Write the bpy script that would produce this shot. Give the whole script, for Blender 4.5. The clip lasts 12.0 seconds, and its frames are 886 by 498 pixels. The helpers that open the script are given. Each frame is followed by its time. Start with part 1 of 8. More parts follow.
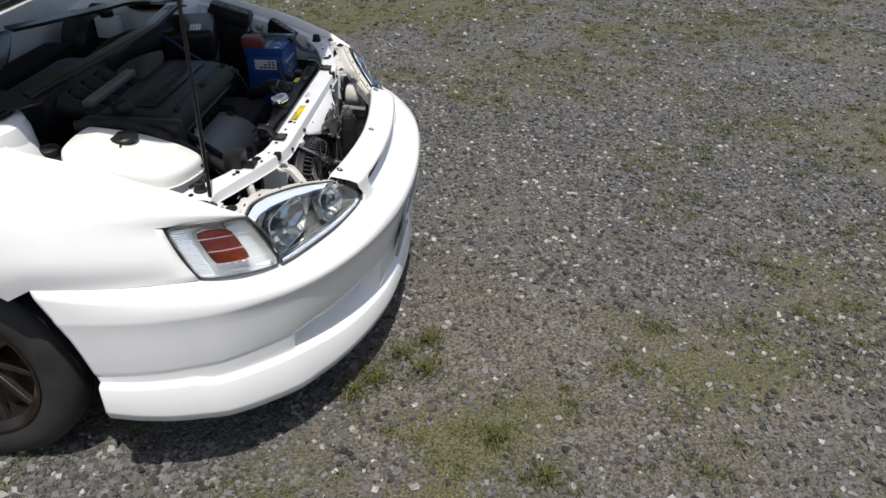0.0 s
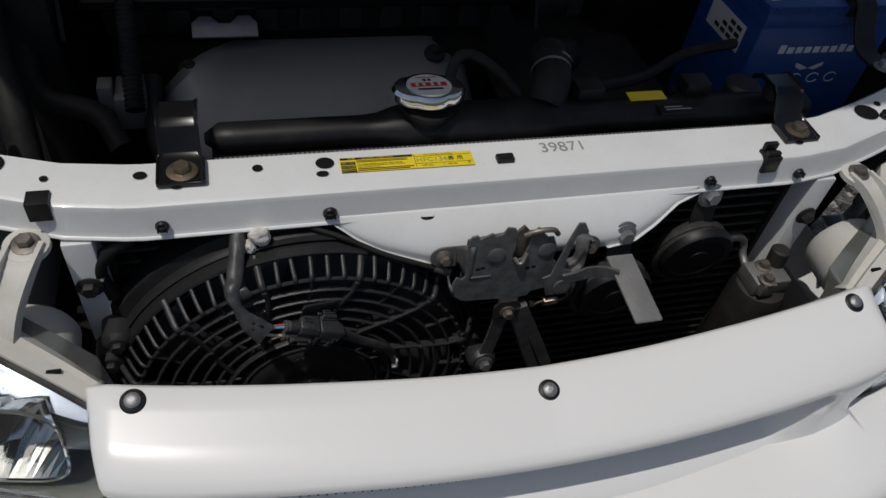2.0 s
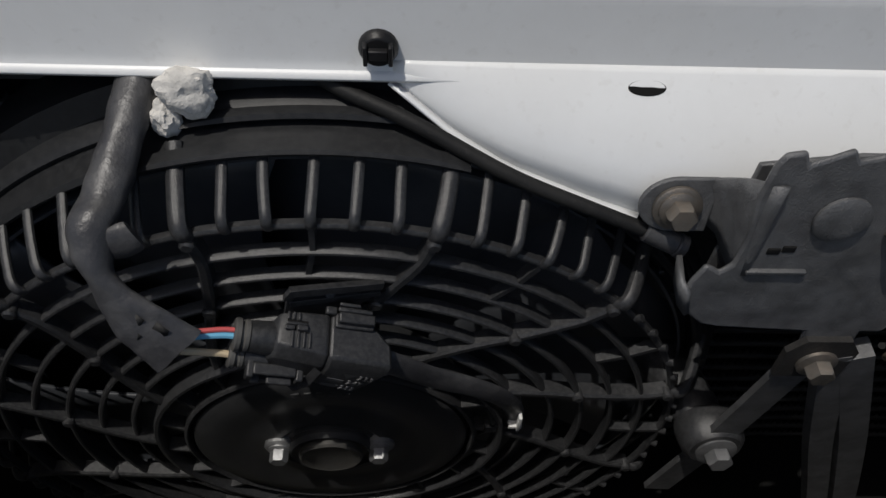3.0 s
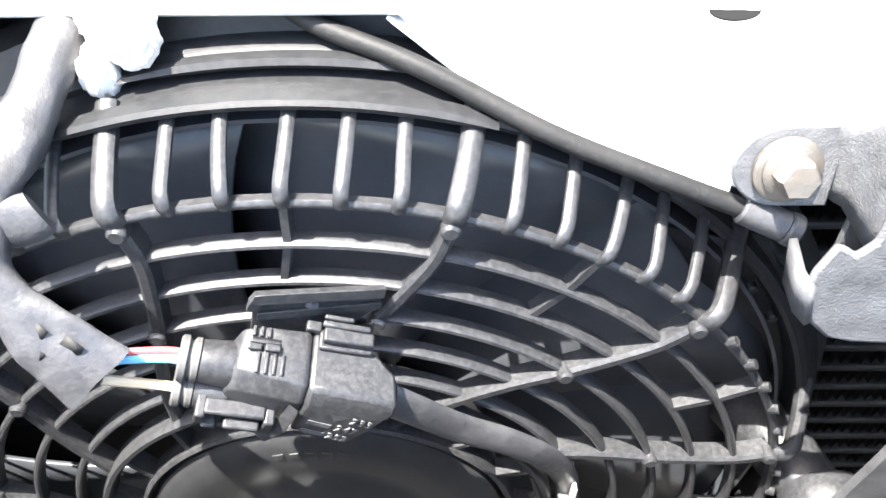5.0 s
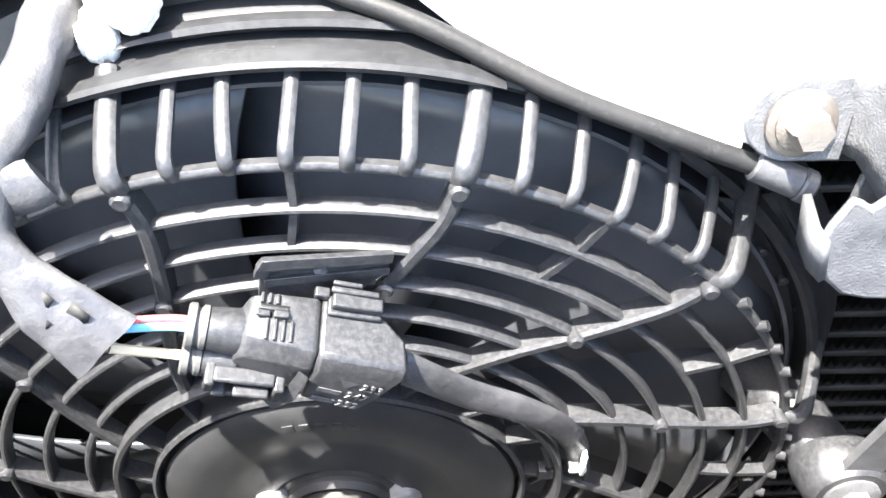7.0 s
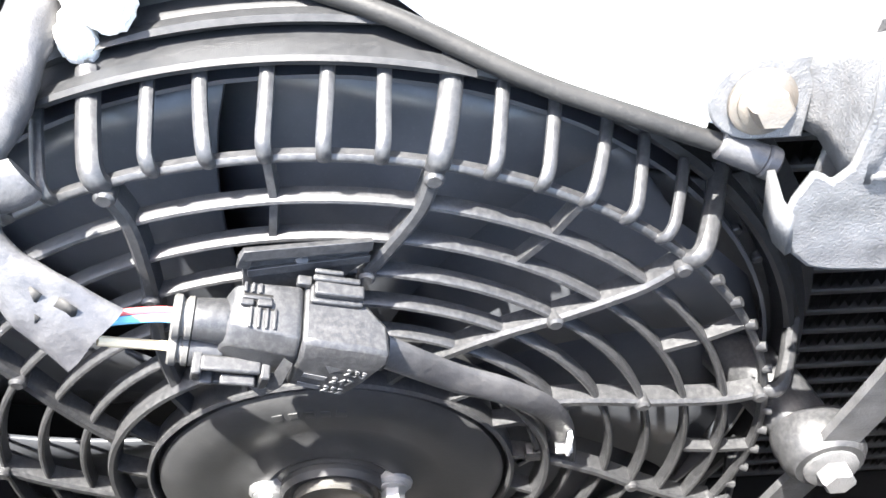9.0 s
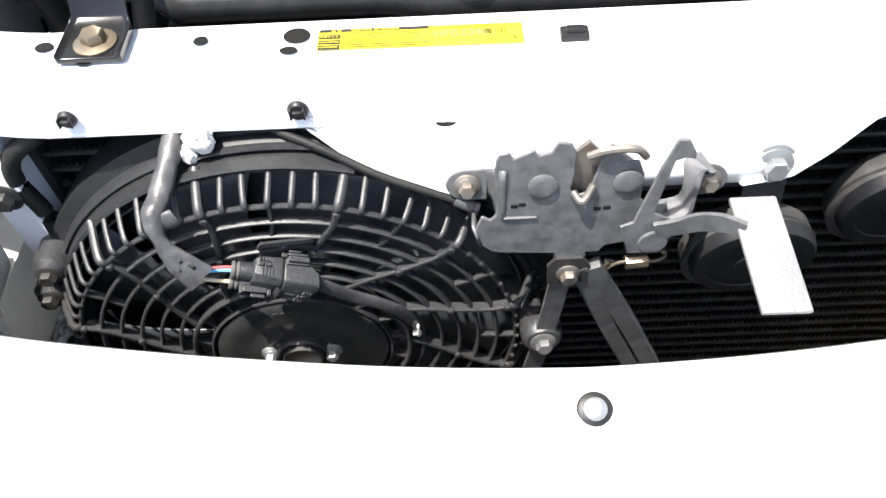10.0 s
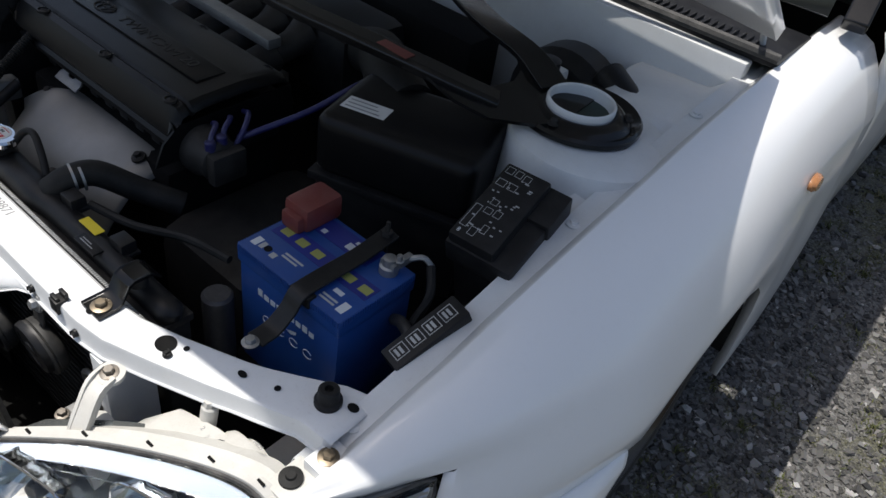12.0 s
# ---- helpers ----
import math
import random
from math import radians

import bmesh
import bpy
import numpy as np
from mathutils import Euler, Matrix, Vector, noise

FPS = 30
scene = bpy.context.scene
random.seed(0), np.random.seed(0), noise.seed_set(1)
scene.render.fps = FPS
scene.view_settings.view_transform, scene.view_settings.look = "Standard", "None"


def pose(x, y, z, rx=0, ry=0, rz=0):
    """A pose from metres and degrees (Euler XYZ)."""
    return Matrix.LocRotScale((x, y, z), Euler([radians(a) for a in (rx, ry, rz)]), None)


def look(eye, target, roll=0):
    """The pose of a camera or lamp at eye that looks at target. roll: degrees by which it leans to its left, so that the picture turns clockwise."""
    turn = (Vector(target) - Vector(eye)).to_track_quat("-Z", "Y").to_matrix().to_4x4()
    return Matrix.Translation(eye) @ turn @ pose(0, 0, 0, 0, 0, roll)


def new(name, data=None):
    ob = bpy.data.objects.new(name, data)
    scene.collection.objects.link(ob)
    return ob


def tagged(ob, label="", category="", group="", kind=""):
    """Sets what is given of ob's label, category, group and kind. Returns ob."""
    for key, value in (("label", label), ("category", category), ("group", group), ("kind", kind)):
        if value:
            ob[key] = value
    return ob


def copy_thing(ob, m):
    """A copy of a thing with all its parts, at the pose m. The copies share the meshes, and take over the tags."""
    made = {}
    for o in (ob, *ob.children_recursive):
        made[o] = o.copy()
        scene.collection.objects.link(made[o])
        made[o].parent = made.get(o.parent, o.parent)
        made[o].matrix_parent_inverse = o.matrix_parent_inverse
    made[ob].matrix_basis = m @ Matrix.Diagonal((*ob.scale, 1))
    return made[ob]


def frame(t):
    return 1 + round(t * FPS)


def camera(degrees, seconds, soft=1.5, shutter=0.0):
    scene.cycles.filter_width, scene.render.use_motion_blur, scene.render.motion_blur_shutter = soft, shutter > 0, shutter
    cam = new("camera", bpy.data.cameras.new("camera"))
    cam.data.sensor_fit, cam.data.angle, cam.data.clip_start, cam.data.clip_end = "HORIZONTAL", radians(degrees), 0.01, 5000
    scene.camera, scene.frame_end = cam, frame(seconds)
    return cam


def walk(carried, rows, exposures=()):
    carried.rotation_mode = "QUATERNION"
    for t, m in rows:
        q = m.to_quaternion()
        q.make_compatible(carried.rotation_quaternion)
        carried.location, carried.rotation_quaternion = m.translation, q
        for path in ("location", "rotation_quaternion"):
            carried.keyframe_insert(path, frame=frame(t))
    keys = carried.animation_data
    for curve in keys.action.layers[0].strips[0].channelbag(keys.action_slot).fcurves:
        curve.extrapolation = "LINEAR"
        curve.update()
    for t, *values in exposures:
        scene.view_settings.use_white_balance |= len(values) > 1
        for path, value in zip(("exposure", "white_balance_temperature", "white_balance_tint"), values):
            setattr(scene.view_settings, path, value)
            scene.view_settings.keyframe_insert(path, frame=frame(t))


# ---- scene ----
cam = camera(61.8, 12.0)
PATH = [
    (0, (-2.083, -0.572, 1.512), (-0.39, -0.451, 0.455), 0.7),
    (0.5, (-1.436, -0.833, 1.416), (0.071, -0.134, 0.301), 2.7),
    (1, (-0.872, -0.933, 1.344), (0.291, 0.183, 0.159), 3.3),
    (1.5, (-0.4557, -0.8119, 1.3267), (-0.0396, -0.1531, 0.6999), 7.38),
    (2, (-0.2148, -0.4803, 1.1236), (0.0279, 0.1655, 0.3996), 9.55),
    (2.5, (-0.1294, -0.2703, 0.8903), (-0.0728, 0.3437, 0.1030), 2.43),
    (3, (-0.1391, -0.2177, 0.8267), (-0.1068, 0.3789, 0.0248), 3.21),
    (3.5, (-0.1399, -0.2178, 0.7983), (-0.1029, 0.4306, 0.0379), 3.71),
    (3.7, (-0.1401, -0.2129, 0.7807), (-0.1075, 0.4681, 0.0491), 3.32),
    (5.3, (-0.1325, -0.1989, 0.7563), (-0.1516, 0.4973, 0.0387), -1.72),
    (5.5, (-0.1345, -0.1993, 0.7551), (-0.1520, 0.4928, 0.0335), -1.88),
    (6, (-0.1343, -0.1963, 0.7562), (-0.1557, 0.4803, 0.0201), -2.35),
    (6.5, (-0.1352, -0.2003, 0.7554), (-0.1527, 0.4870, 0.0292), -2.08),
    (7, (-0.1353, -0.2011, 0.7528), (-0.1532, 0.4796, 0.0205), -2.27),
    (7.2, (-0.1344, -0.1994, 0.7548), (-0.1531, 0.4707, 0.0128), -2.27),
    (8.8, (-0.1309, -0.2061, 0.7542), (-0.1441, 0.4681, 0.0157), -3.53),
    (9, (-0.1311, -0.2068, 0.7542), (-0.1421, 0.4716, 0.0197), -3.62),
    (9.5, (-0.1267, -0.2467, 0.8304), (-0.1092, 0.4034, 0.0707), -0.45),
    (9.6, (-0.1231, -0.2664, 0.8545), (-0.0984, 0.3784, 0.0905), 0.04),
    (9.9, (-0.0856, -0.3347, 0.9385), (-0.0896, 0.2774, 0.1476), -2.68),
    (10.2, (-0.0083, -0.4105, 1.0259), (-0.0617, 0.2027, 0.2377), -5.69),
    (10.5, (0.1037, -0.5086, 1.1447), (0.0238, 0.1723, 0.4167), -7.19),
    (11, (0.3631, -0.6416, 1.2909), (0.2444, 0.0616, 0.5899), -3.65),
    (11.2, (0.478, -0.660, 1.336), (0.3085, 0.0500, 0.6515), -0.3),
    (11.5, (0.734, -0.602, 1.336), (0.1265, 0.8095, 0.0575), 0.9),
    (11.8, (0.91, -0.428, 1.34), (0.147, 1.002, 0.168), 8.1),
    (12, (0.963, -0.272, 1.374), (0.1, 1.011, 0.105), 10.8),
]
EXPOSURES = [(0.0, -0.1), (0.5, -0.72), (1.0, -1.02), (1.5, -1.18), (2.0, -1.18), (2.5, -1.25), (3.0, -0.80), (3.5, -0.1), (3.7, 0.5), (5.3, 3.45), (6.5, 3.55), (9.0, 3.65), (9.5, 3.5), (10.0, 1.8), (10.5, 0.3), (11.0, -0.68), (11.5, -0.42), (12.0, 0.08)]
walk(cam, [(t, look(eye, target, roll)) for t, eye, target, roll in PATH], EXPOSURES)

# ---- daylight: a high sun from the car's front right and a clear sky ----
SUN_WAY = Vector((-0.30, -0.12, 1.0)).normalized()
world = bpy.data.worlds.new("world")
scene.world = world
world.use_nodes = True
sky = world.node_tree.nodes.new("ShaderNodeTexSky")
sky.sky_type = "NISHITA"
sky.sun_disc = False
sky.sun_elevation = math.asin(SUN_WAY.z)
sky.sun_rotation = math.atan2(SUN_WAY.x, SUN_WAY.y)
sky.dust_density = 2.6
sky.ozone_density = 0.5
background = world.node_tree.nodes["Background"]
background.inputs["Strength"].default_value = 0.118
world.node_tree.links.new(sky.outputs[0], background.inputs[0])
sun = new("sun", bpy.data.lights.new("sun", "SUN"))
sun.data.energy = 4.3
sun.data.angle = radians(0.55)
sun.data.color = (1.0, 0.96, 0.90)
sun.matrix_world = look(SUN_WAY * 30, (0, 0, 0))


# ---- mesh helpers ----
def V(*a):
    return Vector(a)


def bm_new():
    return bmesh.new()


def frame_z(way, up=(0, 0, 1)):
    """A turn whose z axis points along way."""
    z = Vector(way).normalized()
    x = Vector(up).cross(z)
    if x.length < 1e-5:
        x = Vector((1, 0, 0)).cross(z)
        if x.length < 1e-5:
            x = Vector((0, 1, 0)).cross(z)
    x.normalize()
    y = z.cross(x)
    return Matrix((x, y, z)).transposed().to_4x4()


def box(bm, x0, x1, y0, y1, z0, z1, bevel=0.0, turn=None, segs=2):
    m = Matrix.Translation(((x0 + x1) / 2, (y0 + y1) / 2, (z0 + z1) / 2))
    if turn is not None:
        m = m @ turn
    tmp = bmesh.new()
    bmesh.ops.create_cube(tmp, size=1.0)
    bmesh.ops.scale(tmp, vec=(abs(x1 - x0), abs(y1 - y0), abs(z1 - z0)), verts=tmp.verts)
    if bevel > 0:
        bmesh.ops.bevel(tmp, geom=tmp.edges[:], offset=bevel, segments=segs, profile=0.6, affect="EDGES")
    bmesh.ops.transform(tmp, matrix=m, verts=tmp.verts)
    merge(bm, tmp)
    return bm


def merge(bm, tmp, m=None):
    if m is not None:
        bmesh.ops.transform(tmp, matrix=m, verts=tmp.verts)
    idx = {v: bm.verts.new(v.co) for v in tmp.verts}
    for f in tmp.faces:
        try:
            bm.faces.new([idx[v] for v in f.verts])
        except ValueError:
            pass
    tmp.free()


def rings(bm, loops, close=True, cap0=False, cap1=False):
    """Joins loops of points with quads."""
    rows = [[bm.verts.new(p) for p in loop] for loop in loops]
    n = len(rows[0])
    for a, b in zip(rows, rows[1:]):
        for i in range(n if close else n - 1):
            j = (i + 1) % n
            bm.faces.new((a[i], a[j], b[j], b[i]))
    if cap0:
        bm.faces.new(rows[0][::-1])
    if cap1:
        bm.faces.new(rows[-1])
    return rows


def lathe(bm, at, way, profile, n=24, cap0=True, cap1=True, up=(0, 0, 1), start=0.0):
    """A turned shape: profile rows of (radius, distance along way)."""
    m = Matrix.Translation(at) @ frame_z(way, up)
    loops = [[m @ V(r * math.cos(start + 2 * math.pi * i / n), r * math.sin(start + 2 * math.pi * i / n), h) for i in range(n)] for r, h in profile]
    rings(bm, loops, True, cap0, cap1)
    return bm


def cyl(bm, p, q, r, n=16, r2=None, bevel=0.0):
    p, q = Vector(p), Vector(q)
    d = (q - p).length
    r2 = r if r2 is None else r2
    if bevel > 0:
        prof = [(r - bevel, 0), (r, bevel), (r2, d - bevel), (r2 - bevel, d)]
    else:
        prof = [(r, 0), (r2, d)]
    return lathe(bm, p, q - p, prof, n)


def spline(pts, steps=6):
    """Points on a smooth line through pts."""
    pts = [Vector(p) for p in pts]
    if len(pts) < 3:
        return pts
    out = []
    ext = [pts[0] * 2 - pts[1]] + pts + [pts[-1] * 2 - pts[-2]]
    for i in range(1, len(ext) - 2):
        a, b, c, d = ext[i - 1], ext[i], ext[i + 1], ext[i + 2]
        for k in range(steps):
            t = k / steps
            out.append(0.5 * ((2 * b) + (c - a) * t + (2 * a - 5 * b + 4 * c - d) * t * t + (3 * b - a - 3 * c + d) * t ** 3))
    out.append(pts[-1])
    return out


def sweep(bm, pts, section, up=(0, 0, 1), caps=True, close=False, grow=None):
    """Carries a closed section, rows of (side, height), along points."""
    loops = []
    n = len(pts)
    for i, p in enumerate(pts):
        if close:
            way = pts[(i + 1) % n] - pts[i - 1]
        else:
            way = pts[min(i + 1, n - 1)] - pts[max(i - 1, 0)]
        m = frame_z(way, up)
        g = 1.0 if grow is None else grow(i / max(n - 1, 1))
        loops.append([p + (m @ V(a * g, b * g, 0)) for a, b in section])
    if close:
        loops.append(loops[0])
        rows = [[bm.verts.new(q) for q in loop] for loop in loops[:-1]]
        rows.append(rows[0])
        k = len(section)
        for a, b in zip(rows, rows[1:]):
            for i in range(k):
                bm.faces.new((a[i], a[(i + 1) % k], b[(i + 1) % k], b[i]))
    else:
        rings(bm, loops, True, caps, caps)
    return bm


def circle(r, n=8, flat=1.0):
    return [(r * math.cos(2 * math.pi * i / n), r * flat * math.sin(2 * math.pi * i / n)) for i in range(n)]


def tube(bm, pts, r, n=8, steps=5, up=(0, 0, 1), flat=1.0, grow=None):
    return sweep(bm, spline(pts, steps), circle(r, n, flat), up, True, False, grow)


def plate(bm, poly, at, way, thick, up=(0, 0, 1), holes=()):
    """A flat plate: poly in the plane through at whose normal is way, with its thickness behind."""
    m = Matrix.Translation(at) @ frame_z(way, up)
    front = [bm.verts.new(m @ V(a, b, 0)) for a, b in poly]
    back = [bm.verts.new(m @ V(a, b, -thick)) for a, b in poly]
    bm.faces.new(front)
    bm.faces.new(back[::-1])
    n = len(poly)
    for i in range(n):
        j = (i + 1) % n
        bm.faces.new((front[i], back[i], back[j], front[j]))
    return bm


def sheet(bm, rows):
    """A surface through rows of points."""
    rings(bm, rows, False)
    return bm


def empty(name, at, label, category, group="", kind=""):
    ob = new(name)
    ob.location = at
    ob.empty_display_size = 0.05
    tagged(ob, label, category, group, kind)
    return ob


def part(name, bm, material, parent=None, label="", solid=0.0, bevel=0.0, angle=38, smooth=True, offset=-1.0, sub=0, fix=True):
    """Links a bmesh as one mesh under a thing or a part."""
    if fix:
        bmesh.ops.recalc_face_normals(bm, faces=bm.faces[:])
    mesh = bpy.data.meshes.new(name)
    bm.to_mesh(mesh)
    bm.free()
    mesh.materials.append(material)
    if smooth:
        mesh.polygons.foreach_set("use_smooth", [True] * len(mesh.polygons))
        mesh.set_sharp_from_angle(angle=radians(angle))
    ob = new(name, mesh)
    if parent is not None:
        ob.parent = parent
        if parent.type == "EMPTY":
            ob.matrix_parent_inverse = Matrix.Translation(-parent.location)
    if solid:
        mod = ob.modifiers.new("solidify", "SOLIDIFY")
        mod.thickness, mod.offset = solid, offset
    if sub:
        mod = ob.modifiers.new("subsurf", "SUBSURF")
        mod.levels = mod.render_levels = sub
    if bevel:
        mod = ob.modifiers.new("bevel", "BEVEL")
        mod.width, mod.segments, mod.limit_method = bevel, 2, "ANGLE"
    if label:
        tagged(ob, label)
    return ob


def text_part(name, words, size, m, material, parent, label="", thick=0.0002, align="CENTER"):
    curve = bpy.data.curves.new(name, "FONT")
    curve.body, curve.size, curve.extrude, curve.align_x, curve.align_y = words, size, thick, align, "CENTER"
    tmp = bpy.data.objects.new(name, curve)
    mesh = bpy.data.meshes.new_from_object(tmp)
    bpy.data.objects.remove(tmp)
    mesh.transform(m)
    mesh.materials.clear()
    mesh.materials.append(material)
    ob = new(name, mesh)
    ob.parent = parent
    if parent.type == "EMPTY":
        ob.matrix_parent_inverse = Matrix.Translation(-parent.location)
    if label:
        tagged(ob, label)
    return ob


def interp(x, xs, ys):
    return float(np.interp(x, xs, ys))


def bolt(bm, at, way, r=0.006, h=0.005, washer=0.010, up=(0, 0, 1)):
    """A hexagon-headed bolt on its flange washer."""
    lathe(bm, at, way, [(washer, 0), (washer, 0.0012), (washer * 0.72, 0.0022)], 18, up=up)
    w = Vector(way).normalized()
    lathe(bm, Vector(at) + w * 0.002, way, [(r, 0), (r, h * 0.8), (r * 0.86, h)], 6, up=up)
    lathe(bm, Vector(at) + w * (h + 0.0012), way, [(r * 0.55, 0), (r * 0.5, 0.0007)], 12, up=up)
    return bm


# ---- materials ----
def material(name, base, rough=0.5, metal=0.0, vary=0.12, scale=40.0, bump=0.0, bump_scale=200.0, dust=0.0, dust_colour=(0.35, 0.33, 0.30), coat=0.0, spec=0.5, second=None, flake=0.0, wear=0.0):
    """A surface with grain at two sizes, dust that lies in clouds and specks, and fine relief."""
    mat = bpy.data.materials.new(name)
    mat.use_nodes = True
    nt = mat.node_tree
    bsdf = nt.nodes["Principled BSDF"]
    bsdf.inputs["Metallic"].default_value = metal
    bsdf.inputs["Coat Weight"].default_value = coat
    bsdf.inputs["Coat Roughness"].default_value = 0.06
    bsdf.inputs["Specular IOR Level"].default_value = spec
    geo = nt.nodes.new("ShaderNodeNewGeometry")

    def tex(s, detail=4.0, rough_=0.6):
        n = nt.nodes.new("ShaderNodeTexNoise")
        n.inputs["Scale"].default_value, n.inputs["Detail"].default_value, n.inputs["Roughness"].default_value = s, detail, rough_
        nt.links.new(geo.outputs["Position"], n.inputs["Vector"])
        return n.outputs["Fac"]

    def remap(fac, a, b, c, d):
        n = nt.nodes.new("ShaderNodeMapRange")
        n.inputs[1].default_value, n.inputs[2].default_value, n.inputs[3].default_value, n.inputs[4].default_value = a, b, c, d
        nt.links.new(fac, n.inputs[0])
        return n.outputs[0]

    def mix(fac, a, b):
        n = nt.nodes.new("ShaderNodeMix")
        n.data_type = "RGBA"
        for sock, v in ((n.inputs[0], fac), (n.inputs[6], a), (n.inputs[7], b)):
            if isinstance(v, (int, float)):
                sock.default_value = v
            elif isinstance(v, (tuple, list)):
                sock.default_value = (*v[:3], 1)
            else:
                nt.links.new(v, sock)
        return n.outputs[2]

    small, large = tex(scale * 6, 3), tex(scale * 0.35, 3)
    dark = tuple(c * (1 - vary) for c in base)
    light = tuple(min(c * (1 + vary), 0.95) for c in base) if second is None else second
    colour = mix(remap(large, 0.35, 0.65, 0, 1), dark, light)
    colour = mix(remap(small, 0.3, 0.7, 0, 0.5), colour, base)
    if dust > 0:
        cloud = remap(tex(scale * 0.8, 6, 0.7), 0.42, 0.68, 0, dust)
        speck = remap(tex(scale * 16, 2), 0.60, 0.72, 0, dust * 0.8)
        add = nt.nodes.new("ShaderNodeMath")
        add.operation, add.use_clamp = "ADD", True
        nt.links.new(cloud, add.inputs[0])
        nt.links.new(speck, add.inputs[1])
        colour = mix(add.outputs[0], colour, dust_colour)
        ro = nt.nodes.new("ShaderNodeMath")
        ro.operation, ro.use_clamp = "MULTIPLY_ADD", True
        nt.links.new(add.outputs[0], ro.inputs[0])
        ro.inputs[1].default_value, ro.inputs[2].default_value = 0.5, rough
        nt.links.new(ro.outputs[0], bsdf.inputs["Roughness"])
    else:
        even = min(1.0, vary / 0.12) * min(1.0, rough / 0.2)
        nt.links.new(remap(small, 0.3, 0.7, max(rough - 0.06 * even, 0.02), min(rough + 0.08 * even, 1)), bsdf.inputs["Roughness"])
    if type(colour) is tuple:
        bsdf.inputs["Base Color"].default_value = (*colour, 1)
    else:
        nt.links.new(colour, bsdf.inputs["Base Color"])
    if bump > 0:
        b = nt.nodes.new("ShaderNodeBump")
        b.inputs["Strength"].default_value = bump
        b.inputs["Distance"].default_value = 0.001
        nt.links.new(tex(bump_scale, 4), b.inputs["Height"])
        nt.links.new(b.outputs[0], bsdf.inputs["Normal"])
    return mat


WHITE = material("white_paint", (0.83, 0.83, 0.82), 0.28, vary=0.015, scale=6, bump=0.02, bump_scale=500, coat=0.6, dust=0.05, dust_colour=(0.6, 0.58, 0.54))
INNER_WHITE = material("inner_white_paint", (0.72, 0.73, 0.73), 0.36, vary=0.05, scale=14, bump=0.05, bump_scale=300, coat=0.25, dust=0.16, dust_colour=(0.45, 0.43, 0.40))
BLACK = material("black_plastic", (0.009, 0.009, 0.010), 0.42, vary=0.25, scale=40, bump=0.12, bump_scale=700, dust=0.08, dust_colour=(0.12, 0.115, 0.105), spec=0.3)
FAN_BLACK = material("dusty_fan_plastic", (0.019, 0.0195, 0.021), 0.34, vary=0.2, scale=900, bump=0.2, bump_scale=3500, dust=0.17, dust_colour=(0.16, 0.158, 0.154))
SHROUD = material("shroud_plastic", (0.015, 0.0155, 0.0165), 0.42, vary=0.2, scale=500, bump=0.15, bump_scale=3000, dust=0.10, dust_colour=(0.10, 0.098, 0.095), spec=0.3)
BLADE = material("fan_blade_plastic", (0.040, 0.043, 0.049), 0.30, vary=0.15, scale=60, dust=0.12, dust_colour=(0.16, 0.16, 0.16))
MOTOR = material("motor_plate_paint", (0.020, 0.0205, 0.0215), 0.40, vary=0.15, scale=120, bump=0.06, bump_scale=900, dust=0.10, dust_colour=(0.11, 0.108, 0.104))
BOSS_STEEL = material("worn_boss_steel", (0.10, 0.098, 0.092), 0.42, metal=0.7, vary=0.25, scale=160, bump=0.2, bump_scale=900, dust=0.2, dust_colour=(0.14, 0.12, 0.10))
SEAL_PALE = material("pale_rubber_seal", (0.060, 0.059, 0.056), 0.55, vary=0.12, scale=200, bump=0.2, bump_scale=1500, dust=0.2, dust_colour=(0.16, 0.155, 0.145))
LOCK_STEEL = material("dull_lock_steel", (0.125, 0.127, 0.131), 0.46, metal=0.5, vary=0.35, scale=260, bump=0.4, bump_scale=1400, dust=0.35, dust_colour=(0.17, 0.165, 0.16))
COVER = material("engine_cover_plastic", (0.006, 0.006, 0.0065), 0.34, vary=0.2, scale=20, bump=0.12, bump_scale=1800, dust=0.03, dust_colour=(0.05, 0.048, 0.046), spec=0.2)
RUBBER = material("rubber", (0.008, 0.008, 0.008), 0.62, vary=0.2, scale=30, bump=0.2, bump_scale=500, dust=0.10, dust_colour=(0.13, 0.125, 0.115), spec=0.3)
TYRE = material("tyre_rubber", (0.022, 0.021, 0.020), 0.75, vary=0.2, scale=18, bump=0.3, bump_scale=400, dust=0.16, dust_colour=(0.11, 0.10, 0.09))
GLOSS_BLACK = material("gloss_black_paint", (0.006, 0.006, 0.0065), 0.20, vary=0.1, scale=20, coat=0.15, dust=0.03, dust_colour=(0.12, 0.115, 0.11), spec=0.3)
ZINC = material("zinc_steel", (0.36, 0.365, 0.37), 0.42, metal=0.85, vary=0.18, scale=90, bump=0.3, bump_scale=1200, dust=0.25, dust_colour=(0.34, 0.33, 0.31))
BOLT = material("bolt_steel", (0.20, 0.185, 0.165), 0.45, metal=0.8, vary=0.25, scale=200, bump=0.2, bump_scale=1500, dust=0.3, dust_colour=(0.30, 0.22, 0.15))
BRASS_BOLT = material("passivated_bolt", (0.25, 0.205, 0.15), 0.38, metal=0.9, vary=0.2, scale=200, dust=0.2, dust_colour=(0.25, 0.19, 0.12))
CHROME = material("chrome", (0.80, 0.80, 0.80), 0.06, metal=1.0, vary=0.03, scale=20)
ALU = material("cast_aluminium", (0.30, 0.30, 0.295), 0.5, metal=0.75, vary=0.15, scale=50, bump=0.35, bump_scale=700, dust=0.2, dust_colour=(0.2, 0.19, 0.18))
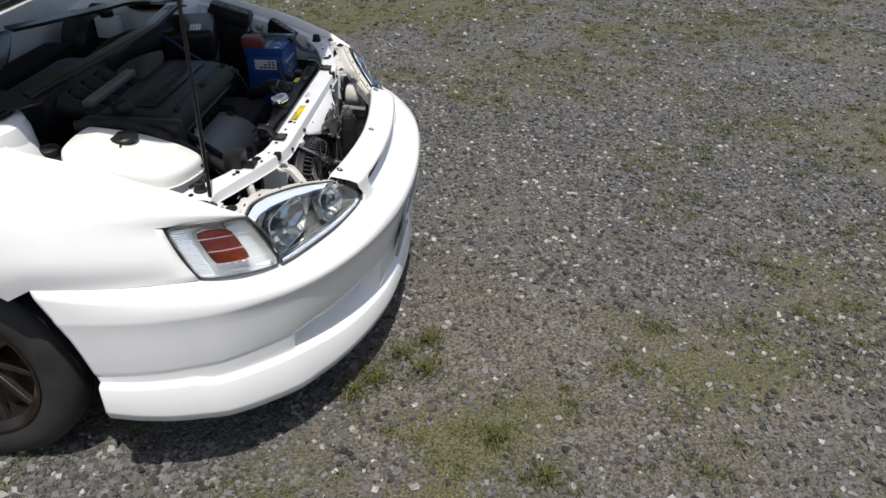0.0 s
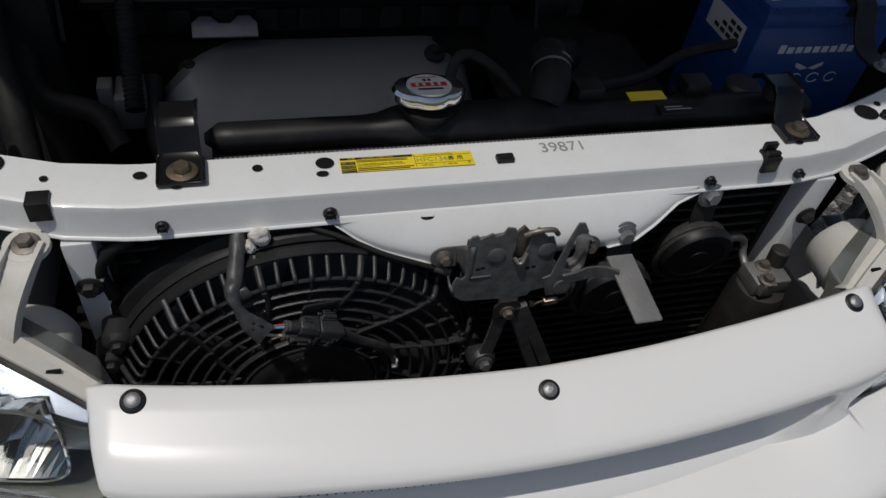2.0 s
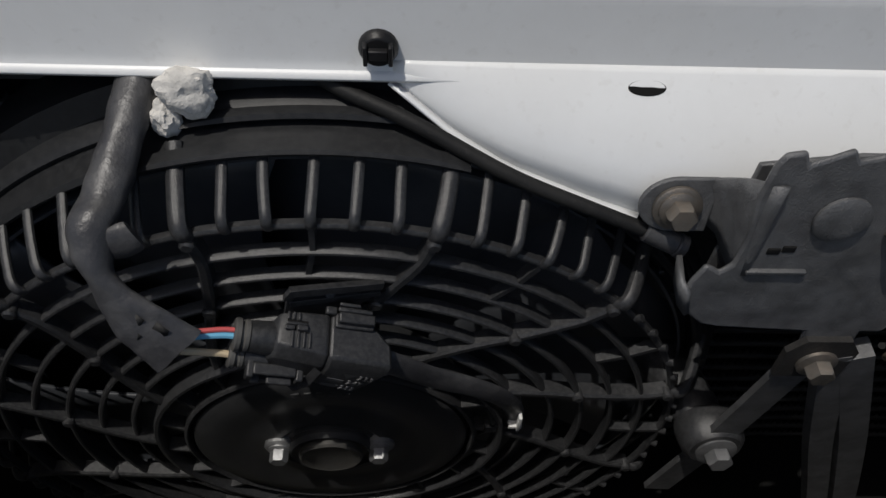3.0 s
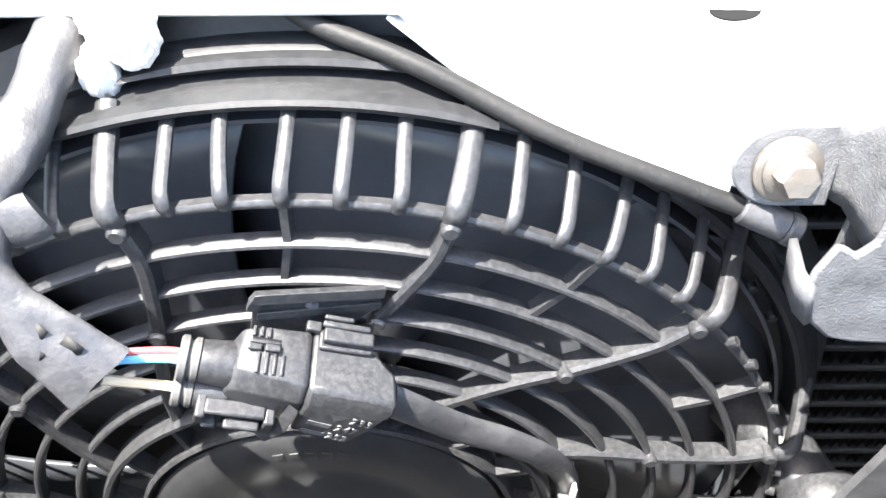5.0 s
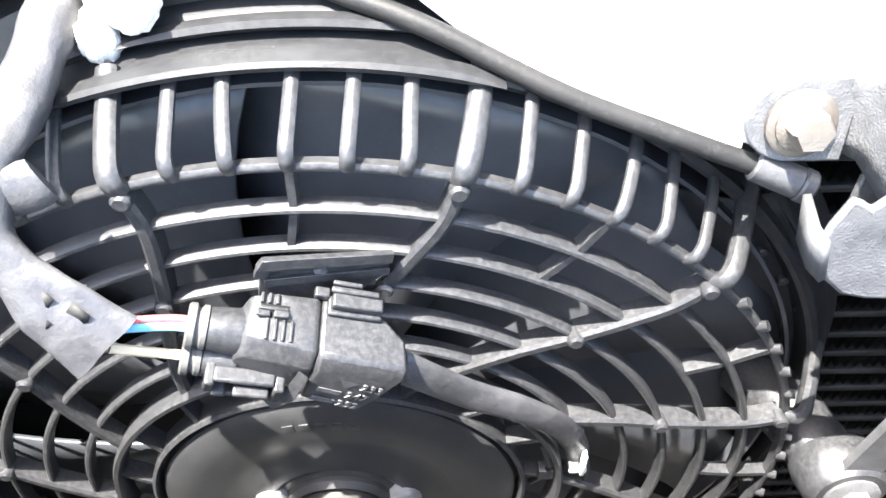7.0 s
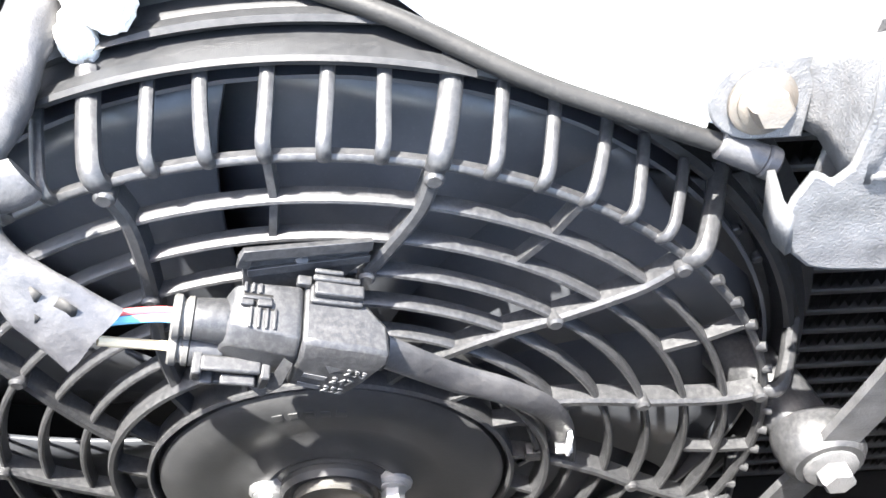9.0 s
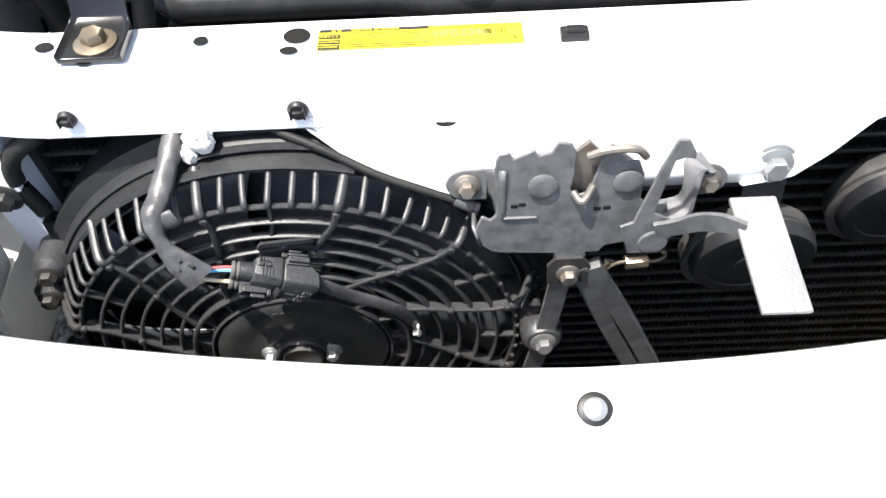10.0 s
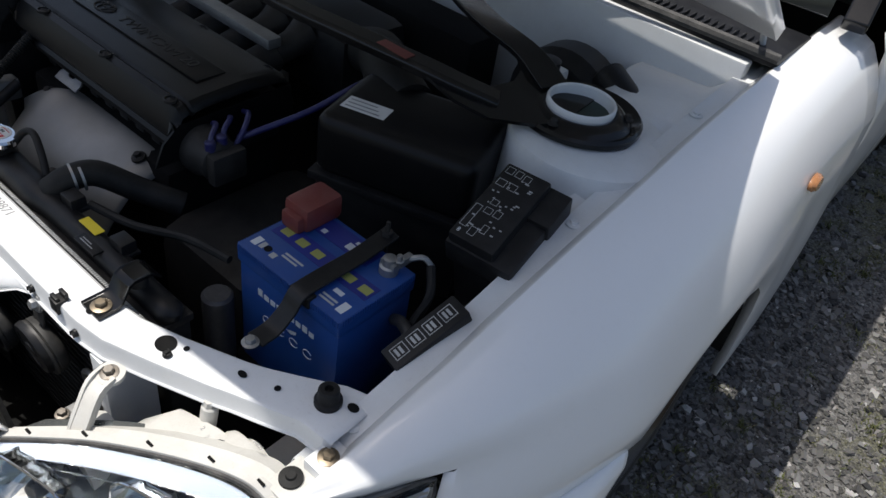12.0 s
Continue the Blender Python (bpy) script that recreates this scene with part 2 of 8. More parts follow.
SHIELD = material("heat_shield_steel", (0.24, 0.24, 0.236), 0.48, metal=0.7, vary=0.12, scale=18, bump=0.15, bump_scale=500, dust=0.2, dust_colour=(0.28, 0.26, 0.23))
DARK_METAL = material("dark_metal", (0.032, 0.031, 0.030), 0.55, metal=0.4, vary=0.3, scale=60, bump=0.4, bump_scale=500, dust=0.18, dust_colour=(0.11, 0.10, 0.09), spec=0.3)
# Near-black: deep shade put into colour for bay and recesses; also black plastic
DEEP = material("bay_shade_black", (0.006, 0.006, 0.006), 0.85, vary=0.3, scale=30, dust=0.1, dust_colour=(0.03, 0.028, 0.025), spec=0.2)
FIN = material("condenser_fins", (0.018, 0.018, 0.018), 0.55, metal=0.3, vary=0.3, scale=50, dust=0.2, dust_colour=(0.10, 0.097, 0.09))
FIN_TUBE = material("condenser_tube", (0.05, 0.05, 0.049), 0.5, metal=0.4, vary=0.25, scale=80, dust=0.25, dust_colour=(0.15, 0.14, 0.13))
CREAM = material("lamp_housing_plastic", (0.58, 0.57, 0.53), 0.5, vary=0.07, scale=30, bump=0.12, bump_scale=600, dust=0.28, dust_colour=(0.36, 0.33, 0.28))
RESERVOIR = material("translucent_plastic", (0.74, 0.735, 0.70), 0.42, vary=0.05, scale=10, bump=0.2, bump_scale=120, dust=0.12, dust_colour=(0.42, 0.38, 0.3))
BLUE = material("blue_plastic", (0.012, 0.062, 0.25), 0.33, vary=0.1, scale=12, bump=0.1, bump_scale=900, dust=0.06, dust_colour=(0.2, 0.2, 0.24))
BLUE_LABEL = material("blue_label", (0.02, 0.03, 0.20), 0.35, vary=0.05, scale=20)
BLUE_CABLE = material("blue_cable", (0.012, 0.013, 0.09), 0.38, vary=0.1, scale=40, dust=0.1)
RED_COVER = material("red_terminal_cover", (0.15, 0.030, 0.026), 0.4, vary=0.12, scale=30, dust=0.2, dust_colour=(0.22, 0.14, 0.12))
YELLOW = material("yellow_label", (0.80, 0.62, 0.02), 0.38, vary=0.03, scale=30, dust=0.05)
OLIVE = material("cell_cap_label", (0.30, 0.31, 0.09), 0.45, vary=0.1, scale=60)
INK = material("black_ink", (0.015, 0.014, 0.012), 0.5, vary=0.1, scale=50)
GREY_INK = material("grey_ink", (0.27, 0.27, 0.27), 0.6, vary=0.2, scale=300)
SILVER_INK = material("silver_ink", (0.62, 0.64, 0.66), 0.4, vary=0.05, scale=60)
PALE_INK = material("pale_ink", (0.42, 0.42, 0.41), 0.5, vary=0.1, scale=100)
PAPER = material("paper_label", (0.62, 0.62, 0.60), 0.6, vary=0.06, scale=60, dust=0.12)
RED_INK = material("red_ink", (0.50, 0.03, 0.025), 0.4, vary=0.05, scale=60)
FOAM = material("foam", (0.62, 0.60, 0.56), 0.9, vary=0.12, scale=160, bump=0.9, bump_scale=300)
SLEEVE = material("grey_wire_sleeve", (0.036, 0.036, 0.039), 0.38, vary=0.2, scale=140, bump=0.35, bump_scale=320, dust=0.25, dust_colour=(0.13, 0.127, 0.12))
LEVER = material("grained_lever", (0.20, 0.20, 0.20), 0.5, metal=0.3, vary=0.15, scale=60, bump=0.6, bump_scale=500, dust=0.2)
BRONZE = material("bronze_rim_paint", (0.034, 0.026, 0.020), 0.32, metal=0.6, vary=0.1, scale=20, coat=0.4, dust=0.12, dust_colour=(0.2, 0.16, 0.12))
GLASS_DARK = material("tinted_glass", (0.02, 0.025, 0.025), 0.04, vary=0.05, scale=5, coat=0.5)
AMBER_REFLECTOR = material("amber_side_repeater", (0.36, 0.16, 0.06), 0.25, vary=0.1, scale=40, coat=0.5)
SEAL = material("weather_seal", (0.03, 0.03, 0.03), 0.7, vary=0.15, scale=50, dust=0.2)
WELL_GREEN = material("dark_green_rubber", (0.012, 0.030, 0.026), 0.5, vary=0.15, scale=60)
WIRE_RED = material("red_wire", (0.55, 0.10, 0.10), 0.4, vary=0.05)
WIRE_BLUE = material("light_blue_wire", (0.15, 0.42, 0.62), 0.4, vary=0.05)
WIRE_TAN = material("tan_wire", (0.55, 0.45, 0.30), 0.5, vary=0.1)


def clear_material(name, colour, rough, ior=1.5, clear=1.0):
    mat = bpy.data.materials.new(name)
    mat.use_nodes = True
    bsdf = mat.node_tree.nodes["Principled BSDF"]
    bsdf.inputs["Base Color"].default_value = (*colour, 1)
    bsdf.inputs["Roughness"].default_value = rough
    bsdf.inputs["IOR"].default_value = ior
    bsdf.inputs["Transmission Weight"].default_value = clear
    return mat


LENS = clear_material("clear_lens", (0.97, 0.985, 0.98), 0.005, 1.30, 1.0)
AMBER = clear_material("amber_lens", (0.86, 0.21, 0.035), 0.08, 1.3)
REFLECTOR = material("reflector_chrome", (0.50, 0.52, 0.51), 0.13, metal=1.0, vary=0.05, scale=30)
LAMP_BRIGHT = material("lamp_bright_plastic", (0.74, 0.75, 0.75), 0.18, metal=0.55, vary=0.04, scale=25)
LAMP_INNER = material("lamp_inner_plastic", (0.30, 0.315, 0.305), 0.20, metal=0.75, vary=0.08, scale=25)
# Pale blue base: the sky's reflection is put into the strip's colour
STRIP = material("sky_tinted_strip", (0.58, 0.63, 0.74), 0.26, metal=0.5, vary=0.02, scale=30)

# ---- the car: an estate with its bonnet up ----
car = empty("car", (0, 0, 0), "white estate car with its bonnet propped open on gravel", "car")

# bumper crest in plan, from the middle to the wheel arch
CX = [0.0, 0.15, 0.30, 0.45, 0.58, 0.68, 0.757, 0.808, 0.840, 0.859, 0.867]
CY = [-0.338, -0.332, -0.312, -0.268, -0.205, -0.130, -0.035, 0.060, 0.170, 0.290, 0.400]


def crest(s):
    """The crest's place and outward way at s from 0 (middle) to 1 (arch)."""
    u = s * (len(CX) - 1)
    pts = [V(a, b, 0) for a, b in zip(CX, CY)]
    i = min(int(u), len(CX) - 2)
    t = u - i
    ext = [V(-CX[1], CY[1], 0)] + pts + [pts[-1] * 2 - pts[-2]]
    a, b, c, d = ext[i], ext[i + 1], ext[i + 2], ext[i + 3]
    p = 0.5 * (2 * b + (c - a) * t + (2 * a - 5 * b + 4 * c - d) * t * t + (3 * b - a - 3 * c + d) * t ** 3)
    w = 0.5 * ((c - a) + 2 * (2 * a - 5 * b + 4 * c - d) * t + 3 * (3 * b - a - 3 * c + d) * t * t)
    out = V(w.y, -w.x, 0).normalized()
    return p, out


PANEL_END = 0.24


def arch_y(z):
    return interp(z, [0.15, 0.24, 0.34, 0.45, 0.60], [0.296, 0.300, 0.304, 0.335, 0.405])


def fit_arch(q):
    """Draws the rear end of the skin in to the slanted wheel arch."""
    if q.y > 0.10:
        q.y = 0.10 + (q.y - 0.10) * (arch_y(q.z) - 0.10) / 0.30
    return q


def lower_column(s):
    """The skin below the lamp or slot: (inset, height) rows down to the lip."""
    p, out = crest(s)
    x = abs(p.x)
    zt = interp(s, [0, 0.2, 0.47, 0.60, 0.70, 0.80, 0.90, 1.0], [0.5320, 0.5420, 0.545, 0.552, 0.563, 0.569, 0.579, 0.589])
    dt = interp(s, [0, 0.2, 0.40, 0.5, 0.58, 0.66, 0.70, 0.80, 0.90, 1.0], [0.076, 0.082, 0.090, 0.082, 0.072, 0.064, 0.058, 0.042, 0.024, 0.008])
    # a swell that meets the rounded foot of the lamp
    swell = 0.5 + 0.5 * math.cos(math.pi * min(1.0, abs(s - 0.24) / 0.11))
    zt, dt = zt + 0.006 * swell, dt + 0.003 * swell
    deep = interp(s, [0.0, 0.150, 0.160, 0.215, 0.240, 0.496, 0.503], [0.006, 0.006, 0.0, 0.0, 0.048, 0.048, 0.0])
    lipz = interp(s, [0, 0.2, 0.35, 0.5, 0.66, 0.70, 0.73, 1.0], [0.245, 0.252, 0.272, 0.300, 0.314, 0.316, 0.326, 0.338])
    low = interp(s, [0, 0.5, 1.0], [0.160, 0.175, 0.235])
    up = interp(s, [0.0, 0.2, 0.35, 0.5], [0.374, 0.372, 0.368, 0.358])
    under = interp(s, [0, 0.30, 0.45, 0.58, 0.68, 1.0], [0.050, 0.050, 0.046, 0.028, 0.011, 0.006])
    lip = interp(s, [0, 0.30, 0.45, 0.58, 0.68, 1.0], [0.036, 0.036, 0.031, 0.012, -0.005, -0.008])
    fold = interp(s, [0, 0.25, 1.0], [0.486, 0.497, 0.502])
    start = under * 0.16

    def face(z):
        """Depth of the face that runs in below the fold."""
        return start + (under - start) * min(1.0, max(0.0, (fold - 0.005 - z) / (fold - 0.305)))

    rows = [(dt + 0.025, zt - 0.006), (dt + 0.002, zt + 0.001), (dt * 0.95, zt), (dt * 0.64, zt - 0.005), (dt * 0.36, zt - 0.011), (dt * 0.20, zt - 0.015), (dt * 0.08, zt - 0.021), (0.0015, fold + 0.018), (0.0, fold + 0.010), (start * 0.1, fold + 0.004), (start * 0.45, fold - 0.001), (start, fold - 0.006),
            (face(0.46), 0.46), (face(0.42), 0.42), (face(up + 0.012), up + 0.012), (face(up) + 0.001, up + 0.003), (face(up) + 0.002 + deep * 0.06, up + 0.0008), (face(up) + 0.003 + deep * 0.9, up - 0.003), (face(up) + 0.003 + deep, up - 0.007),
            (under + deep * 0.9 + 0.001, lipz + 0.012), (under + deep * 0.75 + 0.001, lipz + 0.006), (under + 0.001, lipz + 0.0015), (under - 0.001, lipz), (lip + 0.004, lipz - 0.004), (lip, lipz - 0.010), (lip - 0.003, low + 0.030), (lip - 0.003, low + 0.025), (lip - 0.001, low + 0.020), (lip + 0.005, low + 0.002), (lip + 0.008, low), (lip + 0.05, low - 0.002)]
    return [fit_arch(p - out * d + V(0, 0, z)) for d, z in rows]


def panel_column(s):
    """The grille panel above the lower skin, with the long slot cut into it."""
    p, out = crest(s)
    x = abs(p.x)
    k = interp(s, [0, 0.180, 0.188], [1, 1, 0])
    lipk = interp(s, [0, 0.152, 0.184], [1, 1, 0])
    zb = interp(x, [0, 0.36], [0.634, 0.645])
    zf = interp(x, [0, 0.36], [0.617, 0.622])
    e = max(0.0, (s - 0.222) / 0.018)
    zb, zf = zb - 0.008 * e * e, zf - 0.005 * e * e
    rows = [(0.167, zb - 0.016), (0.160, zb - 0.004), (0.155, zb - 0.001), (0.138, zb - 0.006), (0.116, zb - 0.011), (0.104, zb - 0.0145), (0.0935, zf + 0.0010), (0.0862, zf - 0.003), (0.0834, zf - 0.0085)]
    # under the upper lip: into the slot, along its floor and out over the lower lip
    a, b = (0.0832, zf - 0.0100), (0.0765, 0.5330)
    slot = [(0.0840, zf - 0.0115), (0.0865, zf - 0.0125), (0.1090, zf - 0.0130), (0.1095, 0.5600), (0.1080, 0.5575), (0.0925, 0.5470), (0.0900, 0.5455), (0.0872, 0.5446), (0.0782, 0.5360)]
    for n, (d, z) in enumerate(slot):
        t = (n + 1) / (len(slot) + 1)
        kk = k if n < 3 else min(lipk, k)
        plain = (a[0] + (b[0] - a[0]) * t, a[1] + (b[1] - a[1]) * t)
        rows.append((plain[0] + (d - plain[0]) * kk, plain[1] + (z - plain[1]) * kk))
    cols = [p - out * d + V(0, 0, z) for d, z in rows]
    # the outer end slants inwards to the lamp's tip
    w = (s / PANEL_END) ** 8
    for n, q in enumerate(cols):
        q.x += w * (interp(n, [0, 2, 8, 10, 13, 15, 17], [0.346, 0.345, 0.334, 0.322, 0.299, 0.305, 0.326]) - q.x) if w > 0.01 else 0.0
    return cols


def mirrored(cols):
    return [[V(-q.x, q.y, q.z) for q in c] for c in cols[:0:-1]] + cols


centre = [PANEL_END * i / 96 for i in range(97)]
sides = [PANEL_END + (1 - PANEL_END) * i / 110 for i in range(111)]
bm = bm_new()
sheet(bm, mirrored([panel_column(s) + lower_column(s) for s in centre]))
for sgn in (-1, 1):
    sheet(bm, [[V(sgn * q.x, q.y, q.z) for q in lower_column(s)] for s in sides])
bmesh.ops.remove_doubles(bm, verts=bm.verts[:], dist=0.0004)
bumper = part("front_bumper", bm, WHITE, car, "white painted bumper with a grille slot and a deep lip", solid=0.003, angle=62)
bm = bm_new()
for k in range(-36, 37):
    p, out = crest(abs(k) / 36 * 0.176)
    q = p - out * 0.1055
    q.x = math.copysign(q.x, k) if k else 0.0
    box(bm, q.x - 0.0008, q.x + 0.0008, q.y, q.y + 0.002, interp(abs(k), [0, 29, 36], [0.5580, 0.5590, 0.5800]), 0.6010)
for z in (0.572, 0.580, 0.588):
    line = [crest(abs(k) / 20 * 0.160)[0] - crest(abs(k) / 20 * 0.160)[1] * 0.1055 for k in range(-20, 21)]
    sweep(bm, [V(math.copysign(q.x, k) if k else 0.0, q.y, z) for q, k in zip(line, range(-20, 21))], [(-0.001, -0.0008), (0.001, -0.0008), (0.001, 0.0008), (-0.001, 0.0008)])
part("slot_mesh", bm, BLACK, bumper, "black mesh behind the slot")
# Black sheet before the white wall puts the slot's inner shade into colour
bm = bm_new()
rows = []
for k in range(-30, 31):
    p, out = crest(abs(k) / 30 * 0.180)
    q = p - out * 0.1075
    top = interp(abs(k), [0, 22, 30], [0.6035, 0.6045, 0.6035])
    x = math.copysign(q.x, k) if k else 0.0
    rows.append([V(x, q.y, interp(abs(k), [0, 24, 30], [0.5570, 0.5580, 0.5790])), V(x, q.y, top)])
sheet(bm, rows)
part("slot_shade_sheet", bm, DEEP, bumper, "black sheet for the shade behind the mesh", solid=0.001)
for x, y, z in ((-0.311, -0.165, 0.6405), (0.0, -0.200, 0.628), (0.311, -0.165, 0.6405)):
    bm = bm_new()
    w = V(0, -0.35, 1)
    lathe(bm, (x, y, z - 0.001), w, [(0.0092, -0.004), (0.0092, 0.0012), (0.0078, 0.0022)], 24)
    part("grommet", bm, BLACK, bumper, "black plastic fixing")
    bm = bm_new()
    lathe(bm, V(x, y, z) + w.normalized() * 0.002, w, [(0.0058, -0.001), (0.0058, 0.0008), (0.0042, 0.0022), (0.0016, 0.0026)], 20)
    lathe(bm, V(x, y, z) + w.normalized() * 0.0042, w, [(0.0024, 0), (0.0024, 0.0009)], 4)
    part("screw", bm, ZINC, bumper)
# number plate, plain, leaning under the crest
plate_m = Matrix.Translation((0, -0.3075, 0.347)) @ Matrix.Rotation(radians(14), 4, "X")


def on_plate(b):
    bmesh.ops.transform(b, matrix=plate_m, verts=b.verts)
    return b


bm = bm_new()
box(bm, -0.164, 0.164, -0.003, 0.004, -0.066, 0.066, 0.002)
plate_ob = part("number_plate", on_plate(bm), WHITE, bumper, "plain white number plate in a thin metal frame")
bm = bm_new()
for x0, x1, z0, z1 in ((-0.167, 0.167, 0.0650, 0.0685), (-0.167, 0.167, -0.0685, -0.0650), (-0.1675, -0.1630, -0.0685, 0.0685), (0.1630, 0.1675, -0.0685, 0.0685)):
    box(bm, x0, x1, -0.006, 0.005, z0, z1, 0.0012)
part("plate_frame", on_plate(bm), ZINC, plate_ob, "thin bright metal frame")
for x in (-0.105, 0.105):
    bm = bm_new()
    lathe(bm, (x, -0.003, 0.046), (0, -1, 0), [(0.007, 0), (0.007, 0.003), (0.004, 0.005)], 16)
    part("plate_screw", on_plate(bm), ZINC, plate_ob)


# fenders
def lerp(a, b, t):
    return a + (b - a) * t


def fender(s):
    fen = None
    FY = [-0.018, 0.02, 0.06, 0.10, 0.15, 0.20, 0.28, 0.36, 0.40, 0.46, 0.54, 0.62, 0.70, 0.78, 0.86, 0.94, 1.0, 1.04, 1.12, 1.22, 1.30]
    rows = []
    for y in FY:
        xi = interp(y, [-0.018, 0.06, 0.2, 0.5, 0.9, 1.3], [0.645, 0.668, 0.682, 0.692, 0.695, 0.695])
        zi = interp(y, [-0.018, 0.06, 0.17, 0.3, 0.48, 0.7, 0.9, 1.1, 1.3], [0.680, 0.722, 0.765, 0.805, 0.845, 0.882, 0.905, 0.92, 0.93])
        xc = interp(y, [-0.018, 0.06, 0.2, 0.5, 0.9, 1.3], [0.648, 0.700, 0.742, 0.768, 0.775, 0.775])
        zc = zi - interp(y, [-0.018, 0.1, 0.3, 1.3], [0.001, 0.012, 0.020, 0.026])
        xs_ = interp(y, [-0.018, 0.06, 0.126, 0.15, 0.2, 0.3, 0.4, 0.7, 1.3], [0.650, 0.702, 0.738, 0.752, 0.777, 0.812, 0.832, 0.842, 0.840])
        zs = interp(y, [-0.018, 0.06, 0.126, 0.3, 0.7, 1.3], [0.677, 0.686, 0.692, 0.718, 0.760, 0.780])
        xw = interp(y, [-0.018, 0.06, 0.126, 0.15, 0.2, 0.3, 0.4, 0.7, 1.3], [0.651, 0.704, 0.764, 0.782, 0.802, 0.837, 0.858, 0.858, 0.846])
        lamp = interp(y, [-0.018, 0.127], [0.677, 0.686])
        seam = interp(y, [0.126, 0.40], [0.566, 0.590])
        arch = 0.300 + math.sqrt(max(0.345 ** 2 - (y - 0.69) ** 2, 0))
        inarch = abs(y - 0.69) < 0.345
        if y < 0.126:
            zb = lamp
        elif y < 0.385:
            zb = seam
        elif y < 0.46:
            zb = max(seam, arch if inarch else 0)
        else:
            zb = arch if inarch and arch > 0.30 else 0.22
        zb = min(zb, zs - 0.001)
        col = [V(xi - 0.016, y, zi - 0.028), V(xi - 0.003, y, zi - 0.014), V(xi, y, zi - 0.003), V(xi + 0.004, y, zi)]
        for t in (0.35, 0.7):
            col.append(V(lerp(xi + 0.004, xc, t), y, lerp(zi, zc, t) + 0.003 * math.sin(math.pi * t)))
        col.append(V(xc, y, zc))
        for t in (0.3, 0.6, 0.85):
            col.append(V(lerp(xc, xs_, t) + 0.006 * math.sin(math.pi * t), y, lerp(zc, zs, t) + 0.006 * math.sin(math.pi * t)))
        col.append(V(xs_, y, zs))
        for t in (0.15, 0.3, 0.45, 0.6, 0.75, 0.9, 1.0):
            bulge = 0.006 * math.sin(math.pi * t)
            col.append(V(lerp(xs_, xw, min(1, t * 1.6)) + bulge, y, lerp(zs, zb, t)))
        last = col[-1]
        col.append(V(last.x - 0.018, y, last.z + 0.002))
        rows.append([V(s * q.x, q.y, q.z) for q in col])
    b = bm_new()
    first = FY.index(0.15)
    sheet(b, [r[:11] for r in rows])
    sheet(b, [r[10:] for r in rows[first:]])
    B, C = V(0.742, 0.138, 0.690), V(0.752, 0.072, 0.566)
    edge = [C.lerp(B, t / 7) + V(0.006, 0.003, 0) * math.sin(math.pi * t / 7) for t in range(8)]
    col = rows[FY.index(0.15)][10:18][::-1]
    col = [V(abs(q.x), q.y, q.z) for q in col]
    patch = [[V(s * q.x, q.y, q.z) for q in edge], [V(s * lerp(a.x, c.x, 0.55) + s * 0.003, lerp(a.y, c.y, 0.55), lerp(a.z, c.z, 0.55)) for a, c in zip(edge, col)], [V(s * q.x, q.y, q.z) for q in col]]
    sheet(b, patch)
    bmesh.ops.remove_doubles(b, verts=b.verts[:], dist=0.0005)
    return b


for s in (-1, 1):
    fen = part("front_fender", fender(s), WHITE, car, "white fender, glossy in the sun" if s < 0 else "white fender under the bonnet's shade", solid=0.0012, angle=45)
    bm = bm_new()
    lathe(bm, (s * 0.838, 0.938, 0.779), (s, 0, 0.1), [(0.022, 0), (0.022, 0.006), (0.016, 0.012)], 20)
    bmesh.ops.scale(bm, vec=(1, 1.15, 0.62), verts=bm.verts, space=Matrix.Translation((-s * 0.838, -0.938, -0.779)))
    part("side_repeater", bm, AMBER_REFLECTOR, fen, "small amber repeater lamp")
    # inner flange with bolts
    bm = bm_new()
    rows = []
    for y in (0.04, 0.12, 0.22, 0.34, 0.48, 0.66, 0.84, 1.0, 1.15):
        zi = interp(y, [-0.018, 0.06, 0.17, 0.3, 0.48, 0.7, 0.9, 1.1, 1.3], [0.680, 0.722, 0.765, 0.805, 0.845, 0.882, 0.905, 0.92, 0.93])
        xi = interp(y, [-0.018, 0.06, 0.2, 0.5, 0.9, 1.3], [0.645, 0.668, 0.682, 0.692, 0.695, 0.695])
        rows.append([V(s * (xi - 0.010), y, zi - 0.026), V(s * (xi - 0.020), y, zi - 0.030), V(s * (xi - 0.048), y, zi - 0.032), V(s * (xi - 0.052), y, zi - 0.044), V(s * (xi - 0.056), y, zi - 0.26)])
    sheet(bm, rows)
    fl = part("inner_flange", bm, INNER_WHITE, fen, "white inner wing flange", solid=0.0012)
    for y in (0.10, 0.47, 0.80, 1.05):
        zi = interp(y, [-0.018, 0.06, 0.17, 0.3, 0.48, 0.7, 0.9, 1.1, 1.3], [0.680, 0.722, 0.765, 0.805, 0.845, 0.882, 0.905, 0.92, 0.93])
        bm = bm_new()
        bolt(bm, (s * (0.640 + (0.018 if y > 0.2 else 0.0)), y, zi - 0.0315), (0, 0, 1), 0.006, 0.004, 0.0105)
        part("fender_bolt", bm, INNER_WHITE, fl)

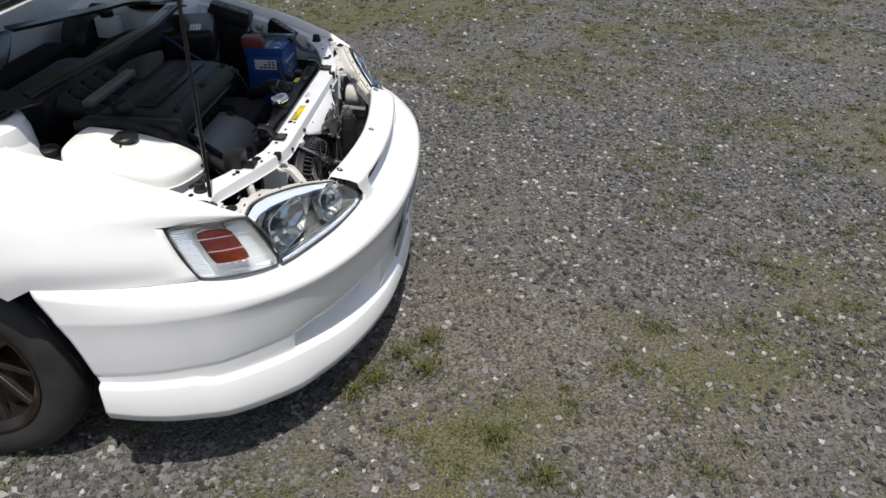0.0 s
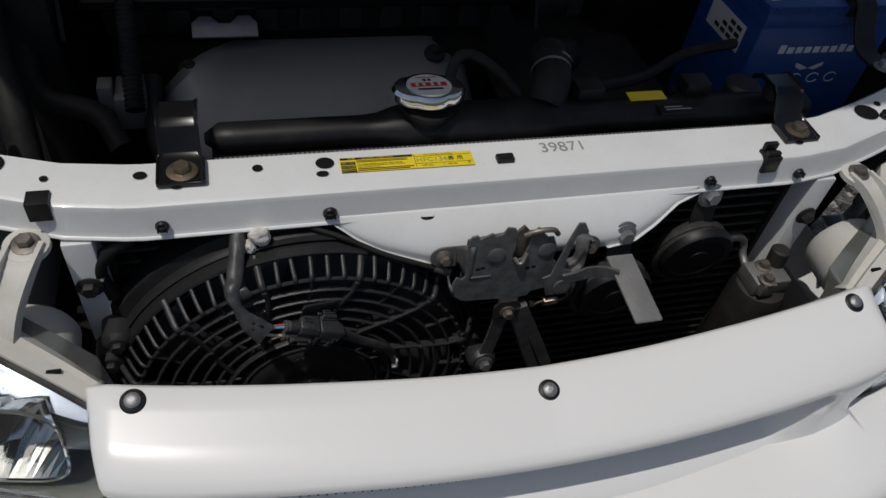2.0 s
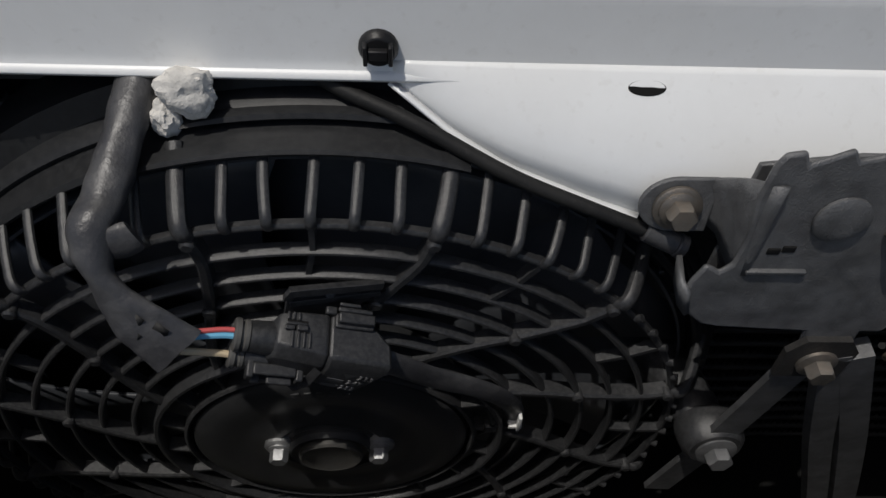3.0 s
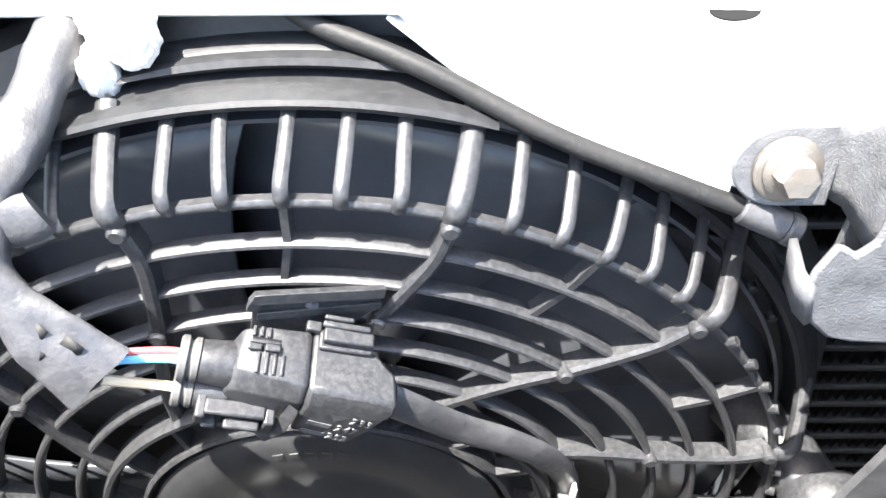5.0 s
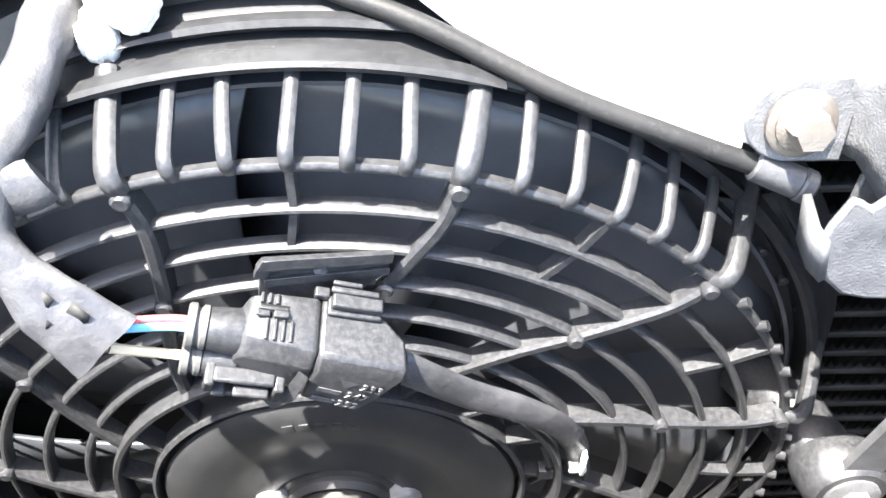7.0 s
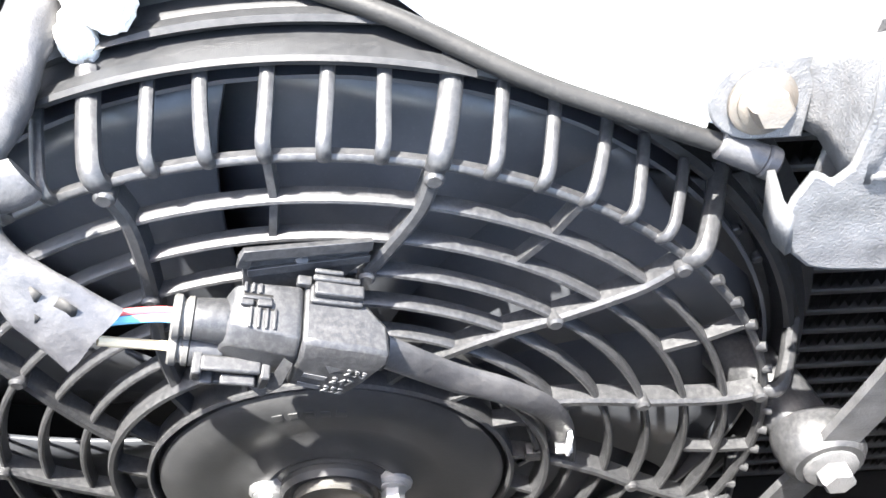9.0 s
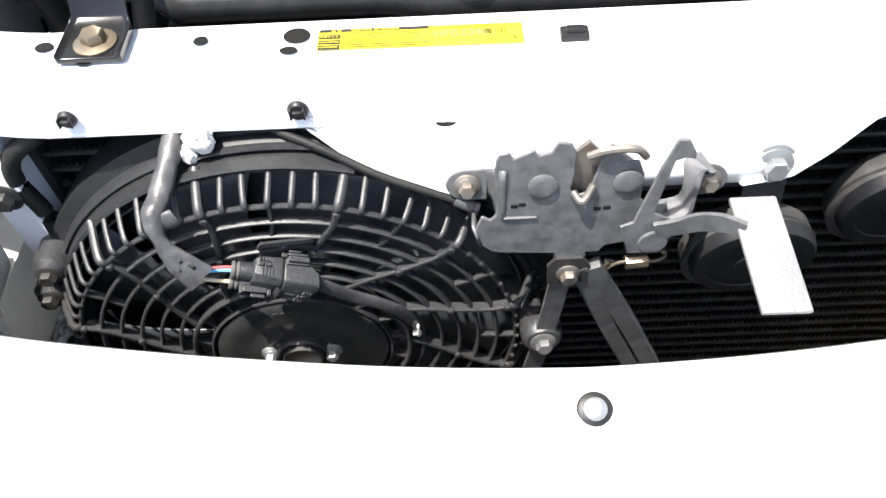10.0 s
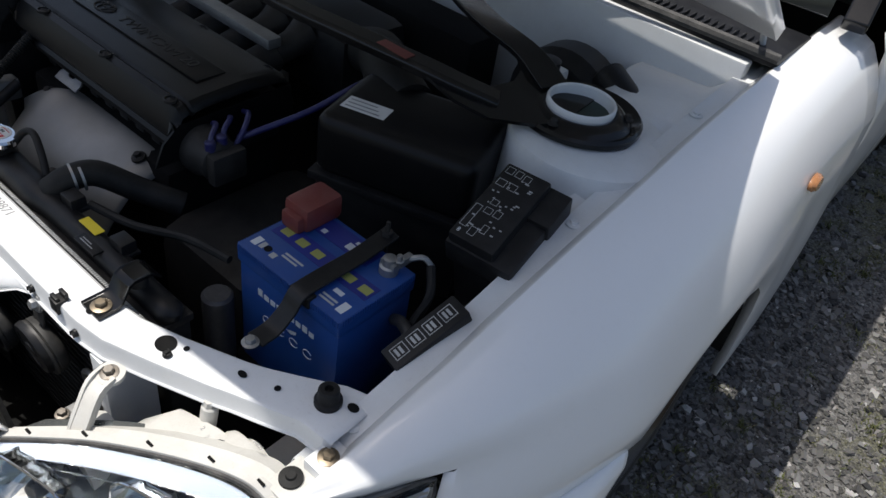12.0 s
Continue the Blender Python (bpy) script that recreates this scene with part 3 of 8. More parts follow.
# door panel, sill and windscreen pillar behind each fender
for s in (-1, 1):
    bm = bm_new()
    rows = []
    for y in (1.306, 1.5, 1.8, 2.2):
        rows.append([V(s * 0.80, y, 0.935), V(s * 0.818, y, 0.90), V(s * 0.828, y, 0.80), V(s * 0.832, y, 0.66), V(s * 0.822, y, 0.45), V(s * 0.80, y, 0.22)])
    sheet(bm, rows)
    part("front_door", bm, WHITE, car, "white front door", solid=0.02)
    bm = bm_new()
    sweep(bm, [V(s * 0.745, 1.20, 0.945), V(s * 0.70, 1.45, 1.15), V(s * 0.62, 1.80, 1.40)], [(-0.022, -0.015), (0.022, -0.015), (0.022, 0.015), (-0.022, 0.015)])
    part("windscreen_pillar", bm, GLOSS_BLACK if s > 0 else WHITE, car, bevel=0.004)
    bm = bm_new()
    sheet(bm, [[V(s * 0.80, y, 0.94), V(s * (0.70 if y < 1.5 else 0.66), y, 1.05 if y < 1.5 else 1.38)] for y in (1.32, 1.55, 2.1)])
    part("side_window", bm, GLASS_DARK, car, solid=0.004)
bm = bm_new()
sheet(bm, [[V(x, 1.13 + 0.05 * (abs(x) / 0.7) ** 2, 0.955), V(x * 0.94, 1.45, 1.17), V(x * 0.86, 1.75, 1.40)] for x in (-0.70, -0.35, 0, 0.35, 0.70)])
part("windscreen", bm, GLASS_DARK, car, "tinted windscreen", solid=0.005)
bm = bm_new()
sheet(bm, [[V(x, 1.75, 1.40 + 0.02 * (1 - abs(x) / 0.66)), V(x, 2.2, 1.45), V(x, 3.2, 1.46), V(x, 3.88, 1.42)] for x in (-0.66, -0.3, 0, 0.3, 0.66)])
part("roof", bm, WHITE, car, solid=0.02)
# plain rear of the body, which closes the car
side_rows = [(0.80, 0.935), (0.818, 0.90), (0.828, 0.80), (0.832, 0.66), (0.822, 0.45), (0.80, 0.22)]
for s in (-1, 1):
    bm = bm_new()
    rows = []
    for y in np.linspace(2.215, 4.0, 40):
        draw = 1 - 0.05 * max(0.0, (y - 3.6) / 0.4) ** 2
        arch = 0.300 + math.sqrt(max(0.345 ** 2 - (y - 3.15) ** 2, 0)) if abs(y - 3.15) < 0.345 else 0.22
        rows.append([V(s * x * draw, y, max(z, arch)) for x, z in side_rows])
    sheet(bm, rows)
    part("rear_side_panel", bm, WHITE, car, solid=0.004)
    bm = bm_new()
    sheet(bm, [[V(s * 0.80, y, 0.94), V(s * 0.66, y, 1.40)] for y in (2.12, 2.8, 3.6, 3.9)])
    part("rear_side_window", bm, GLASS_DARK, car, solid=0.004)
bm = bm_new()
sheet(bm, [[V(x, 4.0, 0.22), V(x, 4.06, 0.45), V(x, 4.05, 0.66), V(x, 4.0, 0.92)] for x in (-0.76, -0.4, 0, 0.4, 0.76)])
part("tailgate", bm, WHITE, car, solid=0.02)
bm = bm_new()
sheet(bm, [[V(x, 4.0, 0.93), V(x * 0.86, 3.86, 1.42)] for x in (-0.76, -0.4, 0, 0.4, 0.76)])
part("rear_window", bm, GLASS_DARK, car, solid=0.004)
# unseen floor of the body, added to keep sun from leaking to the ground
bm = bm_new()
box(bm, -0.785, 0.785, 1.17, 3.98, 0.20, 0.235, 0.004)
part("light_stop_floor", bm, DEEP, car, "unseen dark underbody added to block leaking sun")
# cowl and its black grille with slats
bm = bm_new()
box(bm, -0.70, 0.70, 0.98, 1.14, 0.905, 0.925, 0.004)
cowl = part("cowl", bm, BLACK, car, "black slatted cowl panel")
for i in range(40):
    bm = bm_new()
    x = 0.12 + i * 0.0135
    box(bm, x, x + 0.004, 0.985, 1.02, 0.9255, 0.931, 0.0008)
    part("cowl_slat", bm, BLACK, cowl)
bm = bm_new()
tube(bm, [V(-0.70, 0.975, 0.925), V(-0.3, 0.955, 0.930), V(0, 0.95, 0.932), V(0.3, 0.955, 0.930), V(0.70, 0.975, 0.925)], 0.009, 8, 8)
part("cowl_seal", bm, SEAL, cowl, "rubber sealing strip")
for s in (-1, 1):
    bm = bm_new()
    tube(bm, [V(s * 0.655, 1.02, 0.915), V(s * 0.655, 0.99, 0.955), V(s * 0.660, 0.94, 0.985), V(s * 0.662, 0.90, 1.008)], 0.006, 8, 5)
    part("bonnet_hinge", bm, INNER_WHITE, car, "white painted bonnet hinge")
    bm = bm_new()
    tube(bm, [V(s * 0.45, 1.11, 0.935), V(s * 0.2, 1.13, 0.962), V(s * -0.05, 1.16, 0.985)], 0.007, 6, 4)
    part("wiper_arm", bm, GLOSS_BLACK, car)

# the raised bonnet
bm = bm_new()
H0, H1 = V(0, 0.94, 0.985), V(0, -0.070, 1.62)
rows = []
for i in range(13):
    t = i / 12
    c = H0.lerp(H1, t)
    half = 0.695 - 0.035 * max(0, (t - 0.6) / 0.4) ** 2
    front = 0.10 * t ** 6
    rows.append([V(half * k, c.y + front * abs(k) ** 2.5 * 1.0, c.z + 0.030 * (1 - k * k) - front * abs(k) ** 2.5 * 0.5) for k in (-1, -0.96, -0.8, -0.5, -0.2, 0, 0.2, 0.5, 0.8, 0.96, 1)])
sheet(bm, rows)
bonnet = part("bonnet", bm, WHITE, car, "white bonnet held open on its prop", solid=0.022)
bm = bm_new()
tube(bm, [V(-0.628, 0.068, 0.706), V(-0.624, 0.067, 0.78), V(-0.612, 0.070, 0.95), V(-0.597, 0.075, 1.12), V(-0.575, 0.080, 1.495)], 0.0045, 10, 6)
prop = part("bonnet_prop", bm, GLOSS_BLACK, car, "thin black bonnet prop rod")
bm = bm_new()
tube(bm, [V(-0.576, 0.079, 1.46), V(-0.574, 0.082, 1.525)], 0.009, 10)
part("prop_socket", bm, RUBBER, prop)

# wheels
for s, wy in ((-1, 0.69), (1, 0.69), (-1, 3.15), (1, 3.15)):
    at = V(s * 0.62, wy, 0.292)
    out = V(s, 0, 0)
    bm = bm_new()
    lathe(bm, at, out, [(0.10, 0.02), (0.188, 0.0), (0.192, 0.01), (0.180, 0.02), (0.176, 0.17), (0.186, 0.185), (0.197, 0.19), (0.197, 0.198), (0.190, 0.198), (0.183, 0.188), (0.172, 0.178), (0.166, 0.12), (0.05, 0.10)], 48, False, True)
    wheel = part("wheel", bm, BRONZE, car, "dark bronze alloy wheel with a black tyre")
    bm = bm_new()
    prof = [(0.196, 0.005), (0.235, -0.004), (0.270, 0.004), (0.288, 0.020), (0.292, 0.050), (0.292, 0.140), (0.288, 0.172), (0.270, 0.192), (0.240, 0.200), (0.215, 0.200), (0.196, 0.193)]
    lathe(bm, at, out, prof, 72, False, False)
    part("tyre", bm, TYRE, wheel, "worn black tyre")
    # Near-black bands on the tread, painted as the shade inside grooves
    for k in range(3):
        bm = bm_new()
        lathe(bm, at, out, [(0.2935, 0.052 + 0.036 * k), (0.2935, 0.060 + 0.036 * k)], 72, False, False)
        part("groove_shade_band", bm, DEEP, wheel)
    for k in range(10):
        a = 2 * math.pi * k / 10
        bm = bm_new()
        ray = V(0, math.cos(a), math.sin(a))
        sweep(bm, [at + out * 0.135 + ray * 0.03, at + out * 0.150 + ray * 0.09, at + out * 0.165 + ray * 0.15, at + out * 0.172 + ray * 0.180], [(-0.011, -0.008), (0.011, -0.008), (0.008, 0.008), (-0.008, 0.008)], up=tuple(out))
        part("spoke", bm, BRONZE, wheel, bevel=0.002)
    bm = bm_new()
    lathe(bm, at + out * 0.12, out, [(0.05, 0), (0.05, 0.02), (0.034, 0.034), (0.0, 0.036)], 28, True, False)
    part("hub_cap", bm, BRONZE, wheel)
    bm = bm_new()
    lathe(bm, at + out * 0.03, out, [(0.02, 0), (0.135, 0.0), (0.135, 0.02), (0.02, 0.02)], 40)
    part("brake_disc", bm, DARK_METAL, wheel)
    # dark liner in the arch
    bm = bm_new()
    rows = []
    for k in range(15):
        a = math.pi * k / 14
        rows.append([V(s * 0.50, wy - 0.335 * math.cos(a), 0.30 + 0.335 * math.sin(a)), V(s * (0.835 if wy < 1 else 0.815), wy - 0.335 * math.cos(a), 0.30 + 0.335 * math.sin(a))])
    sheet(bm, rows)
    part("arch_liner", bm, DEEP, car, "black plastic wheel arch liner", solid=0.003)


# ---- head lamps ----
def lens_grid(s, nu=48, nv=10, inset=0.0):
    """The lamp's face: along u from the tip to the outer end, v from the lower edge to the upper."""
    low = [V(0.290, -0.226, 0.556), V(0.38, -0.205, 0.554), V(0.46, -0.179, 0.551), V(0.54, -0.144, 0.550), V(0.60, -0.114, 0.549), V(0.643, -0.089, 0.550)]
    high = [V(0.338, -0.158, 0.618), V(0.378, -0.132, 0.633), V(0.450, -0.089, 0.657), V(0.540, -0.046, 0.678), V(0.606, -0.022, 0.687), V(0.646, -0.016, 0.678)]
    a, b = spline(low, 12), spline(high, 12)
    rows = []
    for i in range(nu + 1):
        u = i / nu * (len(a) - 1)
        k, t = min(int(u), len(a) - 2), u - min(int(u), len(a) - 2)
        p, q = a[k].lerp(a[k + 1], t), b[k].lerp(b[k + 1], t)
        # the foot of the tip is rounded, its upper end swells outwards
        e = max(0.0, 1 - i / nu / 0.13)
        p = p.lerp(q, 0.30 * (1 - math.sqrt(max(0.0, 1 - e ** 2))))
        n = V(0.35, -0.80, 0.55).normalized()
        col = []
        for j in range(nv + 1):
            v = j / nv
            g = p.lerp(q, v) + n * (0.020 * math.sin(math.pi * min(1, v * 1.0)) * min(1, i / nu * 4 + 0.15)) - n * inset
            col.append(V(s * g.x, g.y, g.z))
        rows.append(col)
    return rows


def grid_at(rows, u, v):
    i, j = u * (len(rows) - 1), v * (len(rows[0]) - 1)
    a, b = min(int(i), len(rows) - 2), min(int(j), len(rows[0]) - 2)
    p = rows[a][b].lerp(rows[a + 1][b], i - a)
    q = rows[a][b + 1].lerp(rows[a + 1][b + 1], i - a)
    return p.lerp(q, j - b)


for s in (-1, 1):
    face = lens_grid(s)
    bm = bm_new()
    sheet(bm, face)
    lamp_n = V(s * 0.35, -0.80, 0.55).normalized()
    back = V(s * -0.15, 0.95, -0.12).normalized()
    # reflector box behind the lens
    bm2 = bm_new()
    rim = [face[i][0] for i in range(len(face))] + [face[-1][j] for j in range(1, len(face[0]))] + [face[i][-1] for i in range(len(face) - 2, -1, -1)] + [face[0][j] for j in range(len(face[0]) - 2, 0, -1)]
    mid = sum(rim, V(0, 0, 0)) / len(rim)
    loops = [rim, [mid + (p - mid) * 0.97 + back * 0.020 for p in rim], [mid + (p - mid) * 0.90 + back * 0.055 for p in rim]]
    rings(bm2, loops, True, False, True)
    lamp = part("headlight", bm2, LAMP_INNER, car, "clear headlight with chrome reflectors, dusty along its rim")
    lens = part("lens", bm, LENS, lamp, "clear moulded lens", solid=0.0025)
    lens.visible_shadow = False
    # wide cut-off bowls made of upright facets
    for u, v, wide, tall in ((0.285, 0.43, 0.056, 0.040), (0.675, 0.44, 0.080, 0.049)):
        c = grid_at(face, u, v) + back * 0.058
        w = V(s * 0.22, -0.96, 0.16).normalized()
        m = Matrix.Translation(c) @ frame_z(w)
        bm = bm_new()
        facets = []
        for i in range(17):
            col = []
            for j in range(8):
                a_, b_ = 2 * i / 16 - 1, 2 * j / 7 - 1
                depth = 0.043 * max(a_ * a_, b_ * b_) ** 1.3
                if 0 < i < 16 and 0 < j < 7:
                    depth += 0.0036 * ((i * 7 + j * 5) % 4 - 1.5) / 1.5
                col.append(m @ V(wide * a_ * math.sqrt(1 - 0.30 * b_ ** 4), tall * b_ * math.sqrt(1 - 0.30 * a_ ** 4), depth))
            facets.append(col)
        sheet(bm, facets)
        bowl = part("reflector_bowl", bm, REFLECTOR, lamp, "wide chrome reflector bowl with facets", smooth=False)
        bm = bm_new()
        lathe(bm, c, w, [(0.018, 0.000), (0.018, 0.004), (0.013, 0.006), (0.012, 0.018), (0.0115, 0.034), (0.009, 0.039), (0.004, 0.041)], 18)
        part("bulb", bm, DARK_METAL, bowl, "dark capped bulb")
        bm = bm_new()
        rim_b = [m @ V(wide * 1.0 * math.copysign(abs(math.cos(t)) ** 0.5, math.cos(t)), tall * 1.0 * math.copysign(abs(math.sin(t)) ** 0.5, math.sin(t)), 0.0440) for t in np.linspace(0, 2 * math.pi, 41)[:-1]]
        sweep(bm, rim_b, circle(0.0016, 6), close=True)
        part("bowl_rim", bm, CHROME, bowl)
    # smooth bright strip along the top, inside the lens, with fine flutes
    bm = bm_new()
    rows = []
    for i in range(len(face)):
        u = i / (len(face) - 1)
        p, q = grid_at(face, u, 0.83), grid_at(face, u, 0.985)
        rows.append([p - lamp_n * 0.010, p - lamp_n * 0.005, p.lerp(q, 0.35) - lamp_n * 0.0038, p.lerp(q, 0.7) - lamp_n * 0.004, q - lamp_n * 0.005])
    sheet(bm, rows)
    part("top_strip", bm, STRIP, lamp, "bright fluted strip along the top", solid=0.001)
    for k in range(120):
        bm = bm_new()
        u = 0.06 + 0.88 * k / 119
        sweep(bm, [grid_at(face, u, 0.825) - lamp_n * 0.0058, grid_at(face, u, 0.865) - lamp_n * 0.0044], circle(0.0004, 4))
        part("flute", bm, STRIP, lamp)
    for v, hh, mat in ((0.810, 0.0016, CHROME), (0.745, 0.0008, REFLECTOR), (0.15, 0.0012, CHROME), (0.115, 0.0007, CHROME)):
        bm = bm_new()
        sweep(bm, [grid_at(face, 0.02 + 0.96 * i / 24, v) - lamp_n * 0.012 for i in range(25)], circle(hh, 6))
        part("bright_line", bm, mat, lamp)
    # bright ledge along the bottom
    bm = bm_new()
    sheet(bm, [[grid_at(face, 0.02 + 0.96 * i / 24, 0.03) - lamp_n * 0.004, grid_at(face, 0.02 + 0.96 * i / 24, 0.085) - lamp_n * 0.010, grid_at(face, 0.02 + 0.96 * i / 24, 0.10) - lamp_n * 0.030] for i in range(25)])
    part("lower_ledge", bm, STRIP, lamp, "bright ledge along the bottom", solid=0.001)
    # seal round the lens
    bm = bm_new()
    loop = [p - lamp_n * 0.001 for p in rim]
    sweep(bm, loop, circle(0.0027, 6), close=True)
    part("lens_seal", bm, SEAL, lamp, "dark rubber seal")
    # cream housing shell behind and above
    bm = bm_new()
    rows = []
    for i in range(len(face)):
        u = i / (len(face) - 1)
        q = grid_at(face, u, 1.0)
        dep = interp(u, [0, 0.2, 0.5, 0.8, 1], [0.015, 0.020, 0.030, 0.030, 0.020])
        rows.append([q + V(0, 0.001, -0.002), q + V(0, 0.004, 0.004), q + V(0, 0.018, 0.005), q + V(0, 0.020, -0.002), q + V(0, 0.020 + dep * 0.4, 0.000), q + V(0, 0.020 + dep, -0.010), q + V(0, 0.022 + dep, -0.085)])
    sheet(bm, rows)
    house = part("lamp_housing", bm, CREAM, lamp, "cream plastic lamp housing", solid=0.002, angle=35)
    bm = bm_new()
    lathe(bm, (s * 0.566, 0.012, 0.622), (s * 0.05, 1, 0.10), [(0.052, -0.04), (0.052, 0.010), (0.049, 0.016), (0.034, 0.019), (0.031, 0.026), (0.0, 0.028)], 32, True, False)
    part("bulb_dome", bm, CREAM, house, "round cream bulb cover")
    bm = bm_new()
    lathe(bm, (s * 0.405, -0.060, 0.588), (s * 0.05, 1, 0.05), [(0.040, -0.04), (0.040, 0.006), (0.036, 0.012), (0.0, 0.016)], 28, True, False)
    part("bulb_dome", bm, CREAM, house)
    bm = bm_new()
    cyl(bm, (s * 0.497, 0.014, 0.645), (s * 0.497, 0.020, 0.676), 0.010, 16, bevel=0.002)
    cyl(bm, (s * 0.497, 0.017, 0.675), (s * 0.497, 0.019, 0.684), 0.006, 6)
    part("aim_screw", bm, CREAM, house, "cream aiming screw cap")
    bm = bm_new()
    sheet(bm, [[V(s * x, y0, z), V(s * x, y0 + 0.004, z + 0.001), V(s * x, y1, z - 0.002), V(s * x, y1 + 0.002, z - 0.006), V(s * x, y1 + 0.003, z - 0.06)] for x, y0, y1, z in ((0.440, -0.070, -0.030, 0.642), (0.462, -0.060, 0.004, 0.652), (0.520, -0.036, 0.012, 0.666), (0.575, -0.014, 0.018, 0.670))])
    part("housing_step", bm, CREAM, house, solid=0.002)
    # mounting arm to the radiator support
    bm = bm_new()
    sweep(bm, spline([V(s * 0.386, -0.036, 0.6745), V(s * 0.392, -0.058, 0.670), V(s * 0.404, -0.082, 0.650), V(s * 0.410, -0.096, 0.632)], 4), [(-0.013, -0.0025), (0.013, -0.0025), (0.013, 0.0025), (-0.013, 0.0025)])
    for e in (-1, 1):
        sweep(bm, spline([V(s * 0.386 + e * 0.012, -0.036, 0.676), V(s * 0.392 + e * 0.012, -0.058, 0.673), V(s * 0.404 + e * 0.012, -0.082, 0.653), V(s * 0.410 + e * 0.012, -0.096, 0.635)], 4), [(-0.002, -0.004), (0.002, -0.004), (0.002, 0.005), (-0.002, 0.005)])
    lathe(bm, (s * 0.386, -0.034, 0.672), (0, -0.1, 1), [(0.017, 0), (0.017, 0.005), (0.014, 0.006)], 24)
    part("mounting_arm", bm, CREAM, house, "cream ribbed mounting arm")
    bm = bm_new()
    bolt(bm, (s * 0.386, -0.035, 0.6775), (0, -0.1, 1), 0.0065, 0.006, 0.011)
    part("mounting_bolt", bm, BOLT, house)
    bm = bm_new()
    box(bm, s * 0.640 - 0.020, s * 0.640 + 0.020, -0.005, 0.045, 0.672, 0.688, 0.003)
    part("outer_ear", bm, CREAM, house)
    bm = bm_new()
    lathe(bm, (s * 0.636, 0.018, 0.688), (0, 0, 1), [(0.013, 0), (0.013, 0.004), (0.006, 0.005), (0.005, 0.008)], 20)
    part("rubber_grommet", bm, RUBBER, house)
    # Near-black blocks on the flange, coloured as the shade in clip openings
    for u in (0.16, 0.34, 0.5, 0.66, 0.86):
        bm = bm_new()
        q = grid_at(face, u, 1.0)
        box(bm, q.x - 0.005, q.x + 0.005, q.y + 0.010, q.y + 0.013, q.z + 0.0035, q.z + 0.0062)
        part("clip_slot_shade", bm, DEEP, house)
    for words, u, dy, size in (("2", 0.55, 0.05, 0.008), ("HB25", 0.72, 0.048, 0.006)):
        q = grid_at(face, u, 1.0)
        text_part("moulded_mark", words, size, Matrix.Translation(q + V(0, dy, 0.0045)), GREY_INK, house)
    # corner lamp
    bm = bm_new()
    A, B, C, D = V(0.648, -0.016, 0.676), V(0.741, 0.137, 0.689), V(0.752, 0.072, 0.566), V(0.646, -0.087, 0.551)
    rows = []
    n = V(0.75, -0.60, 0.2).normalized()
    for i in range(13):
        col = []
        for j in range(9):
            a_, b_ = i / 6 - 1, j / 4 - 1
            # corners drawn in
            u, v = 0.5 + 0.5 * a_ * (1 - 0.07 * abs(b_) ** 7), 0.5 + 0.5 * b_ * (1 - 0.07 * abs(a_) ** 7)
            p, q = D.lerp(C, u), A.lerp(B, u)
            g = p.lerp(q, v) + n * (0.016 * math.sin(math.pi * u) + 0.006 * math.sin(math.pi * v))
            col.append(V(s * g.x, g.y, g.z))
        rows.append(col)
    grid = rows
    sheet(bm, rows)
    ns = V(s * n.x, n.y, n.z)
    bm2 = bm_new()
    rim = [rows[i][0] for i in range(13)] + [rows[-1][j] for j in range(1, 9)] + [rows[i][-1] for i in range(11, -1, -1)] + [rows[0][j] for j in range(7, 0, -1)]
    mid = sum(rim, V(0, 0, 0)) / len(rim)
    rings(bm2, [rim, [mid + (p - mid) * 0.93 - ns * 0.030 for p in rim]], True, False, True)
    corner = part("corner_lamp", bm2, LAMP_BRIGHT, car, "clear corner lamp with an amber inner lens")
    cl = part("lens", bm, LENS, corner, "clear lens with fine lines", solid=0.002)
    cl.visible_shadow = False
    bm = bm_new()
    arows = []
    for i in range(17):
        row = []
        for j in range(33):
            a_, b_ = 2 * i / 16 - 1, 2 * j / 32 - 1
            # square drawn in at its corners
            u, v = a_ * math.sqrt(1 - 0.22 * b_ ** 4), b_ * math.sqrt(1 - 0.22 * a_ ** 4)
            row.append(grid_at(grid, 0.50 + 0.200 * u, 0.54 + 0.30 * v) - ns * (0.014 - 0.006 * (1 - a_ * a_) * (1 - b_ * b_) + (0.0014 if j % 4 < 2 else 0.0) + (0.0012 if i % 4 < 2 else 0.0)))
        arows.append(row)
    sheet(bm, arows)
    am = part("amber_lens", bm, AMBER, corner, "amber indicator lens", solid=0.002)
    am.visible_shadow = False
    bm = bm_new()
    arim = [r[0] for r in arows] + [arows[-1][j] for j in range(1, 33)] + [arows[i][-1] for i in range(15, -1, -1)] + [arows[0][j] for j in range(31, 0, -1)]
    mid_a = sum(arim, V(0, 0, 0)) / len(arim)
    rings(bm, [[p + ns * 0.001 for p in arim], [mid_a + (p - mid_a) * 1.10 + ns * 0.004 for p in arim], [mid_a + (p - mid_a) * 1.16 - ns * 0.004 for p in arim]], True, False, False)
    part("amber_frame", bm, CHROME, corner, "bright frame round the amber lens", solid=0.0008)
    bm = bm_new()
    bowl_rows = []
    for i in range(9):
        bowl_rows.append([grid_at(grid, 0.50 + 0.048 * (i - 4), 0.54 + 0.055 * (j - 6)) - ns * (0.027 - 0.006 * (((i - 4) / 4) ** 2 + ((j - 6) / 6) ** 2) + 0.003 * ((i * 3 + j * 5) % 4) / 3) for j in range(13)])
    sheet(bm, bowl_rows)
    part("indicator_bowl", bm, REFLECTOR, corner, "faceted reflector behind the amber lens", solid=0.0008, smooth=False)
    for k in range(3):
        bm = bm_new()
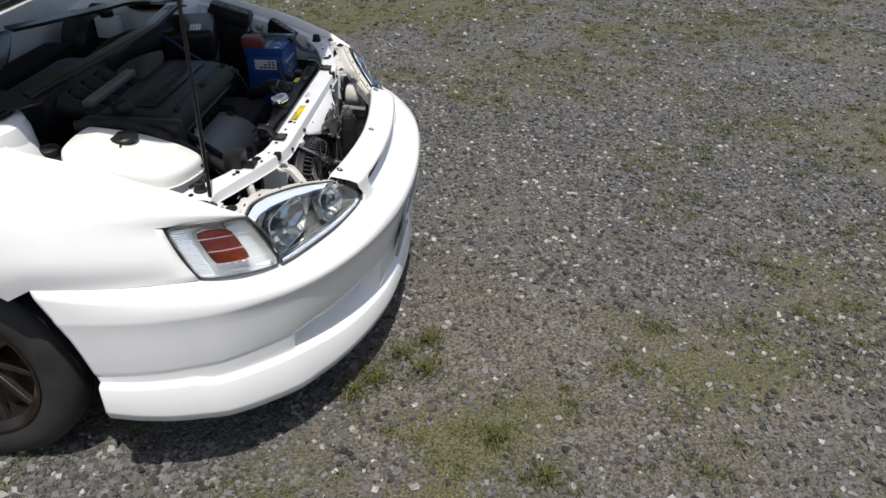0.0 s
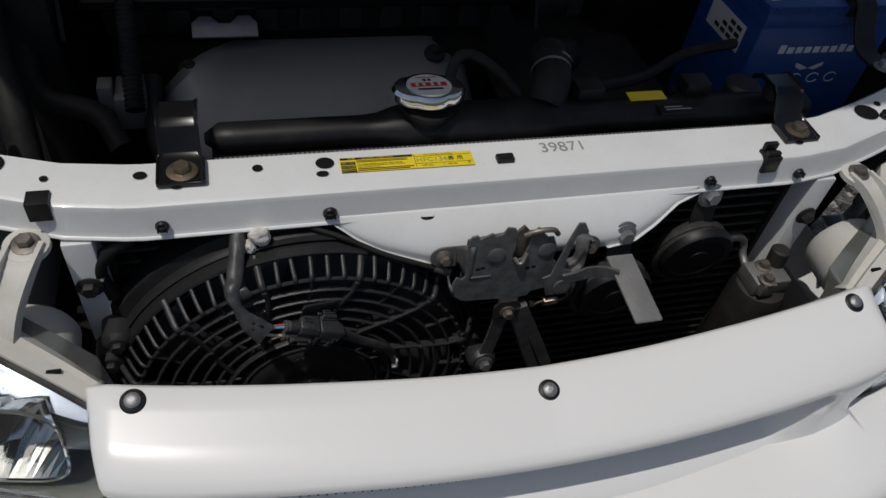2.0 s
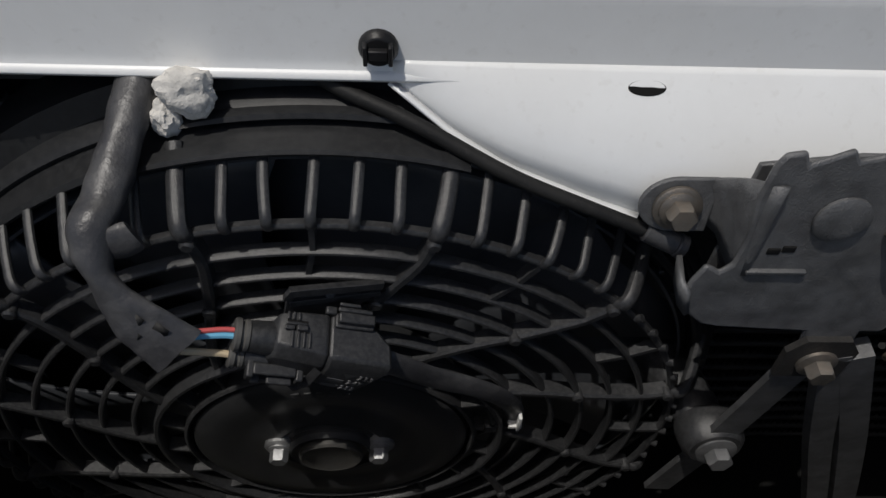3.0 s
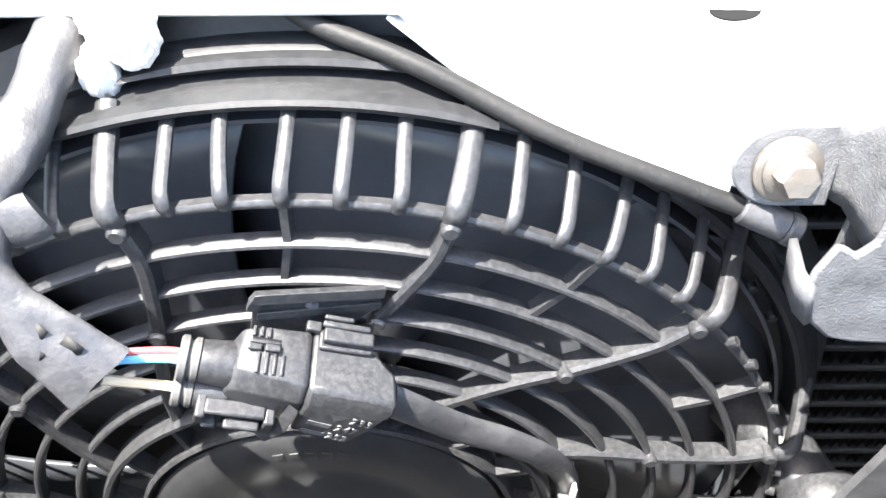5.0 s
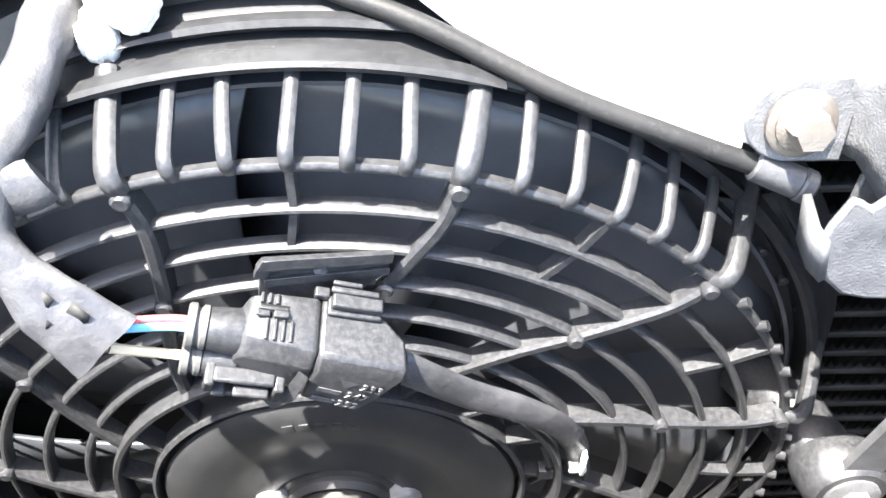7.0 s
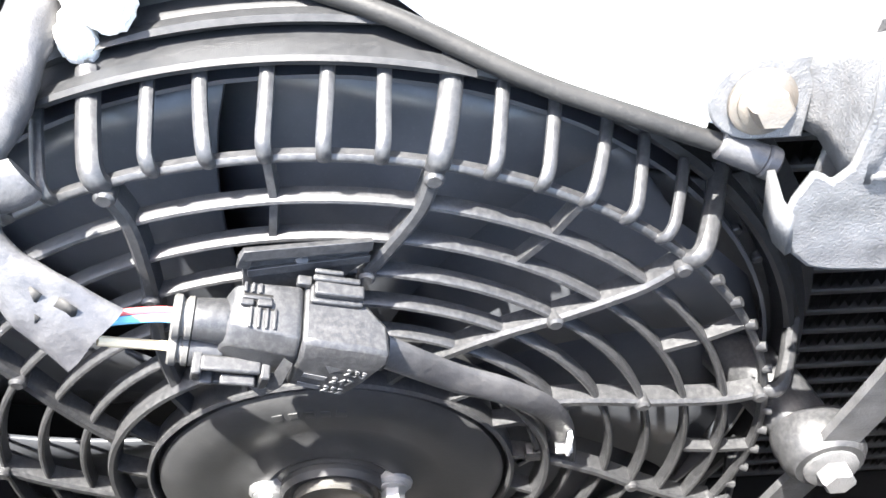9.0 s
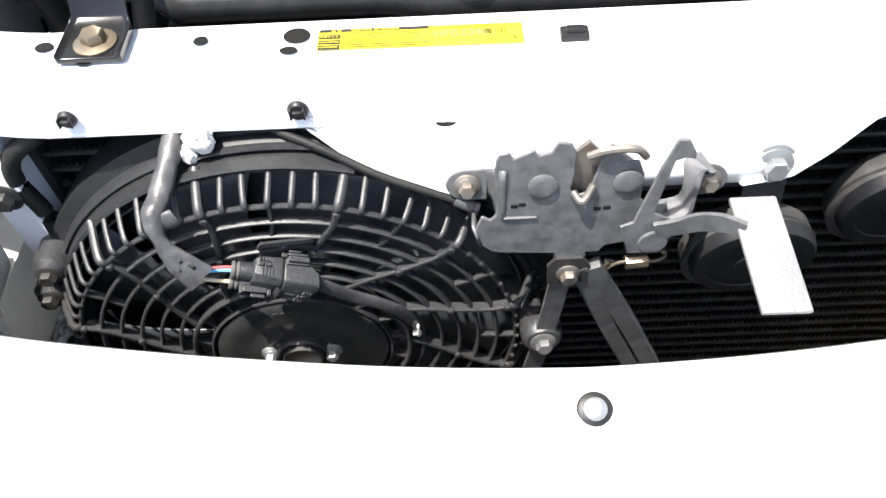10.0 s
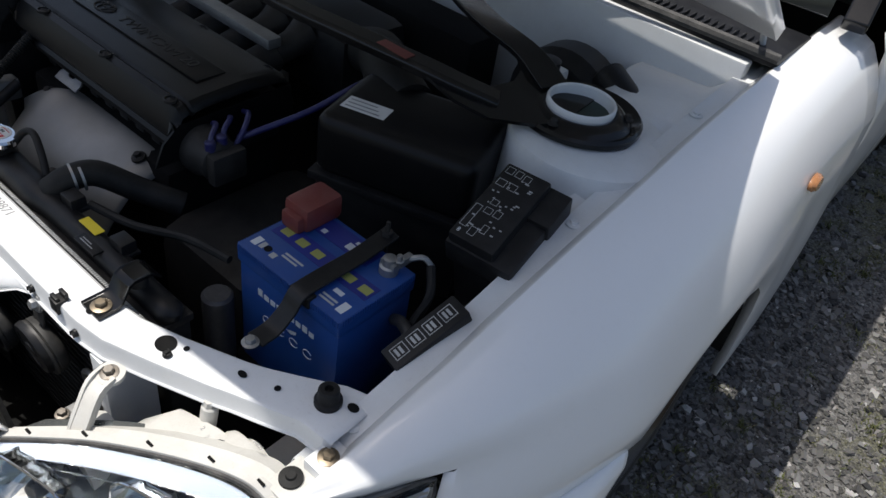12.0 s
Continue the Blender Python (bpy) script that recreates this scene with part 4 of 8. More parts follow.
        sweep(bm, [grid_at(grid, 0.06 + 0.80 * i / 10, 0.26 + 0.24 * k) - ns * 0.003 for i in range(11)], circle(0.0006, 5))
        part("lens_line", bm, STRIP, corner)
    for k in range(24):
        bm = bm_new()
        sweep(bm, [grid_at(grid, 0.80, 0.06 + 0.88 * k / 23) - ns * 0.006, grid_at(grid, 0.955, 0.06 + 0.88 * k / 23) - ns * 0.006], circle(0.0009, 5))
        part("rear_flute", bm, STRIP, corner)
    bm = bm_new()
    sweep(bm, [p - ns * 0.001 for p in rim], circle(0.0024, 6), close=True)
    part("lens_seal", bm, SEAL, corner, "dark rubber seal")

# ---- radiator support: the white cross member with its wings ----
def support_mid(x):
    """Middle of the top face, its half depth and height."""
    a = abs(x)
    y = interp(a, [0, 0.31, 0.36, 0.42, 0.50, 0.56, 0.60, 0.645], [-0.005, -0.005, 0.000, 0.018, 0.047, 0.075, 0.095, 0.105])
    d = interp(a, [0, 0.31, 0.42, 0.52, 0.60, 0.645], [0.027, 0.027, 0.026, 0.027, 0.036, 0.042])
    z = interp(a, [0, 0.30, 0.42, 0.60, 0.645], [0.7045, 0.7050, 0.710, 0.714, 0.714])
    return y, d, z


bm = bm_new()
rows = []
for x in sorted({-v for v in np.linspace(0, 0.645, 44)} | set(np.linspace(0, 0.645, 44))):
    y, d, z = support_mid(x)
    drop = interp(abs(x), [0, 0.30, 0.36, 0.50, 0.645], [0.0318, 0.0318, 0.031, 0.028, 0.024])
    rows.append([V(x, y + d, z - 0.020), V(x, y + d, z - 0.004), V(x, y + d - 0.004, z), V(x, y - d + 0.005, z - 0.001), V(x, y - d + 0.0015, z - 0.003), V(x, y - d, z - 0.007), V(x, y - d - 0.0005, z - drop + 0.003), V(x, y - d - 0.002, z - drop), V(x, y - d - 0.005, z - drop - 0.001)])
sheet(bm, rows)
support = part("radiator_support", bm, INNER_WHITE, car, "white painted radiator support with holes and clips", solid=0.0014, angle=32)
# apron that carries the lock, flaring forward, with a turned lower edge
bm = bm_new()
rows, edge = [], []
for i in range(61):
    x = -0.148 + 0.352 * i / 60
    k = interp(x, [-0.148, -0.138, -0.128, -0.110, -0.082, -0.060, 0.105, 0.132, 0.155, 0.180, 0.204], [0, 0.18, 0.36, 0.60, 0.84, 1, 1, 0.92, 0.62, 0.20, 0.0])
    rows.append([V(x, -0.0320, 0.6765), V(x, -0.0335 - 0.001 * k, 0.6755 - 0.001 * k), V(x, -0.034 - 0.010 * k, 0.6735 - 0.0065 * k), V(x, -0.034 - 0.018 * k, 0.6720 - 0.0125 * k), V(x, -0.034 - 0.0235 * k, 0.6712 - 0.0185 * k), V(x, -0.034 - 0.0270 * k, 0.6705 - 0.0240 * k), V(x, -0.034 - 0.0285 * k, 0.6700 - 0.0335 * k)])
    edge.append(rows[-1][-1])
sheet(bm, rows)
apron = part("lock_apron", bm, INNER_WHITE, support, "white pressed apron round the bonnet lock", solid=0.0014, angle=40)
for side in (-1, 1):
    run = [p for p in edge if p.x * side > (0.062 if side < 0 else 0.100)]
    bm = bm_new()
    sheet(bm, [[p, p + V(side * 0.0005, -0.0012, -0.0002), p + V(side * 0.0012, -0.0022, 0.0003)] for p in run])
    part("apron_lip", bm, INNER_WHITE, apron, "turned white edge of the apron", solid=0.0010)


# Near-black discs on the surface paint the shade of punched openings
def hole_disc(x, y, z, rx, ry, way=(0, 0, 1), deep=True, label="black disc for the dark of a punched opening"):
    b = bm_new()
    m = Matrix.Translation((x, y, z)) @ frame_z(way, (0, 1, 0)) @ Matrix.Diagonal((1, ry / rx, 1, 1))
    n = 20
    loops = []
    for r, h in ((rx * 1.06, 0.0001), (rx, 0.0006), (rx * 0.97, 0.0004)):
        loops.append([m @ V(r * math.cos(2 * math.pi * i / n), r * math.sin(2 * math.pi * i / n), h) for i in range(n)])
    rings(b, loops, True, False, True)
    return part("hole_disc", b, DEEP, support, label)


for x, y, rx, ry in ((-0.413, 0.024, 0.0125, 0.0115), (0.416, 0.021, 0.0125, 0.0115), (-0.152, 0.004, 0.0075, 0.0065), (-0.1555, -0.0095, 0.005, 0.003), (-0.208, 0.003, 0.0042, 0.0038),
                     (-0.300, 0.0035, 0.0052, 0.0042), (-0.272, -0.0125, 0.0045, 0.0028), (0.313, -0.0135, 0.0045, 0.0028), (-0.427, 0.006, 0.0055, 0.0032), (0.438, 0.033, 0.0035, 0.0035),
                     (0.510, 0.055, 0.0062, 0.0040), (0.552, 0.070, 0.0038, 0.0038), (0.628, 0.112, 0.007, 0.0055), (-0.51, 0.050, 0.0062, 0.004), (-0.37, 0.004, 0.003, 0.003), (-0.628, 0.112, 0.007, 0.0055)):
    hole_disc(x, y, support_mid(x)[2] + 0.0006, rx, ry)
hole_disc(-0.0677, -0.0378, 0.6714, 0.0060, 0.0025, (0, -0.55, 0.83))


# clips and fixings on the support
def push_clip(x, y, z, way, r=0.0075):
    b = bm_new()
    lathe(b, (x, y, z), way, [(r, 0), (r, 0.002), (r * 0.8, 0.004)], 20)
    w = Vector(way).normalized()
    m = Matrix.Translation(V(x, y, z) + w * 0.004) @ frame_z(way)
    t = bmesh.new()
    bmesh.ops.create_cube(t, size=1, matrix=m @ Matrix.Diagonal((r * 1.0, r * 0.55, 0.004, 1)))
    merge(b, t)
    for e in (-1, 1):
        t = bmesh.new()
        bmesh.ops.create_cube(t, size=1, matrix=m @ Matrix.Translation((e * r * 0.62, 0, 0)) @ Matrix.Diagonal((r * 0.22, r * 1.1, 0.005, 1)))
        merge(b, t)
    return part("push_clip", b, BLACK, support, "black plastic push clip", bevel=0.0004)


push_clip(-0.1523, -0.0322, 0.6815, (0, -1, 0.05), 0.0062)
push_clip(-0.286, -0.0322, 0.6825, (0, -1, 0.05), 0.0055)
push_clip(0.212, -0.0322, 0.6825, (0, -1, 0.05), 0.0055)
push_clip(0.312, -0.0322, 0.6825, (0, -1, 0.05), 0.0055)
push_clip(0.432, 0.012, 0.7105, (0, 0, 1), 0.0055)
push_clip(-0.50, 0.044, 0.7125, (0, 0, 1), 0.0055)
bm = bm_new()
box(bm, -0.001, 0.015, -0.012, -0.003, 0.7040, 0.7090, 0.001)
box(bm, 0.002, 0.012, -0.011, -0.006, 0.7088, 0.7118, 0.001)
part("push_clip", bm, BLACK, support, "black plastic push clip")
for x in (0.272, -0.372):
    bm = bm_new()
    y, d, z = support_mid(x)
    box(bm, x - 0.0085, x + 0.0085, y - d - 0.004, y - d + 0.012, z - 0.016, z + 0.0022, 0.001)
    if x > 0:
        box(bm, x - 0.006, x + 0.008, y - d + 0.008, y - d + 0.013, z + 0.002, z + 0.010, 0.001)
        box(bm, x - 0.008, x + 0.006, y - d - 0.002, y - d + 0.003, z + 0.002, z + 0.007, 0.001)
    part("rubber_clip", bm, BLACK, support, "black clip over the front edge")
for s in (-1, 1):
    bm = bm_new()
    lathe(bm, (s * 0.603, 0.098, 0.7125), (0, 0, 1), [(0.016, 0), (0.016, 0.006), (0.013, 0.008), (0.012, 0.022), (0.010, 0.024), (0.005, 0.024), (0.004, 0.018)], 28, True, True)
    part("bump_stop", bm, RUBBER, support, "black rubber bonnet stop")
# rusty bolt and bracket where the support meets the fender
for s in (-1, 1):
    bm = bm_new()
    box(bm, s * 0.652 - 0.018, s * 0.652 + 0.018, 0.036, 0.078, 0.684, 0.7025, 0.002)
    br = part("corner_bracket", bm, INNER_WHITE, support, "small white corner bracket")
    bm = bm_new()
    bolt(bm, (s * 0.650, 0.056, 0.7025), (0, 0, 1), 0.007, 0.006, 0.012)
    part("corner_bolt", bm, BRASS_BOLT, br)

# yellow caution label
label_m = Matrix.Translation((-0.0805, -0.0015, 0.7052)) @ Matrix.Rotation(radians(-0.5), 4, "Z")
LW, LH = 0.118, 0.0185
bm = bm_new()
box(bm, -LW / 2, LW / 2, -LH / 2, LH / 2, -0.0002, 0.0002)
bmesh.ops.transform(bm, matrix=label_m, verts=bm.verts)
lab = part("caution_label", bm, YELLOW, support, "yellow caution label with black print")


def label_box(x0, x1, y0, y1, mat, h=0.0004):
    b = bm_new()
    box(b, x0, x1, y0, y1, 0.0001, h)
    bmesh.ops.transform(b, matrix=label_m, verts=b.verts)
    return part("print_block", b, mat, lab)


def label_text(words, x, y, size, mat, align="LEFT", h=0.00045):
    return text_part("print", words, size, label_m @ Matrix.Translation((x, y, h)), mat, lab, thick=0.00005, align=align)


label_box(-0.0583, 0.0052, 0.0062, 0.0090, INK)
for y in (0.0014, -0.0034, -0.0080):
    label_box(-0.0583, -0.0457, y - 0.0000 - 0.0014, y + 0.0024, INK)
label_text("CAUTION  ATTENTION", -0.040, 0.0076, 0.0026, YELLOW)
label_text("COOLING FANS", -0.0578, -0.0030, 0.0016, YELLOW)
label_text("VENTILATEURS", -0.0578, -0.0076, 0.0016, YELLOW)
label_text("TO AVOID PERSONAL INJURY, KEEP " + "HAN" + "DS", -0.0445, -0.0002, 0.0020, INK)
label_text("AWAY FROM FANS. FANS MAY START AT ANY", -0.0445, -0.0022, 0.0020, INK)
label_text("TIME IGNITION IS ON.", -0.0445, -0.0042, 0.0020, INK)
for k in range(2):
    label_box(-0.0445, 0.0045 - 0.004 * k, -0.0064 - 0.0020 * k, -0.0054 - 0.0020 * k, INK)
    label_box(-0.0445, 0.0000, 0.0026 + 0.0016 * k, 0.0034 + 0.0016 * k, INK)
label_box(0.0062, 0.0065, -0.0088, 0.0088, INK)
label_box(0.0064, 0.0578, -0.0040, -0.0037, INK)
label_box(0.0064, 0.0578, 0.0056, 0.0059, INK)
label_text("HFC134a", 0.0075, 0.0008, 0.0082, OLIVE)
label_text("\u5c02 \u7528", 0.0360, 0.0006, 0.0062, INK)
label_text("\u51b7\u5374\u30d5\u30a1\u30f3", -0.0578, 0.0020, 0.0022, YELLOW)
label_text("\u30ab\u30fc\u30a8\u30a2\u30b3\u30f3 \u30b7\u30b9\u30c6\u30e0", 0.0150, 0.0072, 0.0026, INK)
label_text("\u5371 \u967a", -0.0515, 0.0076, 0.0026, YELLOW)
label_text("HFC134a", 0.0115, -0.0066, 0.0026, INK)
label_text("ND-OIL", 0.0345, -0.0066, 0.0026, INK)
label_text("9", 0.0530, -0.0062, 0.0048, INK)
label_box(0.0312, 0.0314, -0.0088, -0.0040, INK)
# stamped number
text_part("stamped_number", "39871", 0.0185, Matrix.Translation((0.0675, 0.0050, 0.70475)), GREY_INK, support, "grey stencilled number", 0.00005)

# ---- bonnet lock on the apron ----
LY = -0.084
lock = empty("bonnet_lock", (0.01, LY, 0.62), "dull dusty steel bonnet lock bolted to the white apron", "lock")
outline = [(-0.0490, 0.6110), (-0.0535, 0.6200), (-0.0525, 0.6270), (-0.0495, 0.6345), (-0.0470, 0.6335), (-0.0445, 0.6318), (-0.0415, 0.6350), (-0.0405, 0.6480), (-0.0425, 0.6620), (-0.0415, 0.6740), (-0.0395, 0.6780), (-0.0340, 0.6790), (-0.0320, 0.6745), (-0.0210, 0.6800), (-0.0185, 0.6760), (-0.0120, 0.6780), (-0.0085, 0.6845), (-0.0010, 0.6830), (0.0018, 0.6765), (0.0018, 0.6620), (0.0000, 0.6520), (0.0035, 0.6475), (0.0085, 0.6490), (0.0115, 0.6560),
           (0.0155, 0.6730), (0.0195, 0.6820), (0.0235, 0.6795), (0.0290, 0.6700), (0.0360, 0.6700), (0.0400, 0.6600), (0.0400, 0.6430), (0.0450, 0.6390), (0.0550, 0.6400), (0.0580, 0.6300), (0.0560, 0.6080), (0.0500, 0.6065), (0.0440, 0.6120), (0.0240, 0.6080), (0.0200, 0.6030), (0.0130, 0.6030), (0.0130, 0.5890), (-0.0050, 0.5890), (-0.0065, 0.6030), (-0.0380, 0.6050), (-0.0440, 0.6065)]
bm = bm_new()
plate(bm, [(a, b - 0.62) for a, b in outline], (0, LY, 0.62), (0, -1, 0.15), 0.0022)
body = part("lock_plate", bm, LOCK_STEEL, lock, "dull pressed steel lock plate", bevel=0.0010)
# second plate behind, with turned sides
bm = bm_new()
plate(bm, [(-0.0420, -0.010), (0.0360, -0.010), (0.0370, 0.036), (0.0280, 0.044), (-0.0080, 0.044), (-0.0380, 0.040)], (0, LY + 0.014, 0.622), (0, -1, 0.15), 0.002)
part("back_plate", bm, LOCK_STEEL, lock, bevel=0.0006)
for x, z, r in ((-0.0155, 0.655, 0.0085), (0.0310, 0.656, 0.0082), (0.0480, 0.620, 0.0085)):
    bm = bm_new()
    lathe(bm, (x, LY - 0.0002 + (z - 0.62) * 0.15, z), (0, -1, 0.15), [(r, 0), (r, 0.0010), (r * 0.90, 0.0016), (r * 0.5, 0.0017)], 24)
    part("pivot_rivet", bm, LOCK_STEEL, lock)
bm = bm_new()
box(bm, -0.0370, -0.0180, LY + 0.0005, LY + 0.003, 0.6322, 0.6338, 0.0005)
part("pressed_bead", bm, LOCK_STEEL, lock)
# Small black blocks on the plate colour in the shade of its cut-outs
for x, z in ((-0.0310, 0.6415), (-0.0265, 0.6425), (0.0160, 0.6375), (0.0215, 0.6380)):
    bm = bm_new()
    box(bm, x - 0.0020, x + 0.0020, LY + (z - 0.62) * 0.15 - 0.0005, LY + (z - 0.62) * 0.15 + 0.001, z - 0.0014, z + 0.0012, 0.0003)
    part("plate_slot_shade", bm, DEEP, lock)
bm = bm_new()
plate(bm, [(-0.010, -0.004), (0.010, -0.004), (0.009, 0.022), (0.002, 0.030), (-0.008, 0.020)], (0.007, LY + 0.010, 0.650), (0, -1, 0.1), 0.003)
tube(bm, [V(0.001, LY + 0.004, 0.651), V(0.006, LY - 0.001, 0.648), V(0.012, LY + 0.004, 0.656)], 0.0022, 8)
part("striker_claw", bm, BOLT, lock, "rusty striker claw", bevel=0.0006)
bm = bm_new()
tube(bm, [V(0.008, LY + 0.008, 0.674), V(0.018, LY + 0.006, 0.680), V(0.032, LY + 0.006, 0.680), V(0.039, LY + 0.008, 0.672)], 0.0024, 8)
part("pawl", bm, BOLT, lock, "rust-flecked steel pawl")
# mounting ears with bolts
for x, y, z, e in ((-0.0570, -0.0625, 0.6405, 1), (0.0825, -0.0625, 0.6370, -1)):
    bm = bm_new()
    rim = [(-0.0105 * math.cos(t) * 1.15, 0.0100 * math.sin(t)) for t in np.linspace(math.pi / 2, -math.pi / 2, 15)]
    rim = [(e * a, b) for a, b in rim + [(0.0115, -0.0100), (0.0125, 0.0100)]]
    plate(bm, rim if e > 0 else rim[::-1], (x, y, z), (0, -1, 0.30), 0.0020)
    ear = part("mounting_ear", bm, LOCK_STEEL, lock, bevel=0.0005)
    bm = bm_new()
    lathe(bm, V(x, y - 0.0005, z), (0, -1, 0.30), [(0.0080, 0), (0.0080, 0.0012), (0.0072, 0.0018)], 28)
    bolt(bm, V(x, y - 0.0018, z + 0.0006), (0, -1, 0.30), 0.0048, 0.0052, 0.0064)
    part("mounting_bolt", bm, BOLT, ear)
# rounded web from the ear to the front plate
bm = bm_new()
rows = []
for x, y, z0, z1 in ((-0.0470, -0.0632, 0.6310, 0.6500), (-0.0445, -0.0645, 0.6315, 0.6520), (-0.0428, -0.0680, 0.6320, 0.6560), (-0.0420, -0.0735, 0.6310, 0.6610), (-0.0412, -0.0790, 0.6300, 0.6650), (-0.0395, -0.0825, 0.6300, 0.6670), (-0.0365, -0.0842, 0.6310, 0.6680)):
    rows.append([V(x, y + (z0 + (z1 - z0) * t - 0.62) * 0.10, z0 + (z1 - z0) * t) for t in np.linspace(0, 1, 6)])
sheet(bm, rows)
part("ear_web", bm, LOCK_STEEL, lock, solid=0.0018)
bm = bm_new()
sheet(bm, [[V(-0.0522, LY - 0.001, 0.6245), V(-0.0490, LY - 0.001, 0.6115)], [V(-0.0535, LY + 0.003, 0.6255), V(-0.0505, LY + 0.003, 0.6115)], [V(-0.0530, LY + 0.012, 0.6270), V(-0.0500, LY + 0.012, 0.6120)]])
part("turned_edge", bm, LOCK_STEEL, lock, solid=0.0018)
bm = bm_new()
sweep(bm, spline([V(0.0800, -0.062, 0.6500), V(0.0720, -0.066, 0.6520), V(0.0690, -0.074, 0.6440), V(0.0660, -0.078, 0.6330), V(0.0520, -0.081, 0.6310)], 4), [(-0.0012, -0.008), (0.0012, -0.008), (0.0012, 0.008), (-0.0012, 0.008)], up=(0, 1, 0))
part("ear_web", bm, LOCK_STEEL, lock)
# pointed safety catch and the grained release lever
bm = bm_new()
plate(bm, [(a, b - 0.65) for a, b in ((0.0350, 0.6100), (0.0280, 0.6320), (0.0350, 0.6350), (0.0445, 0.6750), (0.0500, 0.6930), (0.0560, 0.6925), (0.0610, 0.6835), (0.0610, 0.6800), (0.0560, 0.6810), (0.0510, 0.6790), (0.0455, 0.6420), (0.0560, 0.6360), (0.0580, 0.6300), (0.0540, 0.6100))], (0, LY - 0.0060, 0.65), (0, -1, 0.10), 0.0022)
part("safety_catch", bm, LOCK_STEEL, lock, "pointed steel safety catch", bevel=0.0006)
bm = bm_new()
lathe(bm, (0.0480, LY - 0.0095, 0.6205), (0, -1, 0.10), [(0.0085, 0), (0.0085, 0.0010), (0.0078, 0.0016), (0.0050, 0.0017)], 24)
part("catch_rivet", bm, LOCK_STEEL, lock)
bm = bm_new()
sweep(bm, spline([V(0.0480, LY - 0.0090, 0.6300), V(0.0600, LY - 0.0110, 0.6350), V(0.0690, -0.099, 0.6430), V(0.0780, -0.108, 0.6520), V(0.0860, -0.114, 0.6530)], 4), [(-0.0014, -0.0055), (0.0014, -0.0055), (0.0014, 0.0055), (-0.0014, 0.0055)], up=(0, 0, 1))
part("lever_arm", bm, LOCK_STEEL, lock)
bm = bm_new()
box(bm, 0.0825, 0.1075, -0.1630, -0.0930, 0.6500, 0.6530, 0.0012, Matrix.Rotation(radians(5), 4, "X"))
part("release_lever", bm, LEVER, lock, "grey grained release lever")
# spring between its two eyes
SY = LY - 0.0070
bm = bm_new()
helix = [V(0.0365 + 0.0130 * i / 80, SY + 0.0036 * math.cos(i * 0.785), 0.5975 + 0.0012 * i / 80 + 0.0036 * math.sin(i * 0.785)) for i in range(81)]
sweep(bm, helix, circle(0.0009, 5))
tube(bm, [V(0.0368, SY, 0.5985), V(0.0325, SY, 0.5975), V(0.0285, SY, 0.5950), V(0.0262, SY, 0.5925), V(0.0245, SY, 0.5950), V(0.0262, SY, 0.5980)], 0.0010, 6)
tube(bm, [V(0.0495, SY, 0.5985), V(0.0535, SY, 0.5980), V(0.0585, SY, 0.6010), V(0.0590, SY, 0.6050), V(0.0560, SY, 0.6070)], 0.0010, 6)
part("return_spring", bm, BRASS_BOLT, lock, "small coiled return spring")
bm = bm_new()
tube(bm, [V(0.026, LY - 0.002, 0.593), V(0.040, LY + 0.004, 0.583), V(0.055, LY + 0.012, 0.580), V(0.078, -0.060, 0.590)], 0.0013, 6)
part("horn_wire", bm, RUBBER, lock, "thin black wire")
# cable with its ferrule
bm = bm_new()
tube(bm, [V(-0.186, -0.024, 0.6740), V(-0.1671, -0.034, 0.6670), V(-0.1482, -0.042, 0.6631), V(-0.1351, -0.047, 0.6591), V(-0.1089, -0.056, 0.6490), V(-0.0821, -0.062, 0.6404), V(-0.0631, -0.066, 0.6346)], 0.0026, 12, 8)
cable = part("release_cable", bm, RUBBER, lock, "dusty black sheathed release cable")
bm = bm_new()
cyl(bm, (-0.0640, -0.0658, 0.6350), (-0.0530, -0.0692, 0.6314), 0.0040, 18, bevel=0.0006)
cyl(bm, (-0.0532, -0.0691, 0.6315), (-0.0500, -0.0701, 0.6304), 0.0043, 18, bevel=0.0006)
part("cable_ferrule", bm, SLEEVE, cable)
# stay bolted under the lock, with its legs
bm = bm_new()
plate(bm, [(-0.012, -0.010), (0.012, -0.010), (0.013, 0.006), (0.008, 0.013), (-0.008, 0.013), (-0.013, 0.006)], (0.003, LY - 0.006, 0.588), (0, -1, 0.05), 0.0025)
stay = part("centre_stay", bm, DARK_METAL, lock, "dark steel centre stay")
bm = bm_new()
sweep(bm, [V(0.000, -0.088, 0.588), V(-0.003, -0.087, 0.545), V(-0.008, -0.086, 0.49), V(-0.014, -0.084, 0.44)], [(-0.0065, -0.0015), (0.0065, -0.0015), (0.0065, 0.0015), (-0.0065, 0.0015)], up=(0, 1, 0))
part("stay_leg", bm, LOCK_STEEL, stay)
for dx, wide in ((0.0, 0.0060), (0.0145, 0.0068)):
    bm = bm_new()
    sweep(bm, spline([V(0.0090 + dx * 0.5, -0.086, 0.590), V(0.0260 + dx * 0.8, -0.085, 0.545), V(0.0440 + dx, -0.084, 0.50), V(0.0780 + dx, -0.083, 0.42), V(0.1250 + dx, -0.083, 0.30)], 3), [(-wide, -0.004), (wide * 0.7, -0.004), (wide, 0.0), (wide * 0.7, 0.004), (-wide, 0.004)], up=(0, 1, 0))
    part("stay_leg", bm, LOCK_STEEL, stay, "steel stay leg")
bm = bm_new()
bolt(bm, (0.003, LY - 0.0062, 0.588), (0, -1, 0.05), 0.0050, 0.0052, 0.0072)
part("stay_bolt", bm, BOLT, stay)

